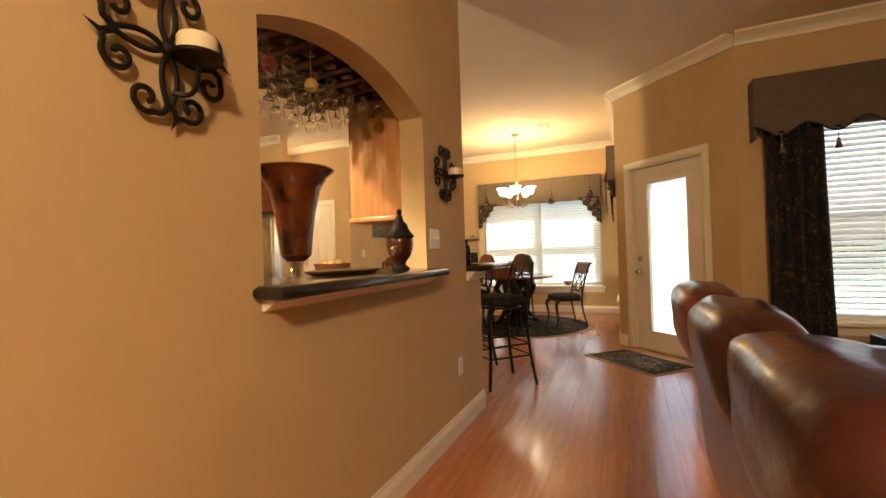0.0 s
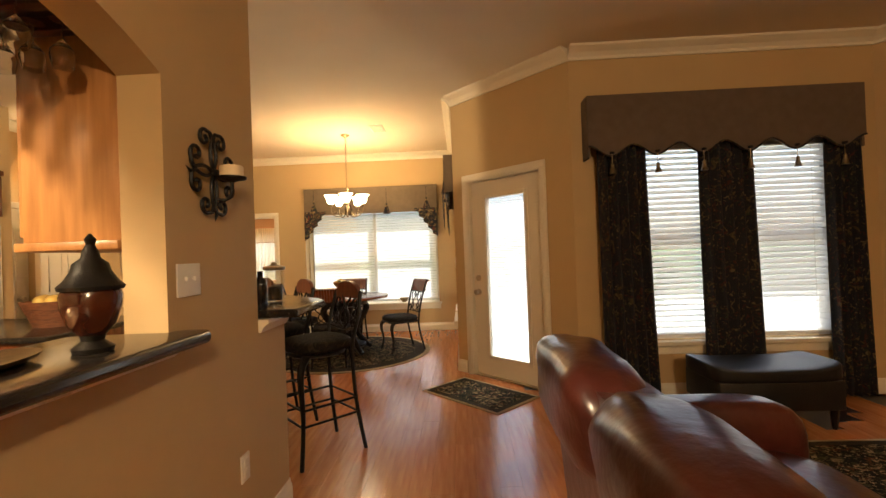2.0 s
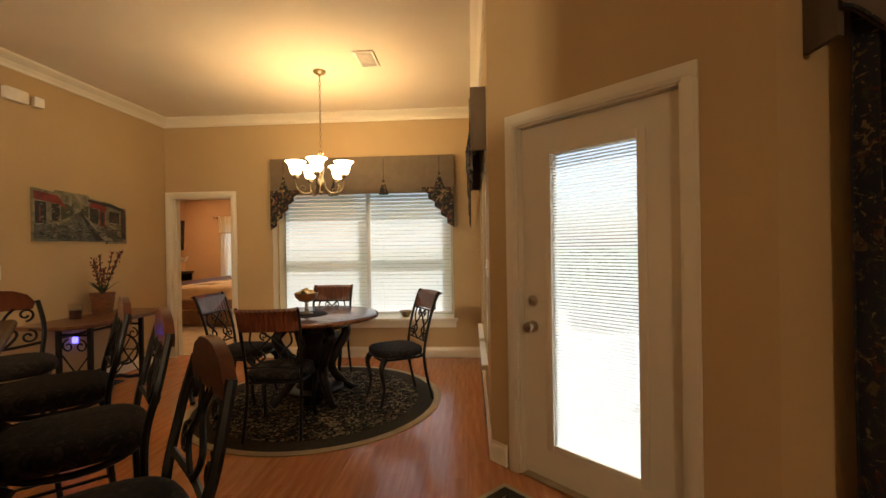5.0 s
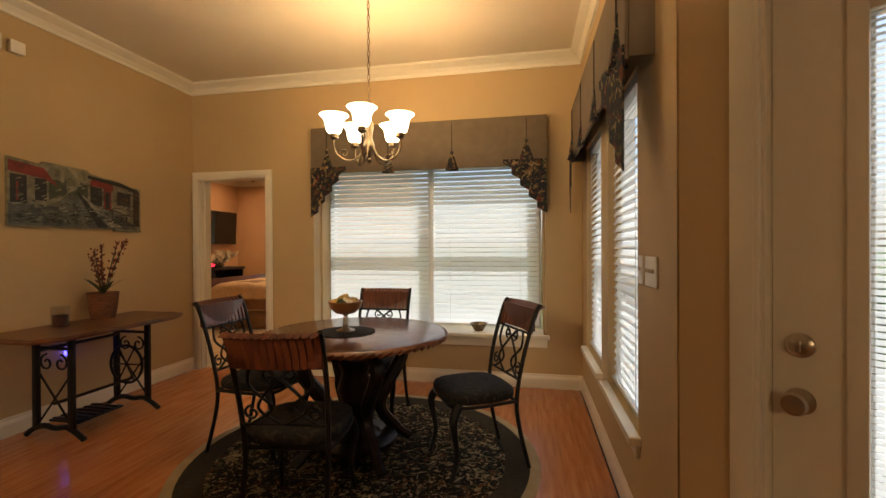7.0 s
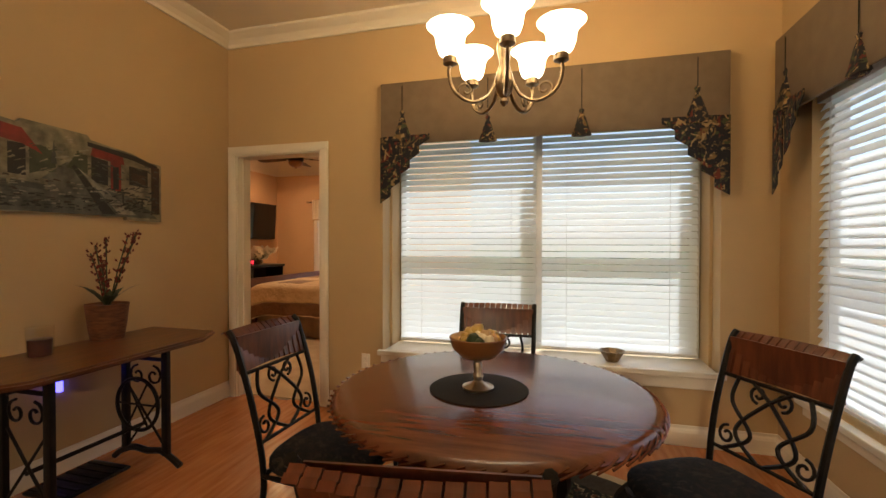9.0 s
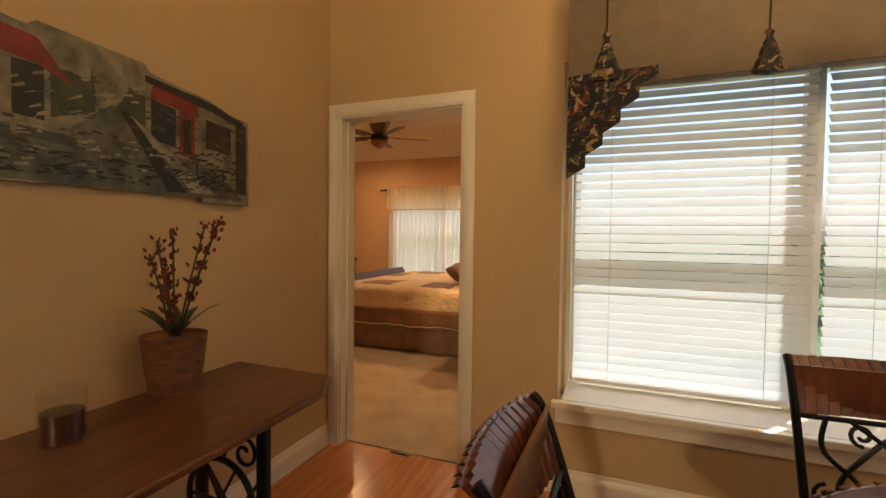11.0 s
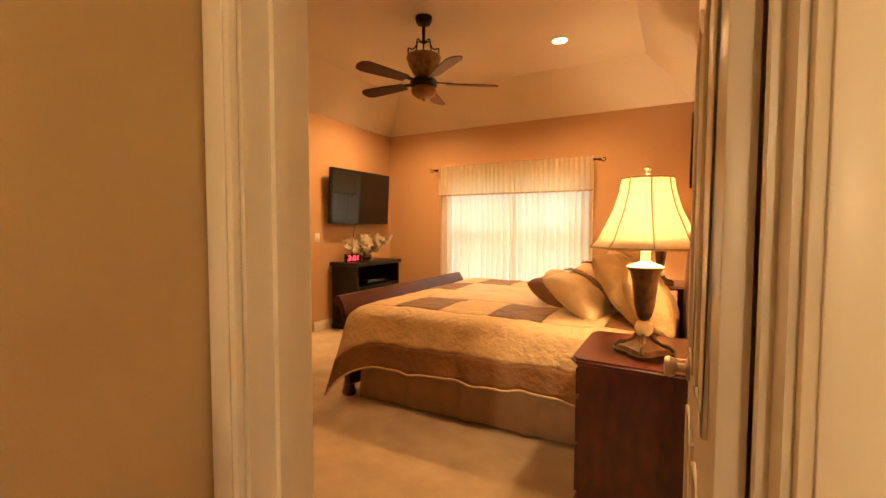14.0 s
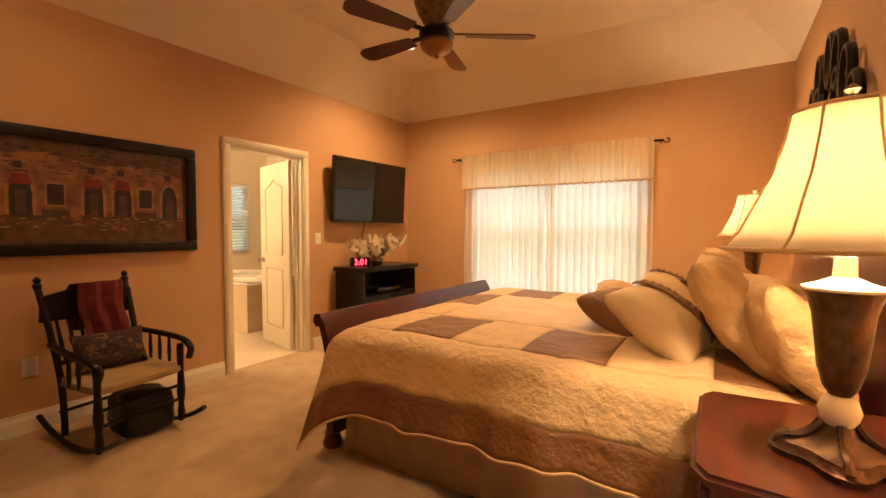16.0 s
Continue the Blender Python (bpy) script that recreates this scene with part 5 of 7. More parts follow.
def fruit_bowl():
    th = thing("pedestal_bowl", (-1.785, 6.803, 0.784), "golden pedestal bowl full of dried fruit and shells", "bowl")
    bm = B()
    lathe(bm, [(0.055, 0), (0.057, 0.008), (0.03, 0.016), (0.014, 0.03), (0.02, 0.045), (0.013, 0.06), (0.018, 0.08), (0.012, 0.095), (0.022, 0.11)], 22)
    part("stem", bm, NICKEL, th, "silver turned stem")
    bm = B()
    lathe(bm, [(0.02, 0.105), (0.06, 0.115), (0.092, 0.145), (0.105, 0.185), (0.10, 0.187), (0.085, 0.15), (0.0, 0.13)], 26, cap=False)
    part("bowl", bm, BOWLW, th)
    rnd = random.Random(2)
    for k in range(26):
        bm = B()
        bmesh.ops.create_icosphere(bm, subdivisions=2, radius=rnd.uniform(0.015, 0.027))
        for v in bm.verts:
            v.co *= 1 + 0.35 * noise.noise(v.co * 60 + Vector((k, 0, 0)))
        o = part("fruit", bm, (FRUIT, PILLOW, CANDLE, LEAF)[k % 4 if k % 7 else 0], th)
        r, a = 0.075 * math.sqrt(k / 26), k * 2.4
        o.location = (r * math.cos(a), r * math.sin(a), 0.175 + 0.03 * (1 - r / 0.075))


fruit_bowl()


def round_rug():
    th = thing("round_rug", (-1.70, 6.87, 0), "round dark olive floral rug with a tan border", "rug")
    for nm, r, z, mt in (("binding", 1.09, 0.007, RUGB), ("border", 1.03, 0.0085, RUGD), ("field", 0.885, 0.0105, RUGM)):
        bm = B()
        lathe(bm, [(r, 0), (r, z - 0.001), (r - 0.004, z)], 80)
        part(nm, bm, mt, th)


round_rug()


def chandelier():
    th = thing("chandelier", (CH[0], CH[1], 0), "bronze five-arm chandelier with lit frosted tulip shades", "chandelier")
    bm = B()
    lathe(bm, [(0.062, 3.05), (0.062, 3.04), (0.05, 3.025), (0.012, 3.015), (0.012, 3.0)], 20)
    part("canopy", bm, BRONZE, th)
    for k in range(18):
        bm = B()
        z = 2.99 - 0.04 * k
        tube(bm, [(0.009 * math.cos(a) * (k % 2), 0.009 * math.cos(a) * ((k + 1) % 2), z - 0.02 + 0.024 * math.sin(a)) for a in [i * math.pi / 5 for i in range(10)]], 0.0028, 5, closed=True)
        part("chain_link", bm, BRONZE, th)
    bm = B()
    lathe(bm, [(0.006, 2.295), (0.02, 2.280), (0.028, 2.265), (0.012, 2.250), (0.01, 2.205), (0.018, 2.175), (0.032, 2.115), (0.02, 2.045), (0.034, 2.005), (0.042, 1.965), (0.028, 1.925), (0.012, 1.905), (0.018, 1.890), (0.004, 1.870)], 18)
    part("stem", bm, BRONZE, th)
    for k in range(5):
        a = radians(-80 + 72 * k)
        r = Matrix.Rotation(a, 4, "Z")
        bm = B()
        tube(bm, [r @ p for p in bez([(0.03, 0, 1.985), (0.07, 0, 1.910), (0.14, 0, 1.880), (0.21, 0, 1.915), (0.235, 0, 1.985), (0.23, 0, 2.025)], 6)], 0.0075, 7)
        tube(bm, [r @ Vector(p) for p in curl((0.165, 0, 1.925), 0.035, 0.01, -60, 330)], 0.005, 6)
        arm = part("arm", bm, BRONZE, th)
        c = r @ Vector((0.23, 0, 0))
        bm = B()
        lathe(bm, [(0.012, 2.015), (0.03, 2.025), (0.028, 2.050), (0.02, 2.055)], 14, at=(c.x, c.y, 0))
        part("cup", bm, BRONZE, th)
        bm = B()
        lathe(bm, [(0.024, 2.050), (0.045, 2.065), (0.056, 2.095), (0.06, 2.130), (0.072, 2.155), (0.096, 2.175), (0.093, 2.177), (0.068, 2.159), (0.055, 2.130), (0.05, 2.095), (0.02, 2.055)], 22, at=(c.x, c.y, 0), cap=False)
        part("shade", bm, SHADEG, th, "lit frosted tulip shade")


chandelier()


def valance(m, w, label, jabots, bells):
    """Flat valance with floral tails and bells; local x along the window, y into the wall."""
    th = thing("window_valance", m, label, "valance", "dining valances")
    bm = B()
    box(bm, 0, w, -0.11, -0.095, 0, 0.45, 0.004), box(bm, 0, 0.015, -0.094, 0, 0.01, 0.45), box(bm, w - 0.015, w, -0.094, 0, 0.01, 0.45), box(bm, 0.016, w - 0.016, -0.094, 0, 0.435, 0.448)
    part("panel", bm, TAUPE, th)
    for x, s in jabots:
        bm = B()
        folds = 5
        for k in range(folds):
            u0, u1 = 0.075 * k, 0.075 * (k + 1) + 0.012
            xa, xb = x + s * u0, x + s * u1
            z1, z0 = 0.055, -0.43 + 0.10 * k
            y = -0.118 - 0.005 * (k % 2) - 0.004 * k
            v = [bm.verts.new(p) for p in ((xa, y, z0), (xb, y - 0.012, z0 + 0.05), (xb, y - 0.012, z1), (xa, y, z1))]
            bm.faces.new(v)
            v2 = [bm.verts.new(p) for p in ((xa, y + 0.006, z0), (xb, y - 0.006, z0 + 0.05), (xb, y - 0.006, z1), (xa, y + 0.006, z1))]
            bm.faces.new(v2[::-1])
            for i in range(4):
                bm.faces.new((v[i], v2[i], v2[(i + 1) % 4], v[(i + 1) % 4]))
        part("jabot", bm, FLORAL, th, "pleated dark floral tail")
    for x, big in bells:
        bm = B()
        k = 1.35 if big else 1.0
        lathe(bm, [(0.008, 0.16 * k), (0.022, 0.15 * k), (0.012, 0.13 * k), (0.03, 0.10 * k), (0.055 * k, 0.03), (0.075 * k, -0.015), (0.06 * k, -0.02)], 14, at=(x, -0.12, 0.03 if big else 0.0), wob=lambda a, z: 0.12 * math.sin(5 * a))
        bmesh.ops.transform(bm, matrix=Matrix.Translation((0, -0.112, 0)) @ Matrix.Diagonal((0.85, 0.4, 1, 1)) @ Matrix.Translation((0, 0.12, 0)), verts=bm.verts)
        bmesh.ops.translate(bm, vec=(x * 0.15, 0, 0), verts=bm.verts)
        part("bell", bm, FLORAL, th, "gathered floral bell")
        bm = B()
        tube(bm, [(x, -0.115, 0.15), (x, -0.115, 0.42)], 0.003, 5)
        part("cord", bm, IRON, th)
    return th


valance(pose(-2.79, FY, 2.03), 2.28, "taupe valance with dark floral tails over the dining window", [(0.0, 1), (2.28, -1)], [(0.17, True), (0.80, False), (1.42, False), (2.10, True)])
valance(pose(NX, 8.20, 2.02, 0, 0, -90), 2.14, "taupe valance with dark floral tails over the side windows", [(0.0, 1), (2.14, -1)], [(0.13, True), (0.74, False), (1.38, False), (2.0, True)])


def console():
    th = thing("sewing_table", (-3.86, 6.99, 0), "brown wooden table on a black cast-iron sewing machine base", "console table")
    bm = B()
    prism(bm, [(-0.29, -0.60), (0.19, -0.60), (0.30, -0.46), (0.30, 0.42), (0.21, 0.60), (-0.29, 0.60)], 0.71, 0.742)
    bmesh.ops.bevel(bm, geom=[e for e in bm.edges if abs(e.verts[0].co.z - e.verts[1].co.z) < 1e-5], offset=0.01, segments=3, affect="EDGES")
    part("top", bm, CONSOLEW, th)
    for s in (-1, 1):
        y = s * 0.30
        bm = B()
        for x in (-0.16, 0.14):
            box(bm, x - 0.022, x + 0.022, y - 0.014, y + 0.014, 0.06, 0.71, 0.004)
        tube(bm, bez([(-0.25, y, 0.012), (-0.2, y, 0.05), (-0.1, y, 0.085), (0, y, 0.075), (0.1, y, 0.085), (0.18, y, 0.05), (0.24, y, 0.012)], 5), 0.019, 7)
        tube(bm, [(-0.16, y, 0.62), (0.14, y, 0.62)], 0.012)
        for q in (-1, 1):
            tube(bm, curl((q * 0.06 - 0.01, y, 0.52), 0.06, 0.015, 90, 90 - q * 420), 0.007)
            tube(bm, [(q * 0.14, y, 0.10), (-q * 0.13, y, 0.44)], 0.007)
        part("side_frame", bm, IRON, th)
    bm = B()
    tube(bm, [(-0.01, -0.30, 0.24), (-0.01, 0.30, 0.24)], 0.012)
    part("stretcher", bm, IRON, th)
    bm = B()
    tube(bm, [(-0.14, -0.30, 0.60), (-0.14, 0.30, 0.60)], 0.012)
    part("stretcher", bm, IRON, th)
    bm = B()
    box(bm, -0.14, 0.12, -0.24, 0.10, 0.085, 0.10, 0.004)
    tr_ = part("treadle", bm, IRON, th)
    for k in range(6):
        bm = B()
        box(bm, -0.13, 0.11, -0.22 + 0.055 * k, -0.205 + 0.055 * k, 0.1, 0.108)
        part("treadle_rib", bm, IRON, tr_)
    bm = B()
    cx, cz, y = 0.0, 0.37, 0.24
    tube(bm, [(cx + 0.15 * math.cos(a), y, cz + 0.15 * math.sin(a)) for a in [i * math.pi / 16 for i in range(32)]], 0.011, 6, closed=True)
    fw = part("flywheel", bm, IRON, th)
    for k in range(6):
        a = k * math.pi / 3
        bm = B()
        tube(bm, [(cx, y, cz), (cx + 0.15 * math.cos(a), y, cz + 0.15 * math.sin(a))], 0.006)
        part("spoke", bm, IRON, fw)


console()


def flowers(name, m, label, pot, pot_prof, stems, h, petal, seed, lean=0.12, leaves=7, bloom=0.03):
    th = thing(name, m, label, "potted plant")
    bm = B()
    lathe(bm, pot_prof, 24)
    part("pot", bm, pot, th)
    rnd = random.Random(seed)
    top = pot_prof[-1][1] - 0.01
    for k in range(stems):
        a = 0.7 + k * 2.4
        q = lean * rnd.uniform(0.25, 1)
        tip = Vector((q * math.cos(a), q * math.sin(a), h * rnd.uniform(0.68, 1)))
        p = bez([(0.012 * math.cos(a), 0.012 * math.sin(a), top), tip * 0.5 + Vector((0, 0, top * 0.5)), tip], 8)
        bm = B()
        tube(bm, p, 0.004, 5)
        part("stem", bm, LEAF, th)
        for j in range(6):
            c = p[-1 - j * 2]
            bm = B()
            for q in range(5):
                b = q * 1.257 + rnd.uniform(-0.2, 0.2)
                d = Vector((math.cos(b), 0.4 * math.sin(b * 2), math.sin(b))) * bloom
                e = Vector((-d.z, 0.3 * bloom, d.x)) * 0.45
                o = c + Vector((rnd.uniform(-1, 1), rnd.uniform(-1, 1), rnd.uniform(-0.5, 0.5))) * bloom * 0.6
                v = [bm.verts.new(w_) for w_ in (o, o + d * 0.5 + e, o + d, o + d * 0.5 - e)]
                bm.faces.new(v)
            part("blossom", bm, petal, th, smooth=False)
    for k in range(leaves):
        a = k * 2.4
        bm = B()
        d = Vector((math.cos(a), math.sin(a), 0))
        n_ = Vector((-d.y, d.x, 0))
        l_ = rnd.uniform(0.12, 0.24)
        rows = [(0, 0.006), (0.35, 0.018), (0.7, 0.014), (1.0, 0.001)]
        prev = None
        for t, w_ in rows:
            c = d * l_ * t * 0.8 + Vector((0, 0, top + l_ * (1.1 * t - 0.5 * t * t)))
            cur = [bm.verts.new(c - n_ * w_), bm.verts.new(c + n_ * w_)]
            if prev:
                bm.faces.new((prev[0], prev[1], cur[1], cur[0]))
            prev = cur
        part("leaf", bm, LEAF, th)
    return th


flowers("orchid", (-4.07, 7.22, 0.743), "dark red artificial orchid in a woven basket pot", TERRA, [(0.082, 0), (0.095, 0.08), (0.106, 0.185), (0.109, 0.205), (0.098, 0.198)], 7, 0.66, PETALR, 5, 0.20, bloom=0.022)


def candle_glass():
    th = thing("candle_glass", (-3.98, 6.82, 0.743), "brown layered candle in a short glass", "candle")
    bm = B()
    lathe(bm, [(0.052, 0), (0.056, 0.145), (0.053, 0.145), (0.048, 0.008)], 20, cap=False)
    part("glass", bm, CLEAR, th)
    bm = B()
    lathe(bm, [(0.046, 0.004), (0.048, 0.085), (0.01, 0.087)], 18)
    part("wax", bm, REDWOOD, th)


candle_glass()
bm = B()
box(bm, -0.03, 0.03, -0.012, 0.012, -0.03, 0.03, 0.004)
o = tagged(part("plug_night_light", bm, BLUELED), "small glowing blue plug-in light on the wall", "night light")
o.location = (WX + 0.013, 7.05, 0.50)


def pm(n, a, b=None):
    return mat(n, a, b or tuple(v * 0.5 for v in a), 0.5, scale=16, bump=0.3, bscale=90)


def painting(name, m, w, h, label, frame_w, outline, shapes, colours, strokes, seed):
    """A painted scene: a canvas with flat dabs of paint on it; shapes are (colour, outline) in fractions of the width and height."""
    th = thing(name, m, label, "painting")
    bm = B()
    prism(bm, [(x * w, z * h) for x, z in outline], 0.0, 0.03, Matrix.Rotation(radians(90), 4, "X"))
    part("canvas", bm, colours["ground"], th, smooth=False)
    rnd = random.Random(seed)
    groups = {}

    def dab(pts, c, level):
        b_ = groups.setdefault(c, B())
        b_.faces.new([b_.verts.new((x * w, -0.0303 - 0.00012 * level, z * h)) for x, z in pts])
    for k, (c, pts) in enumerate(shapes):
        dab(pts, c, k)
    top = len(shapes)
    for k, (c, x0, x1, z0, z1, n, slope) in enumerate(strokes):
        for q in range(n):
            x, z, l_ = rnd.uniform(x0, x1), rnd.uniform(z0, z1), rnd.uniform(0.010, 0.045)
            t_ = rnd.uniform(0.006, 0.018)
            a = slope + rnd.uniform(-0.25, 0.25)
            p = [(x, z), (x + l_, z + l_ * a), (x + l_ * 0.85, z + l_ * a + t_), (x + 0.1 * l_, z + t_ * 1.2)]
            if max(v[0] for v in p) < 0.985 and min(v[0] for v in p) > 0.01 and max(v[1] for v in p) < 0.96 and min(v[1] for v in p) > 0.07:
                dab(p, c, top + k * 3 + q % 3)
    for c, b_ in groups.items():
        tagged(part("paint_" + c, b_, colours[c], th, smooth=False), kind="stuff")
    if frame_w:
        for x0, x1, z0, z1 in ((-frame_w, w + frame_w, -frame_w, 0), (-frame_w, w + frame_w, h, h + frame_w), (-frame_w, 0, 0, h), (w, w + frame_w, 0, h)):
            bm = B()
            box(bm, x0, x1, -0.055, 0, z0, z1, 0.012)
            part("frame_rail", bm, DARKW, th, "dark carved frame rail")
    return th


def rect(x0, x1, z0, z1, skew=0.0):
    return [(x0, z0), (x1, z0 + skew), (x1, z1 + skew), (x0, z1)]


def arched(x0, x1, z0, z1):
    c, r = (x0 + x1) / 2, (x1 - x0) / 2
    return [(x0, z0), (x1, z0)] + [(c + r * math.cos(k * math.pi / 8), z1 - 0.16 + 0.16 * math.sin(k * math.pi / 8)) for k in range(9)]


STREET = [("street", [(0, 0.04), (0.97, 0.04), (0.80, 0.30), (0.50, 0.62), (0.42, 0.62), (0.30, 0.40), (0, 0.34)]),
          ("cream", rect(0.0, 0.27, 0.36, 0.80)), ("dark", rect(0.01, 0.11, 0.36, 0.76)), ("dark", rect(0.16, 0.235, 0.40, 0.74)), ("red", rect(0.045, 0.06, 0.40, 0.66)),
          ("green", [(0.25, 0.44), (0.37, 0.54), (0.36, 0.70), (0.30, 0.76), (0.25, 0.74)]), ("red", [(0, 0.80), (0.22, 0.74), (0.31, 0.66), (0.22, 0.90), (0, 0.955)]),
          ("shade", [(0.345, 0.58), (0.375, 0.58), (0.362, 0.84)]), ("cream", rect(0.155, 0.33, 0.30, 0.42, -0.02)), ("shade", rect(0.17, 0.32, 0.30, 0.36, -0.02))]
STREET += [("green", [(0.42, 0.56), (0.55, 0.52), (0.57, 0.74), (0.47, 0.74)]), ("cream", [(0.53, 0.40), (0.97, 0.22), (0.97, 0.72), (0.53, 0.84)]),
           ("dark", rect(0.55, 0.645, 0.44, 0.74, -0.03)), ("red", rect(0.66, 0.725, 0.36, 0.74)), ("dark", rect(0.675, 0.71, 0.38, 0.66)), ("dark", rect(0.775, 0.90, 0.46, 0.70, -0.02)),
           ("brown", rect(0.79, 0.885, 0.50, 0.62, -0.02)), ("red", [(0.545, 0.74), (0.745, 0.70), (0.735, 0.82), (0.56, 0.86)]), ("dark", [(0.53, 0.85), (0.80, 0.78), (0.97, 0.70), (0.97, 0.76), (0.80, 0.85), (0.53, 0.90)]),
           ("brown", rect(0.925, 0.985, 0.10, 0.74)), ("dark", [(0.44, 0.60), (0.465, 0.60), (0.69, 0.06), (0.61, 0.06)]), ("pale", [(0.475, 0.58), (0.53, 0.50), (0.82, 0.07), (0.71, 0.07)]),
           ("dark", rect(0.70, 0.78, 0.34, 0.36)), ("dark", rect(0.73, 0.74, 0.22, 0.34)), ("dark", rect(0.82, 0.90, 0.28, 0.30)), ("dark", rect(0.855, 0.865, 0.16, 0.28))]
STEPPED = [(0, 0.03), (0.22, 0.03), (0.22, 0.085), (0.53, 0.085), (0.53, 0.04), (0.76, 0.04), (0.76, 0.0), (1, 0.0), (1, 0.78), (0.90, 0.80), (0.80, 0.87), (0.66, 0.90), (0.55, 0.93), (0.53, 0.98), (0.22, 1.0), (0.20, 0.955), (0, 1.0)]
painting("canvas_painting", pose(WX, 6.655, 1.45, 0, 0, 90), 1.045, 0.50, "unframed canvas of a street with red awnings in grey and cream", 0, STEPPED, STREET,
         {"ground": pm("painted sky", (0.27, 0.24, 0.14), (0.09, 0.085, 0.05)), "street": pm("painted street", (0.13, 0.13, 0.095), (0.035, 0.04, 0.032)), "cream": pm("painted plaster", (0.27, 0.235, 0.14), (0.08, 0.07, 0.04)),
          "red": pm("painted awning", (0.24, 0.020, 0.014), (0.11, 0.010, 0.008)), "dark": pm("painted dark", (0.016, 0.015, 0.014)), "green": pm("painted leaves", (0.055, 0.065, 0.03)), "shade": pm("painted shade", (0.065, 0.07, 0.055)),
          "pale": pm("painted pavement", (0.33, 0.30, 0.21), (0.13, 0.125, 0.09)), "brown": pm("painted brown", (0.045, 0.022, 0.013))},
         [("shade", 0.02, 0.60, 0.08, 0.36, 70, 0.1), ("pale", 0.02, 0.62, 0.10, 0.40, 50, 0.15), ("dark", 0.02, 0.95, 0.08, 0.24, 90, 0.1), ("shade", 0.60, 0.96, 0.08, 0.34, 50, 0.2), ("pale", 0.36, 0.52, 0.62, 0.90, 18, 0.4), ("green", 0.24, 0.56, 0.45, 0.75, 40, 0.6),
          ("shade", 0.55, 0.96, 0.30, 0.72, 45, -0.3), ("dark", 0.62, 0.96, 0.10, 0.42, 40, 0.8), ("cream", 0.02, 0.30, 0.36, 0.70, 22, 0.9), ("brown", 0.04, 0.95, 0.10, 0.40, 22, 0.1)], 3)
VILLAGE = [("plaza", [(0.0, 0.03), (1.0, 0.03), (1.0, 0.26), (0.55, 0.30), (0.0, 0.24)]), ("stone", [(0.24, 0.27), (0.98, 0.24), (0.98, 0.74), (0.80, 0.84), (0.58, 0.80), (0.40, 0.88), (0.24, 0.84)]),
           ("shade", [(0.0, 0.24), (0.22, 0.30), (0.22, 0.90), (0.12, 0.96), (0.0, 0.94)]), ("stone", [(0.11, 0.30), (0.20, 0.32), (0.20, 0.70), (0.11, 0.78)]), ("roof", [(0.22, 0.82), (0.42, 0.90), (0.60, 0.80), (0.82, 0.86), (1.0, 0.74), (1.0, 0.80), (0.82, 0.93), (0.60, 0.87), (0.42, 0.97), (0.22, 0.90)])]
for k, x in enumerate((0.275, 0.40, 0.535, 0.655, 0.765, 0.875)):
    if k in (1, 4):
        VILLAGE += [("glint", rect(x - 0.008, x + 0.068, 0.36, 0.60)), ("dark", rect(x, x + 0.06, 0.38, 0.58)), ("shade", rect(x - 0.02, x + 0.08, 0.24, 0.33))]
        continue
    VILLAGE += [("glint", arched(x - 0.012, x + 0.087, 0.27, 0.665)), ("dark", arched(x, x + 0.075, 0.26, 0.64)), ("shade", rect(x + 0.02, x + 0.055, 0.28, 0.50))]
    if k in (0, 2, 3):
        VILLAGE += [("red", [(x - 0.006, 0.56), (x + 0.081, 0.56), (x + 0.062, 0.66), (x + 0.012, 0.66)])]
    VILLAGE += [("dark", rect(x + 0.015, x + 0.045, 0.71, 0.77)), ("shade", rect(x - 0.01, x + 0.09, 0.245, 0.275))]
painting("framed_painting", pose(BW, 9.15, 1.20, 0, 0, 90), 1.44, 0.67, "dark-framed painting of an old stone village square", 0.075, rect(0, 1, 0, 1), VILLAGE,
         {"ground": pm("painted dusk", (0.10, 0.045, 0.018), (0.04, 0.02, 0.010)), "plaza": pm("painted plaza", (0.14, 0.055, 0.021), (0.05, 0.019, 0.009)), "stone": pm("painted stone", (0.24, 0.105, 0.038), (0.09, 0.036, 0.014)),
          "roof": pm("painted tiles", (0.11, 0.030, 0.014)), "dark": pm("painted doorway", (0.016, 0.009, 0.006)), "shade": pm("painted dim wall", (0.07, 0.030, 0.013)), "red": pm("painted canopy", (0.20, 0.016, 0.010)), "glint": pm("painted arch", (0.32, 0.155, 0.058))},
         [("shade", 0.02, 0.97, 0.08, 0.26, 70, 0.05), ("glint", 0.04, 0.96, 0.10, 0.26, 40, 0.05), ("stone", 0.02, 0.22, 0.34, 0.90, 30, 0.6), ("shade", 0.24, 0.97, 0.66, 0.86, 50, 0.2), ("dark", 0.02, 0.97, 0.84, 0.95, 40, 0.3), ("red", 0.10, 0.90, 0.20, 0.30, 14, 0.4)], 8)


def boxy(name, m, dims, material, label, cat, bev=0.008):
    bm = B()
    box(bm, *dims, bev)
    o = tagged(part(name, bm, material), label, cat)
    o.matrix_world = m
    return o


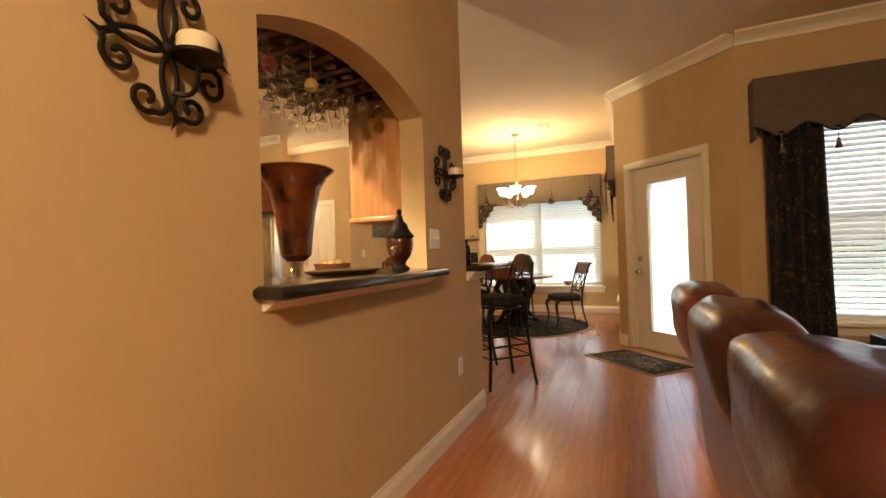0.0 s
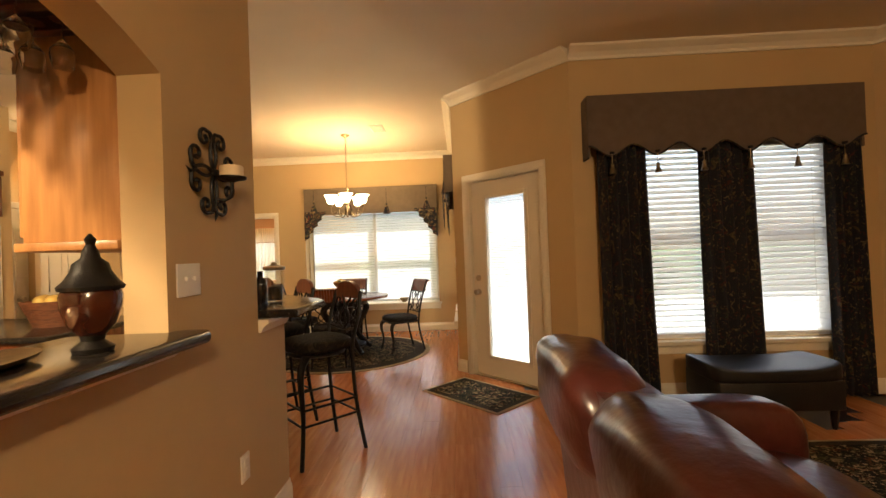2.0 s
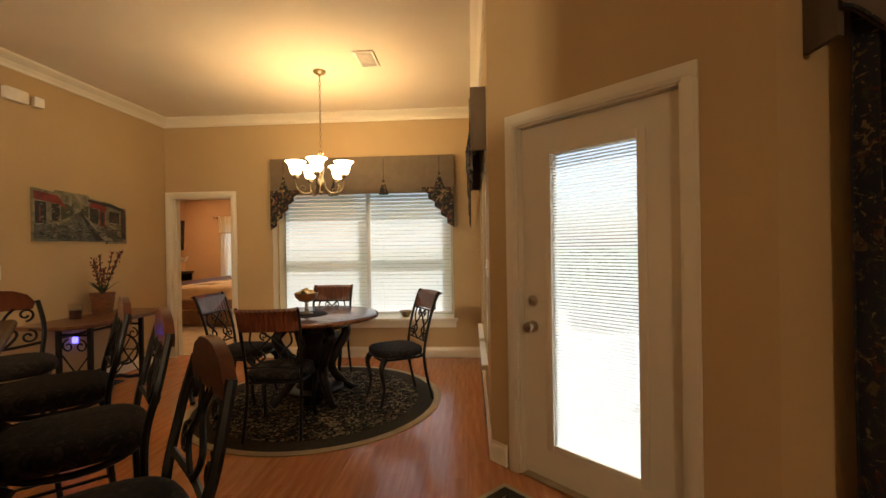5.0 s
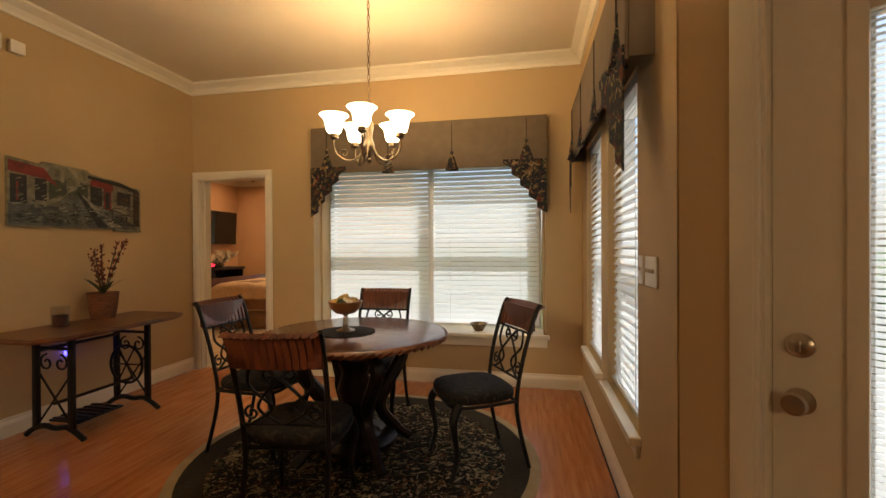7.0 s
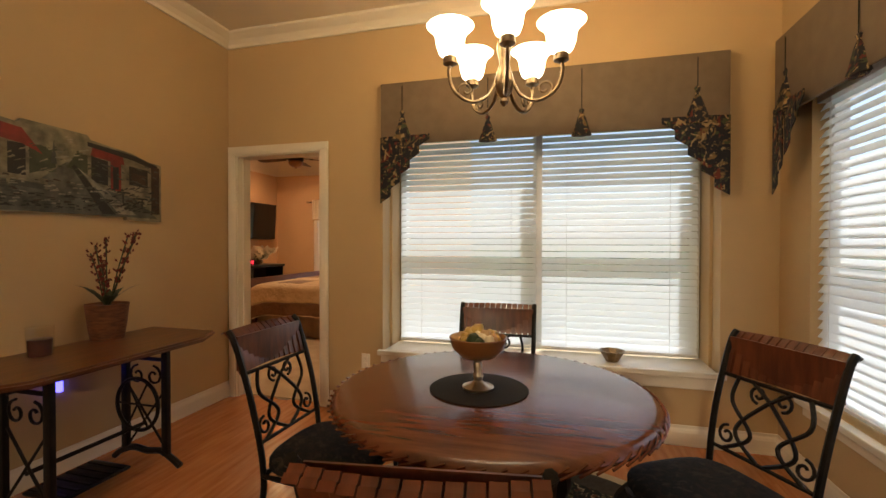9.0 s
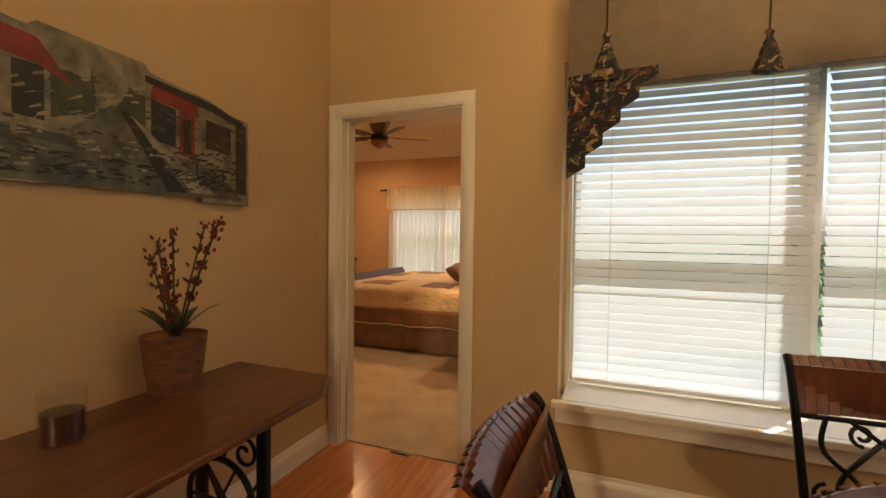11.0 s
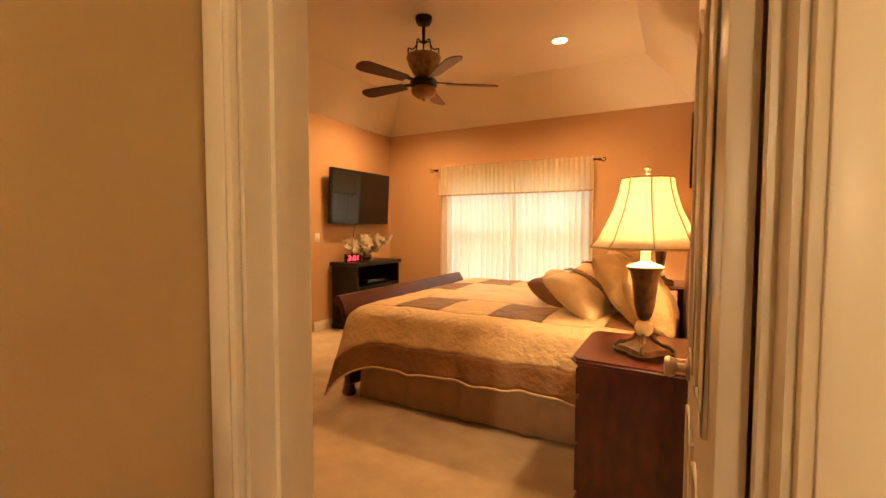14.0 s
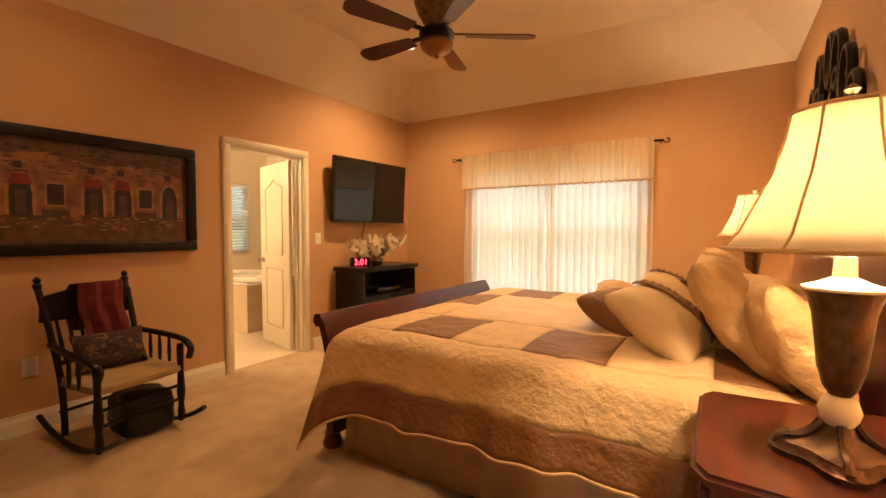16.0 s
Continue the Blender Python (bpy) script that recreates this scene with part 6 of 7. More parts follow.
boxy("door_chime", pose(WX, 6.52, 2.72, 0, 0, 90), (-0.10, 0.10, -0.05, -0.001, -0.055, 0.055), PLASTICW, "white door chime box high on the wall", "door chime", 0.012)
boxy("alarm_sensor", pose(WX, 6.72, 2.72, 0, 0, 90), (-0.045, 0.045, -0.045, -0.001, -0.045, 0.045), PLASTICW, "white square alarm box high on the wall", "alarm")
th = thing("ceiling_vent", (-1.22, 6.85, H), "white ceiling air vent with slats", "air vent")
bm = B()
box(bm, -0.09, 0.09, -0.16, -0.14, -0.014, 0), box(bm, -0.09, 0.09, 0.14, 0.16, -0.014, 0), box(bm, -0.09, -0.07, -0.139, 0.139, -0.014, 0), box(bm, 0.07, 0.09, -0.139, 0.139, -0.014, 0)
part("frame", bm, PLASTICW, th)
for k in range(9):
    bm = B()
    box(bm, -0.069, 0.069, -0.125 + 0.03 * k, -0.11 + 0.03 * k, -0.012, -0.003)
    part("slat", bm, PLASTICW, th)
bm = B()
lathe(bm, [(0.04, 0), (0.07, 0.05), (0.085, 0.075), (0.078, 0.075), (0.03, 0.01)], 18, wob=lambda a, z: 0.06 * math.sin(8 * a))
o = tagged(part("sill_bowl", bm, BRONZE), "small openwork bowl on the window sill", "bowl")
o.location = (-1.15, FY + 0.10, 0.489)

# ---- bedroom things ----
def bed():
    th = thing("sleigh_bed", (0, 0, 0), "mahogany sleigh bed with a cream and bronze patchwork quilt", "bed")
    y0, y1, xf, xh = 10.56, 12.60, -5.78, -3.36
    # scrolled footboard and headboard
    def board(x, h, s, nm):
        bm = B()
        prof = [(0.0, 0.08), (0.05, 0.08), (0.055, h * 0.5), (0.035, h * 0.75), (-0.01, h * 0.92), (-0.05, h * 0.99), (-0.095, h * 0.985), (-0.11, h * 0.93), (-0.085, h * 0.89), (-0.06, h * 0.90), (-0.045, h * 0.86), (-0.01, h * 0.7), (0.0, h * 0.4)]
        lo = [bm.verts.new((x + s * a, y0 - 0.06, z)) for a, z in prof]
        hi = [bm.verts.new((x + s * a, y1 + 0.06, z)) for a, z in prof]
        bm.faces.new(lo), bm.faces.new(hi[::-1])
        for i in range(len(prof)):
            j = (i + 1) % len(prof)
            bm.faces.new((lo[i], lo[j], hi[j], hi[i]))
        b_ = part(nm, bm, REDWOOD, th)
        for y in (y0 - 0.03, y1 + 0.03):
            bm = B()
            lathe(bm, [(0.05, 0.0), (0.06, 0.03), (0.045, 0.07), (0.05, 0.09)], 14, at=(x + s * 0.02, y, 0))
            part("foot", bm, REDWOOD, th)
    board(xf, 0.80, 1, "footboard")
    board(xh - 0.02, 1.30, -0.55, "headboard")
    for y in (y0 + 0.04, y1 - 0.04):
        bm = B()
        box(bm, xf + 0.05, xh - 0.1, y - 0.02, y + 0.02, 0.2, 0.36, 0.006)
        part("side_rail", bm, REDWOOD, th)
    bm = soft(xf + 0.08, xh - 0.08, y0 + 0.02, y1 - 0.02, 0.32, 0.66, n=8, power=8)
    part("mattress", bm, SKIRT, th)
    bm = B()
    for i in range(80):
        def pt(k):
            x = xf + 0.16 + (xh - xf - 0.2) * k / 80
            pleat = 0.02 * (1 if (k % 16) in (0, 1) else 0)
            return x, y0 - 0.045 - pleat + 0.006 * math.sin(k * 0.9)
        (xa, ya), (xb, yb) = pt(i), pt(i + 1)
        v = [bm.verts.new(c) for c in ((xa, ya, 0.02), (xb, yb, 0.02), (xb, yb + 0.03, 0.40), (xa, ya + 0.03, 0.40))]
        bm.faces.new(v)
    bmesh.ops.remove_doubles(bm, verts=bm.verts[:], dist=1e-4)
    part("bed_skirt", bm, SKIRT, th).modifiers.new("thick", "SOLIDIFY").thickness = 0.006
    return y0, y1, xf, xh


BY0, BY1, BXF, BXH = bed()


def quilt():
    """Quilt of patches laid over the mattress, hanging down at both sides and the foot."""
    th = thing("patchwork_quilt", (0, 0, 0), "cream and bronze satin patchwork quilt over the bed", "quilt")
    x0, x1 = BXF + 0.05, BXH - 0.10
    w = BY1 - BY0
    drop = 0.40
    nx, ny = 96, 100
    span = w + 0.16 + 2 * drop

    def place(u, v):
        """u along the bed from the foot, v across: from the near hem over the top to the far hem."""
        x = x0 + (x1 - x0) * u + 0.10 * max(0, 0.12 - u)
        s = v * span - drop - 0.08
        puff = 0.012 * abs(math.sin(x * 7.85)) ** 0.5 * abs(math.sin(s * 6.1)) ** 0.5
        sag = 0.012 * noise.noise(Vector((x * 3, s * 3, 0))) + 0.007 * noise.noise(Vector((x * 11, s * 11, 2))) + puff
        top = 0.732 + sag - 0.05 * max(0, 1 - u / 0.08) ** 2
        if s < -0.08:
            d = -0.08 - s
            k = max(0, 1 - u / 0.17)
            f = d / drop
            out = 0.085 * f + (0.022 * math.sin(x * 11 + d * 2) + 0.012 * math.sin(x * 27 + 1)) * f + 0.05 * k * f + 0.010 * noise.noise(Vector((x * 9, d * 12, 5)))
            return (x - 0.11 * k * f, BY0 - 0.09 - out, max(0.02, top - 0.05 - d * (0.93 + 0.55 * k * k - 0.07 * u)))
        if s > w + 0.08:
            d = s - w - 0.08
            return (x, BY1 + 0.09 + 0.08 * d / drop, top - 0.05 - d)
        e = min(s + 0.08, w + 0.08 - s)
        r = min(1, e / 0.14)
        return (x, BY0 + s - 0.01 * (1 - r), top - 0.05 * (1 - r) ** 2)

    def which(i, j):
        v = (j + 0.5) / ny * span - drop - 0.08
        if v < -0.08 - drop * 0.55:
            return "border", 0
        if v > w + 0.08 + drop * 0.55:
            return "border", 1
        if v < 0.03:
            return "side_drop", 0
        if v > w - 0.03:
            return "side_drop", 1
        a, b = int((i + 0.5) / nx * 6), min(3, int((v - 0.03) / ((w - 0.06) / 4)))
        if b in (1, 2) and 0 < a:
            return "field", 0
        bronze = a in (1, 3, 5) if b in (0, 3) else b == 2
        return "bronze_patch" if bronze else "floral_patch", a * 4 + b
    bms = {}
    for i in range(nx):
        for j in range(ny):
            bm = bms.setdefault(which(i, j), B())
            bm.faces.new([bm.verts.new(place(a / nx, b / ny)) for a, b in ((i, j), (i + 1, j), (i + 1, j + 1), (i, j + 1))])
    cloth = {"border": QUILTB, "side_drop": QUILT, "field": SATIN, "bronze_patch": QUILTB, "floral_patch": QUILTF}
    words = {"bronze_patch": "bronze satin patch", "floral_patch": "cream patch with embroidered vines", "border": "bronze satin border"}
    for (k, _), bm in bms.items():
        bmesh.ops.remove_doubles(bm, verts=bm.verts[:], dist=1e-4)
        sd = part(k, bm, cloth[k], th, words[k] if k in words else "").modifiers.new("thick", "SOLIDIFY")
        sd.thickness, sd.offset = 0.012, 0.0
    bm = B()
    tube(bm, [Vector(place(i / nx, 0.0)) + Vector((0, -0.004, 0)) for i in range(nx + 1)], 0.007, 6)
    part("piping", bm, QUILT, th)


quilt()


def pillow(p, w, h, d, rz, tilt, material, label, seed):
    bm = B()
    n = 26
    for s in (-1, 1):
        g = [[bm.verts.new((0, 0, 0)) for _ in range(n + 1)] for _ in range(n + 1)]
        for i in range(n + 1):
            for j in range(n + 1):
                u, v = i / n * 2 - 1, j / n * 2 - 1
                k = max(0, (1 - u * u) * (1 - v * v)) ** 0.42
                c = 1 - 0.10 * (1 - abs(u)) * abs(v) - 0.0
                cc = 1 - 0.10 * (1 - abs(v)) * abs(u)
                wr = 0.16 * noise.noise(Vector((u * 2 + seed, v * 2, s))) + 0.10 * noise.noise(Vector((u * 7 + seed, v * 2.2 + u, s * 3))) + 0.05 * noise.noise(Vector((u * 13, v * 5 + seed, s)))
                y = s * d / 2 * k * (1 + wr)
                g[i][j].co = (u * w / 2 * cc, y, h / 2 + v * h / 2 * c)
        for i in range(n):
            for j in range(n):
                bm.faces.new((g[i][j], g[i + 1][j], g[i + 1][j + 1], g[i][j + 1]))
    bmesh.ops.remove_doubles(bm, verts=bm.verts[:], dist=1e-4)
    o = tagged(part("pillow", bm, material), label, "pillow", "pillows on the bed")
    o.data.set_sharp_from_angle(angle=radians(170))
    o.matrix_world = pose(*p, tilt, 0, rz)
    return o


for k, (x, y, w_, h_, rz, tl, mt, lb) in enumerate((
        (-3.60, 10.98, 0.74, 0.54, 90, 36, PILLOW, "gold satin pillow leaning on the headboard"), (-3.60, 12.05, 0.74, 0.54, 90, 36, PILLOW, "gold satin pillow leaning on the headboard"),
        (-3.50, 10.72, 0.52, 0.44, 96, 30, PILLOW, "gold satin pillow tucked against the headboard"),
        (-3.86, 11.02, 0.56, 0.46, 78, 56, SATIN, "cream satin pillow with a ruffled bronze stripe"), (-3.88, 11.86, 0.56, 0.46, 94, 56, SATIN, "cream satin pillow with a ruffled bronze stripe"),
        (-4.12, 11.34, 0.50, 0.38, 68, 64, QUILTB, "bronze satin throw pillow lying on the quilt"), (-4.16, 11.70, 0.50, 0.40, 100, 62, PILLOW, "gold satin throw pillow lying on the quilt"))):
    pl = pillow((x, y, 0.735), w_, h_, 0.24, rz, -tl, mt, lb, k * 3)
    if mt is SATIN:
        bm = B()
        n = 40
        rows = []
        for i in range(n + 1):
            v = i / n * 1.86 - 0.93
            y_ = -0.125 * max(0, 1 - v * v) ** 0.42 - 0.006
            rows.append([bm.verts.new((q * (0.045 + 0.006 * math.sin(i * 2.3 + q)), y_ - (0.010 + 0.006 * math.sin(i * 1.9)) * (1 - abs(q)), h_ / 2 + v * h_ / 2)) for q in (-1, -0.5, 0, 0.5, 1)])
        for p, q in zip(rows, rows[1:]):
            for i in range(4):
                bm.faces.new((p[i], p[i + 1], q[i + 1], q[i]))
        part("ruffle", bm, QUILTB, pl, "ruffled bronze satin stripe").modifiers.new("thick", "SOLIDIFY").thickness = 0.006


def nightstand(m, label):
    th = thing("nightstand", m, label, "nightstand", "nightstands")
    bm = B()
    prism(bm, [(-0.31, -0.25), (-0.28, -0.30), (0.24, -0.34), (0.24, 0.34), (-0.28, 0.30), (-0.31, 0.25)], 0.725, 0.76)
    bmesh.ops.bevel(bm, geom=[e for e in bm.edges if abs(e.verts[0].co.z - e.verts[1].co.z) < 1e-5], offset=0.011, segments=3, affect="EDGES")
    part("top", bm, REDWOOD, th)
    bm = B()
    prism(bm, [(-0.27, -0.27), (0.22, -0.29), (0.22, 0.29), (-0.27, 0.27)], 0.09, 0.725)
    part("body", bm, REDWOOD, th)
    bm = B()
    prism(bm, [(-0.29, -0.29), (0.235, -0.31), (0.235, 0.31), (-0.29, 0.29)], 0.0, 0.10)
    part("plinth", bm, REDWOOD, th)
    for z0, z1 in ((0.58, 0.70), (0.36, 0.56), (0.13, 0.34)):
        bm = B()
        box(bm, -0.292, -0.271, -0.25, 0.25, z0, z1, 0.006)
        d = part("drawer", bm, REDWOOD, th)
        bm = B()
        lathe(bm, [(0.006, 0), (0.006, 0.015), (0.014, 0.022), (0.0, 0.03)], 10)
        k = part("knob", bm, BRONZE, d)
        k.matrix_local = pose(-0.292, 0, (z0 + z1) / 2, 0, -90, 0)
    return th


ns = nightstand(pose(-3.565, 10.11, 0.004), "mahogany nightstand with three drawers beside the bed")
copy_thing(ns, pose(-3.565, 12.98, 0.004))


def table_lamp(m, label):
    th = thing("table_lamp", m, label, "table lamp", "bedside lamps")
    bm = B()
    n = 32
    rings = []
    for rad, z, dip in ((0.128, 0.0, 0.30), (0.130, 0.014, 0.30), (0.118, 0.020, 0.30), (0.112, 0.034, 0.30), (0.085, 0.040, 0.26), (0.060, 0.052, 0.15), (0.036, 0.066, 0.05), (0.026, 0.088, 0.0)):
        rings.append([bm.verts.new((rad * (1 - dip * math.sin(2 * a) ** 2) * math.cos(a), rad * (1 - dip * math.sin(2 * a) ** 2) * math.sin(a), z)) for a in [2 * math.pi * i / n for i in range(n)]])
    for p, q in zip(rings, rings[1:]):
        for i in range(n):
            bm.faces.new((p[i], p[(i + 1) % n], q[(i + 1) % n], q[i]))
    bm.faces.new(rings[0][::-1]), bm.faces.new(rings[-1])
    part("base", bm, LAMPB, th, "antique bronze base with concave sides")
    for a in range(4):
        r = Matrix.Rotation(radians(90 * a), 4, "Z")
        bm = B()
        tube(bm, [r @ p for p in bez([(0.122, 0, 0.022), (0.10, 0, 0.044), (0.07, 0, 0.050), (0.045, 0, 0.068), (0.030, 0, 0.092)], 5)], 0.010, 7)
        part("acanthus_scroll", bm, LAMPB, th)
    bm = B()
    lathe(bm, [(0.022, 0.08), (0.035, 0.10), (0.040, 0.12), (0.032, 0.145), (0.018, 0.155)], 20)
    part("ball", bm, CANDLE, th, "ivory ball")
    bm = B()
    lathe(bm, [(0.02, 0.155), (0.032, 0.175), (0.043, 0.22), (0.049, 0.28), (0.055, 0.34), (0.063, 0.375), (0.074, 0.395)], 64, wob=lambda a, z: 0.035 * abs(math.sin(7 * a + z * 24)))
    part("urn", bm, LAMPB, th, "fluted bronze urn")
    bm = B()
    lathe(bm, [(0.075, 0.395), (0.078, 0.402), (0.048, 0.412), (0.022, 0.425), (0.02, 0.47)], 22)
    part("collar", bm, CANDLE, th)
    bm = B()
    prof = [(0.238, 0.488), (0.205, 0.525), (0.175, 0.59), (0.142, 0.66), (0.118, 0.74), (0.108, 0.80)]
    lathe(bm, prof, 40, cap=False)
    part("shade", bm, LAMPSH, th, "lit cream bell shade").modifiers.new("thick", "SOLIDIFY").thickness = 0.003
    for k in range(8):
        a = k * math.pi / 4 + 0.2
        bm = B()
        tube(bm, [((r + 0.002) * math.cos(a), (r + 0.002) * math.sin(a), z) for r, z in prof], 0.003, 5)
        part("rib", bm, PILLOW, th)
    for r, z in (prof[0], prof[-1]):
        bm = B()
        tube(bm, [(r * math.cos(a), r * math.sin(a), z) for a in [i * math.pi / 20 for i in range(40)]], 0.005, 6, closed=True)
        part("trim", bm, PILLOW, th)
    bm = B()
    tube(bm, [(0, 0, 0.45), (0, 0, 0.81)], 0.004, 6)
    tube(bm, [(-0.11, 0, 0.80), (0.11, 0, 0.80)], 0.003, 5)
    lathe(bm, [(0.006, 0.81), (0.014, 0.82), (0.008, 0.832), (0.016, 0.842), (0.003, 0.855)], 12)
    part("finial", bm, BRONZE, th)
    return th


lp = table_lamp(pose(-3.59, 10.04, 0.764), "bronze urn table lamp with a lit cream bell shade")
copy_thing(lp, pose(-3.62, 12.80, 0.764))
bm = B()
tube(bm, bez([(-3.54, 10.04, 0.773), (-3.44, 9.98, 0.772), (-3.38, 10.04, 0.771), (-3.345, 10.16, 0.77), (-3.33, 10.2, 0.6)], 8), 0.004, 6)
tagged(part("lamp_cord", bm, CANDLE), "pale lamp cord over the nightstand edge", "cord")


def ceiling_fan():
    th = thing("ceiling_fan", (-5.50, 11.26, 0), "bronze ceiling fan with dark wooden blades and a glass bowl", "ceiling fan")
    bm = B()
    lathe(bm, [(0.075, 3.2), (0.075, 3.18), (0.06, 3.14), (0.015, 3.12), (0.013, 2.97)], 20)
    part("canopy", bm, IRON, th)
    bm = B()
    for k in range(6):
        r = Matrix.Rotation(radians(60 * k), 4, "Z")
        tube(bm, [r @ Vector(p) for p in bez([(0.015, 0, 2.98), (0.06, 0, 3.0), (0.075, 0, 2.94), (0.11, 0, 2.90), (0.15, 0, 2.90), (0.155, 0, 2.86)], 5)], 0.006, 6)
    part("crown_scrolls", bm, IRON, th)
    bm = B()
    lathe(bm, [(0.02, 2.88), (0.15, 2.86), (0.155, 2.84), (0.13, 2.77), (0.09, 2.70), (0.06, 2.66)], 26)
    part("upper_bowl", bm, BRONZE, th, "amber ribbed upper bowl")
    bm = B()
    lathe(bm, [(0.10, 2.66), (0.12, 2.64), (0.12, 2.60), (0.10, 2.585)], 24)
    part("motor", bm, IRON, th)
    bm = B()
    lathe(bm, [(0.10, 2.585), (0.115, 2.56), (0.10, 2.525), (0.06, 2.495), (0.015, 2.485), (0.012, 2.47)], 24)
    part("light_bowl", bm, BOWLW, th, "amber glass light bowl")
    for k in range(5):
        r = Matrix.Rotation(radians(35 + 72 * k), 4, "Z") @ Matrix.Translation((0, 0, 2.625)) @ Matrix.Rotation(radians(12), 4, "X")
        bm = B()
        prism(bm, [(0.20, -0.05), (0.45, -0.068), (0.62, -0.075), (0.67, -0.05), (0.685, 0.0), (0.67, 0.05), (0.62, 0.075), (0.45, 0.068), (0.20, 0.05)], -0.004, 0.004, r)
        b_ = part("blade", bm, REDWOOD, th)
        bm = B()
        box(bm, 0.10, 0.26, -0.02, 0.02, 0.005, 0.012, 0.002, r)
        part("bracket", bm, IRON, b_)


ceiling_fan()
for x, y in ((-4.55, 12.3), (-6.6, 12.4), (-4.4, 9.6), (-6.5, 9.6)):
    th = thing("downlight", (x, y, 3.2), "recessed ceiling downlight, lit", "downlight", "bedroom downlights")
    bm = B()
    tube(bm, [(0.075 * math.cos(a), 0.075 * math.sin(a), -0.004) for a in [i * math.pi / 16 for i in range(32)]], 0.010, 6, closed=True)
    part("trim_ring", bm, PLASTICW, th)
    bm = B()
    lathe(bm, [(0.066, -0.002), (0.066, -0.004)], 24)
    part("lens", bm, CANLT, th)


def rocking_chair():
    th = thing("rocking_chair", pose(-6.98, 9.91, 0.005, 0, 0, 98) @ Matrix.Diagonal((1, 1, 0.91, 1)), "dark wooden spindle-back rocking chair with a worn cane seat", "rocking chair")
    # local: the chair faces -y
    for s in (-1, 1):
        x = s * 0.24
        bm = B()
        pts = [(x, 0.42 - 0.86 * t, 0.02 + 0.14 * (2 * t - 0.95) ** 2) for t in [i / 14 for i in range(15)]]
        tube(bm, pts, 0.017, 8)
        part("rocker", bm, DARKW, th)
        bm = B()
        lathe(bm, [(0.016, 0.04), (0.024, 0.10), (0.016, 0.16), (0.026, 0.25), (0.018, 0.40), (0.022, 0.56), (0.018, 0.60)], 10, at=(x, -0.22, 0))
        part("leg", bm, DARKW, th)
        bm = B()
        tube(bm, bez([(x * 0.92, 0.17, 0.06), (x * 0.92, 0.19, 0.4), (x * 0.98, 0.27, 0.75), (x * 1.02, 0.37, 1.03)], 6), 0.019, 8)
        lathe(bm, [(0.02, 0.0), (0.026, 0.02), (0.014, 0.04), (0.022, 0.06), (0.004, 0.08)], 10, at=(x * 1.02, 0.37, 1.02))
        part("back_post", bm, DARKW, th)
        bm = B()
        tube(bm, bez([(x * 1.02, 0.24, 0.66), (x * 1.15, 0.0, 0.64), (x * 1.15, -0.20, 0.62), (x * 1.1, -0.29, 0.57), (x * 1.1, -0.27, 0.50)], 6), 0.021, 8)
        part("arm", bm, DARKW, th)
        for k in range(3):
            bm = B()
            lathe(bm, [(0.008, 0.42), (0.013, 0.52), (0.008, 0.63)], 8, at=(x * 1.08, -0.08 + 0.10 * k, 0))
            part("arm_spindle", bm, DARKW, th)
    for y, z in ((-0.22, 0.20), (0.18, 0.22), (-0.22, 0.30)):
        bm = B()
        tube(bm, [(-0.24, y, z), (0.24, y, z)], 0.011, 7)
        part("stretcher", bm, DARKW, th)
    bm = soft(-0.26, 0.26, -0.26, 0.20, 0.395, 0.455, n=6, power=6)
    part("seat", bm, RUGB, th, "worn cane seat")
    bm = B()
    prism(bm, [(-0.26, 0.80), (0.26, 0.80), (0.25, 0.97), (0.12, 1.0), (0, 0.975), (-0.12, 1.0), (-0.25, 0.97)], -0.335, -0.31, Matrix.Rotation(radians(90), 4, "X"))
    part("crest_rail", bm, DARKW, th)
    bm = B()
    tube(bm, [(-0.23, 0.22, 0.53), (0.23, 0.22, 0.53)], 0.016, 7)
    part("lower_rail", bm, DARKW, th)
    for k in range(7):
        x = -0.18 + 0.06 * k
        bm = B()
        tube(bm, [(x, 0.22, 0.53), (x, 0.27, 0.67), (x, 0.32, 0.82)], [0.008, 0.012, 0.008], 7)
        part("spindle", bm, DARKW, th)
    m = th.matrix_world
    bm = B()
    g = {}
    for i in range(13):
        for j in range(21):
            u, t = i / 12 - 0.5, j / 20
            a = t * 0.85
            y, z = (0.30 - 0.28 * max(0, 0.35 - a) , 0.62 + a * 1.25) if a < 0.35 else (0.345 + 0.04 * math.sin((a - 0.35) * 6.28), 1.055 - (a - 0.35) * 0.7)
            g[i, j] = bm.verts.new((0.04 + u * 0.26 + 0.01 * math.sin(j), y - 0.035 * (a < 0.35) + 0.016 * math.sin(u * 15 + j * 0.2), z))
    for i in range(12):
        for j in range(20):
            bm.faces.new((g[i, j], g[i + 1, j], g[i + 1, j + 1], g[i, j + 1]))
    o = tagged(part("red_throw", bm, THROW), "dark red plush throw over the rocking chair back", "throw")
    o.matrix_world = m
    o.modifiers.new("thick", "SOLIDIFY").thickness = 0.012
    pillow((0, 0, 0), 0.42, 0.26, 0.12, 0, 0, patterned("brown embroidered cloth", (0.035, 0.014, 0.009), [(0.14, 0.06, 0.025)], 18), "brown embroidered cushion on the rocking chair", 11)
    bpy.context.scene.collection.objects[-1].matrix_world = m @ pose(0, 0.06, 0.46, -18)


rocking_chair()
bm = soft(-7.12, -6.80, 9.86, 10.16, 0.005, 0.27, n=8, power=5, wob=0.10, seed=5)
tagged(part("cloth_bag", bm, BLACKL), "black slouching bag beside the rocking chair", "bag")


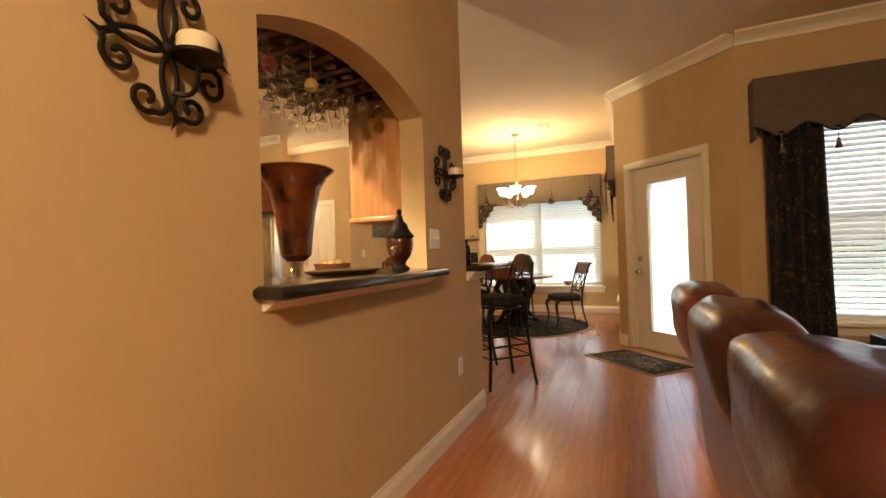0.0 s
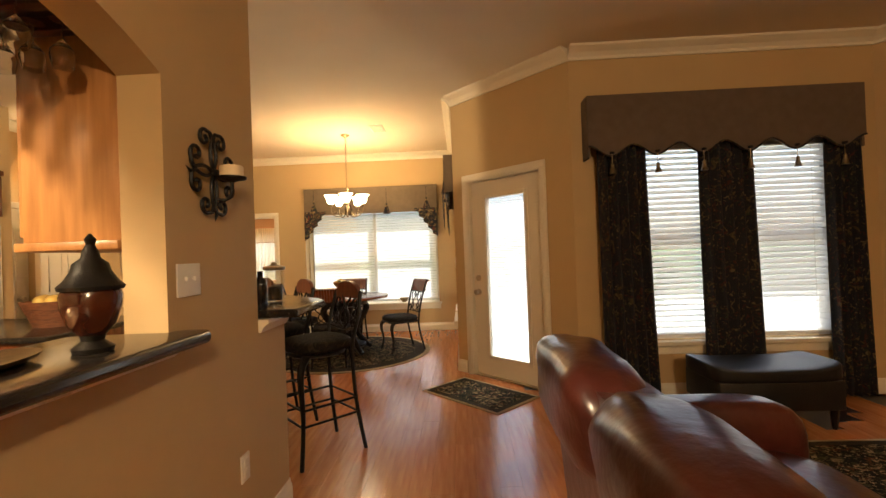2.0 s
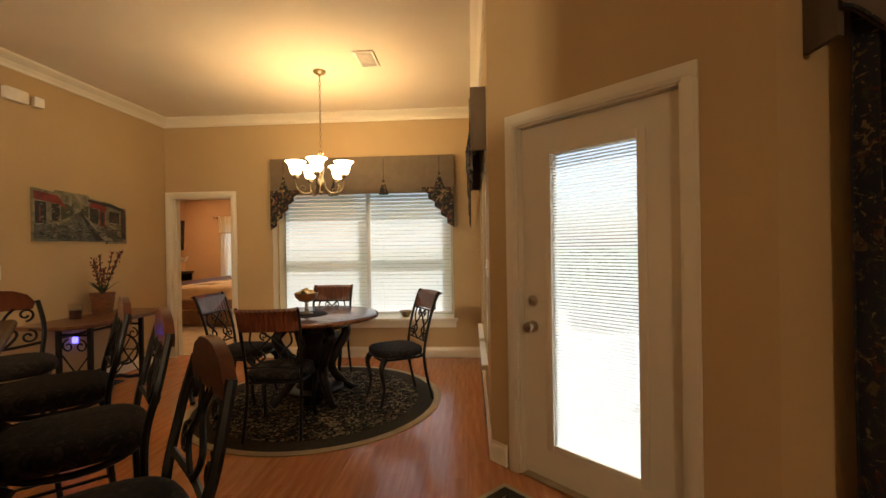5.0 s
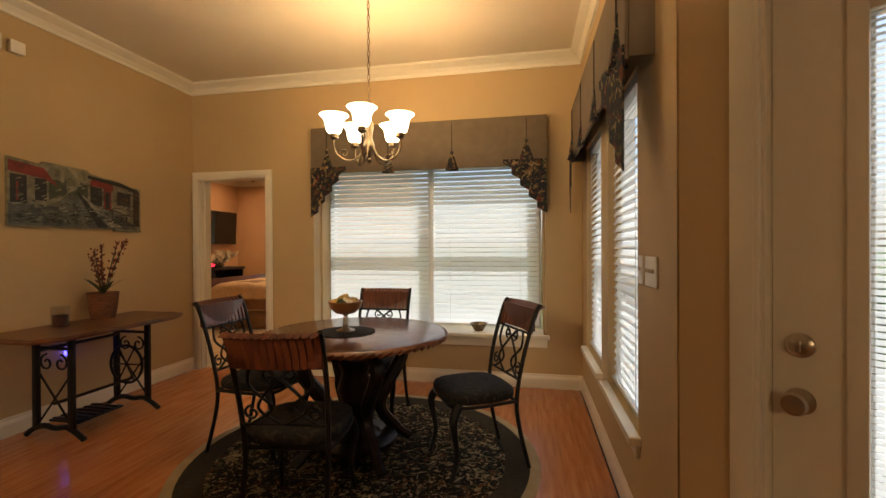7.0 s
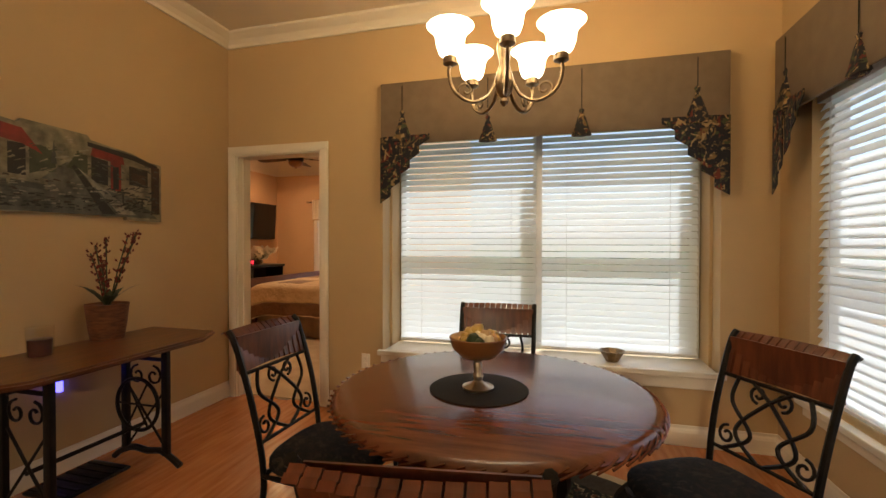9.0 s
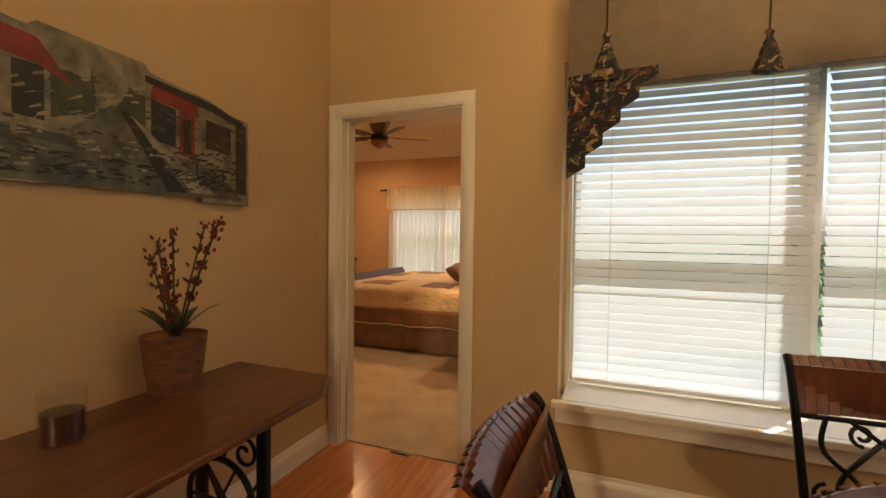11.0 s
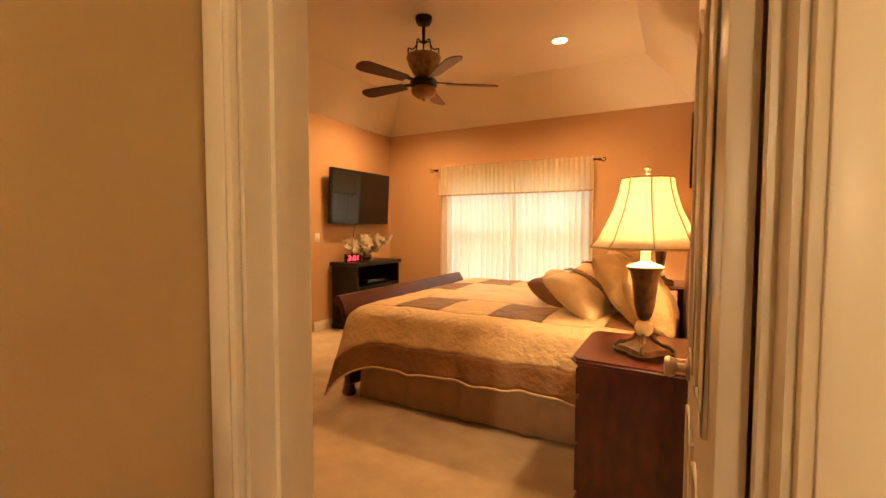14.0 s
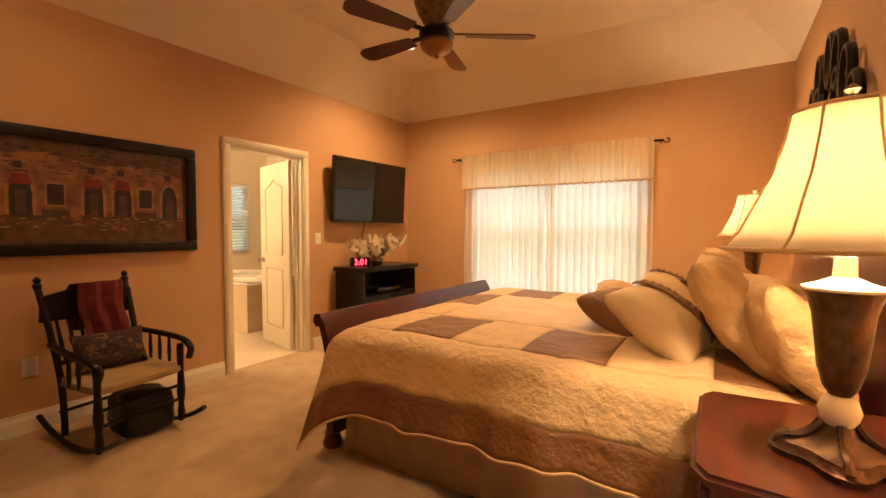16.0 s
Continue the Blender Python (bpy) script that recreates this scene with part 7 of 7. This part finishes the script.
def media():
    th = thing("media_cabinet", pose(-7.27, 12.66, 0.004, 0, 0, 90) @ Matrix.Diagonal((0.9, 1, 1.06, 1)), "dark wooden media cabinet with an open shelf", "cabinet")
    bm = B()
    box(bm, -0.55, 0.55, -0.25, 0.22, 0.78, 0.83, 0.008)
    part("top", bm, DARKW, th)
    bm = B()
    box(bm, -0.52, -0.49, -0.22, 0.20, 0.06, 0.78), box(bm, 0.49, 0.52, -0.22, 0.20, 0.06, 0.78), box(bm, -0.49, 0.49, 0.18, 0.20, 0.06, 0.78), box(bm, -0.49, 0.49, -0.22, 0.18, 0.50, 0.53), box(bm, -0.49, 0.49, -0.22, 0.18, 0.06, 0.10), box(bm, -0.53, 0.53, -0.23, 0.21, 0, 0.06)
    part("carcass", bm, DARKW, th)
    for x in (-0.485, 0.005):
        bm = B()
        box(bm, x, x + 0.48, -0.235, -0.215, 0.105, 0.495, 0.006)
        d = part("door", bm, DARKW, th)
        bm = B()
        lathe(bm, [(0.005, 0), (0.005, 0.012), (0.012, 0.018), (0.0, 0.026)], 10)
        part("knob", bm, BRONZE, d).matrix_local = pose(x + (0.43 if x < 0 else 0.05), -0.235, 0.32, 90)
    boxy("media_player", pose(-7.25, 12.7, 0.567, 0, 0, 90), (-0.2, 0.2, -0.13, 0.13, 0, 0.06), BLACKP, "black player box on the cabinet shelf", "media player")
    th = thing("television", pose(-7.40, 12.71, 1.75, 3, 0, 88), "black flat television on a wall arm", "television")
    bm = B()
    box(bm, -0.605, 0.605, -0.025, 0.025, -0.365, 0.365, 0.010)
    part("case", bm, BLACKP, th)
    bm = B()
    box(bm, -0.58, 0.58, -0.0275, -0.0255, -0.33, 0.34)
    part("screen", bm, mat("dark screen", (0.006, 0.006, 0.007), None, 0.06), th)
    bm = B()
    box(bm, -0.1, 0.1, 0.026, 0.10, -0.1, 0.1, 0.01)
    part("wall_arm", bm, BLACKP, th)
    bm = B()
    tube(bm, bez([(-7.42, 12.62, 1.40), (-7.49, 12.64, 1.2), (-7.50, 12.62, 0.89)], 6), 0.005, 6)
    tagged(part("television_cable", bm, BLACKP), "black cable hanging from the television", "cable")
    th = thing("alarm_clock", pose(-7.27, 12.37, 0.884, 0, 0, 60), "black alarm clock with red digits", "clock")
    bm = B()
    box(bm, -0.11, 0.11, -0.04, 0.05, 0, 0.10, 0.012)
    part("case", bm, BLACKP, th)
    cu = bpy.data.curves.new("digits", "FONT")
    cu.body, cu.size, cu.align_x, cu.extrude = "3:01", 0.095, "CENTER", 0.001
    o = new("digits", cu)
    o.parent = th
    o.matrix_local = pose(0, -0.043, 0.018, 90)
    cu.materials.append(REDLED)
    flowers("flower_arrangement", (-7.24, 12.62, 0.884), "cream silk flower arrangement with dark leaves", BRONZE, [(0.05, 0), (0.08, 0.05), (0.07, 0.09)], 16, 0.34, PETALW, 9, 0.36, 40, bloom=0.06)


media()


def sheer_panel(x0, x1, z0, z1, y, nm, material, folds, amp, parent):
    bm = B()
    n, nz = 96, 6
    g = {}
    for i in range(n + 1):
        for j in range(nz + 1):
            u, q = i / n, j / nz
            g[i, j] = bm.verts.new((x0 + (x1 - x0) * u, y + amp * math.sin(u * folds * 6.283 + 0.8 * math.sin(u * 17)) * (0.6 + 0.4 * (1 - q)), z0 + (z1 - z0) * q))
    for i in range(n):
        for j in range(nz):
            bm.faces.new((g[i, j], g[i + 1, j], g[i + 1, j + 1], g[i, j + 1]))
    return part(nm, bm, material, parent)


th = thing("curtain_rod", (0, 0, 0), "dark metal curtain rod with scrolled ends", "curtain rod")
bm = B()
tube(bm, [(-6.68, BN - 0.075, 2.18), (-4.32, BN - 0.075, 2.18)], 0.011, 8)
part("rod", bm, IRON, th)
for x, s in ((-6.68, -1), (-4.32, 1)):
    bm = B()
    tube(bm, [(x + s * 0.03 + p[0], BN - 0.075, 2.18 + p[2]) for p in curl((0, 0, 0), 0.035, 0.008, 180 if s > 0 else 0, 520 if s > 0 else -340)], 0.006, 6)
    part("finial", bm, IRON, th)
    bm = B()
    box(bm, x + s * -0.03 - 0.008, x + s * -0.03 + 0.008, BN - 0.08, BN - 0.001, 2.165, 2.18)
    part("bracket", bm, IRON, th)
for x0, x1 in ((-6.56, -5.46), (-5.49, -4.40)):
    th = thing("sheer_curtain", (0, 0, 0), "cream sheer curtain with a gathered beaded heading", "curtain", "bedroom curtains")
    sheer_panel(x0, x1, 0.35, 2.16, BN - 0.075, "panel", SHEER, 13, 0.045, th)
    sheer_panel(x0, x1, 1.80, 2.215, BN - 0.145, "heading", SHEERT, 17, 0.02, th)
    bm = B()
    tube(bm, [(x0 + (x1 - x0) * k / 60, BN - 0.168 + 0.008 * math.sin(k), 1.797 + 0.006 * math.sin(k * 1.7)) for k in range(61)], 0.010, 6)
    part("bead_trim", bm, PILLOW, th)


def wall_art():
    th = thing("metal_wall_art", pose(BE, 11.8, 2.0, 0, 0, -90) @ Matrix.Diagonal((1.9, 1.6, 1.35, 1)), "black openwork metal wall ornament above the headboard", "wall art")
    for k, (x, z) in enumerate(((0, 0.14), (-0.10, 0.10), (0.10, 0.10), (-0.2, 0.0), (0.2, 0.0), (-0.28, -0.12), (0.28, -0.12), (-0.10, -0.03), (0.10, -0.03))):
        bm = B()
        tube(bm, [(x + 0.045 * math.cos(a), -0.025 - 0.008 * (k % 2), z + 0.10 * math.sin(a)) for a in [i * math.pi / 9 for i in range(18)]], 0.013, 6, closed=True)
        part("link", bm, IRON, th)
    bm = B()
    tube(bm, bez([(-0.32, -0.015, -0.2), (-0.15, -0.015, 0.05), (0, -0.015, 0.15), (0.15, -0.015, 0.05), (0.32, -0.015, -0.2)], 6), 0.012, 6)
    part("spine", bm, IRON, th)


wall_art()
flowers("floor_plant", (-7.08, 9.14, 0.005), "leafy plant in a dark pot with a pale base", DARKW, [(0.15, 0), (0.17, 0.03), (0.13, 0.06), (0.17, 0.2), (0.19, 0.3), (0.17, 0.3)], 5, 0.95, LEAF, 21, 0.16, 16, bloom=0.07)

# ---- bathroom ----
def bath():
    th = thing("bathtub", (-9.62, 12.6, 0), "white bathtub in a beige tiled surround", "bathtub")
    bm = B()
    for a in ((-0.85, 0.85, -0.65, -0.5), (-0.85, 0.85, 0.5, 0.65), (-0.85, -0.7, -0.5, 0.5), (0.7, 0.85, -0.5, 0.5)):
        box(bm, a[0], a[1], a[2], a[3], 0.0, 0.60)
    part("surround", bm, TILE, th, smooth=False)
    bm = B()
    bmesh.ops.create_uvsphere(bm, u_segments=24, v_segments=12, radius=1)
    bmesh.ops.delete(bm, geom=[v for v in bm.verts if v.co.z > 0.05], context="VERTS")
    for v in bm.verts:
        v.co = (v.co.x * 0.72, v.co.y * 0.53, 0.62 + v.co.z * 0.45)
    part("basin", bm, PLASTICW, th)
    bm = B()
    tube(bm, [(0.76 * math.cos(a), 0.56 * math.sin(a), 0.61) for a in [i * math.pi / 18 for i in range(36)]], 0.05, 8, closed=True)
    part("rim", bm, PLASTICW, th)


bath()

# ---- floor planks ----
def planks():
    """Laminate boards along the walk; the nearest are boards of their own, the rest one joined sheet."""
    rnd = random.Random(7)
    w, l, t = 0.128, 1.22, 0.012
    zone = lambda x, y: -2.9 < x < 0.5 and 1.2 < y < 8.4
    def outside(x0, x1, y0, y1):
        cx, cy = (x0 + x1) / 2, (y0 + y1) / 2
        if x1 < -1.2 and cy < 3.0:
            return True
        return cx + cy > 8.6 or (cx > -0.25 and cx + cy > 5.9 and cy > 4.6) or (cy > 4.85 and cx > 0.4) or cx > 5.6 or (cy > 8.44) or (cx < -4.3 and cy > 6.0)
    base = None
    joined = B()
    n = 0
    x = -5.6
    while x < 5.6:
        y = -1.2 - rnd.random() * l
        while y < 8.42:
            y1 = min(y + l, 8.44)
            if y1 - y > 0.05 and not outside(x, x + w, y, y1):
                full = y1 - y > l - 1e-4
                if full and n < 290 and zone(x + w / 2, y + l / 2):
                    if base is None:
                        bm = B()
                        box(bm, 0.0002, w - 0.0002, 0.0002, l - 0.0002, -t, 0.0)
                        bmesh.ops.bevel(bm, geom=[e for e in bm.edges if all(v.co.z > -0.001 for v in e.verts)], offset=0.0006, segments=1, affect="EDGES")
                        base = part("plank", bm, PLANK, FLOOR, smooth=False)
                        base.matrix_local = pose(x, y, 0)
                    else:
                        share("plank", base, FLOOR, pose(x, y, 0))
                    n += 1
                else:
                    box(joined, x + 0.0003, x + w - 0.0003, y + 0.0003, y1 - 0.0003, -t, -0.0002)
            y += l
        x += w
    o = part("far_planks", joined, PLANKJ, FLOOR, smooth=False)
    tagged(o, "", "", "", "stuff")


PLANKJ = mat("laminate plank joined", (0.50, 0.20, 0.068), (0.37, 0.125, 0.036), 0.24, scale=3.5, stretch=(9, 0.8, 1), bump=0.02, bscale=40, coat=0.25)
planks()
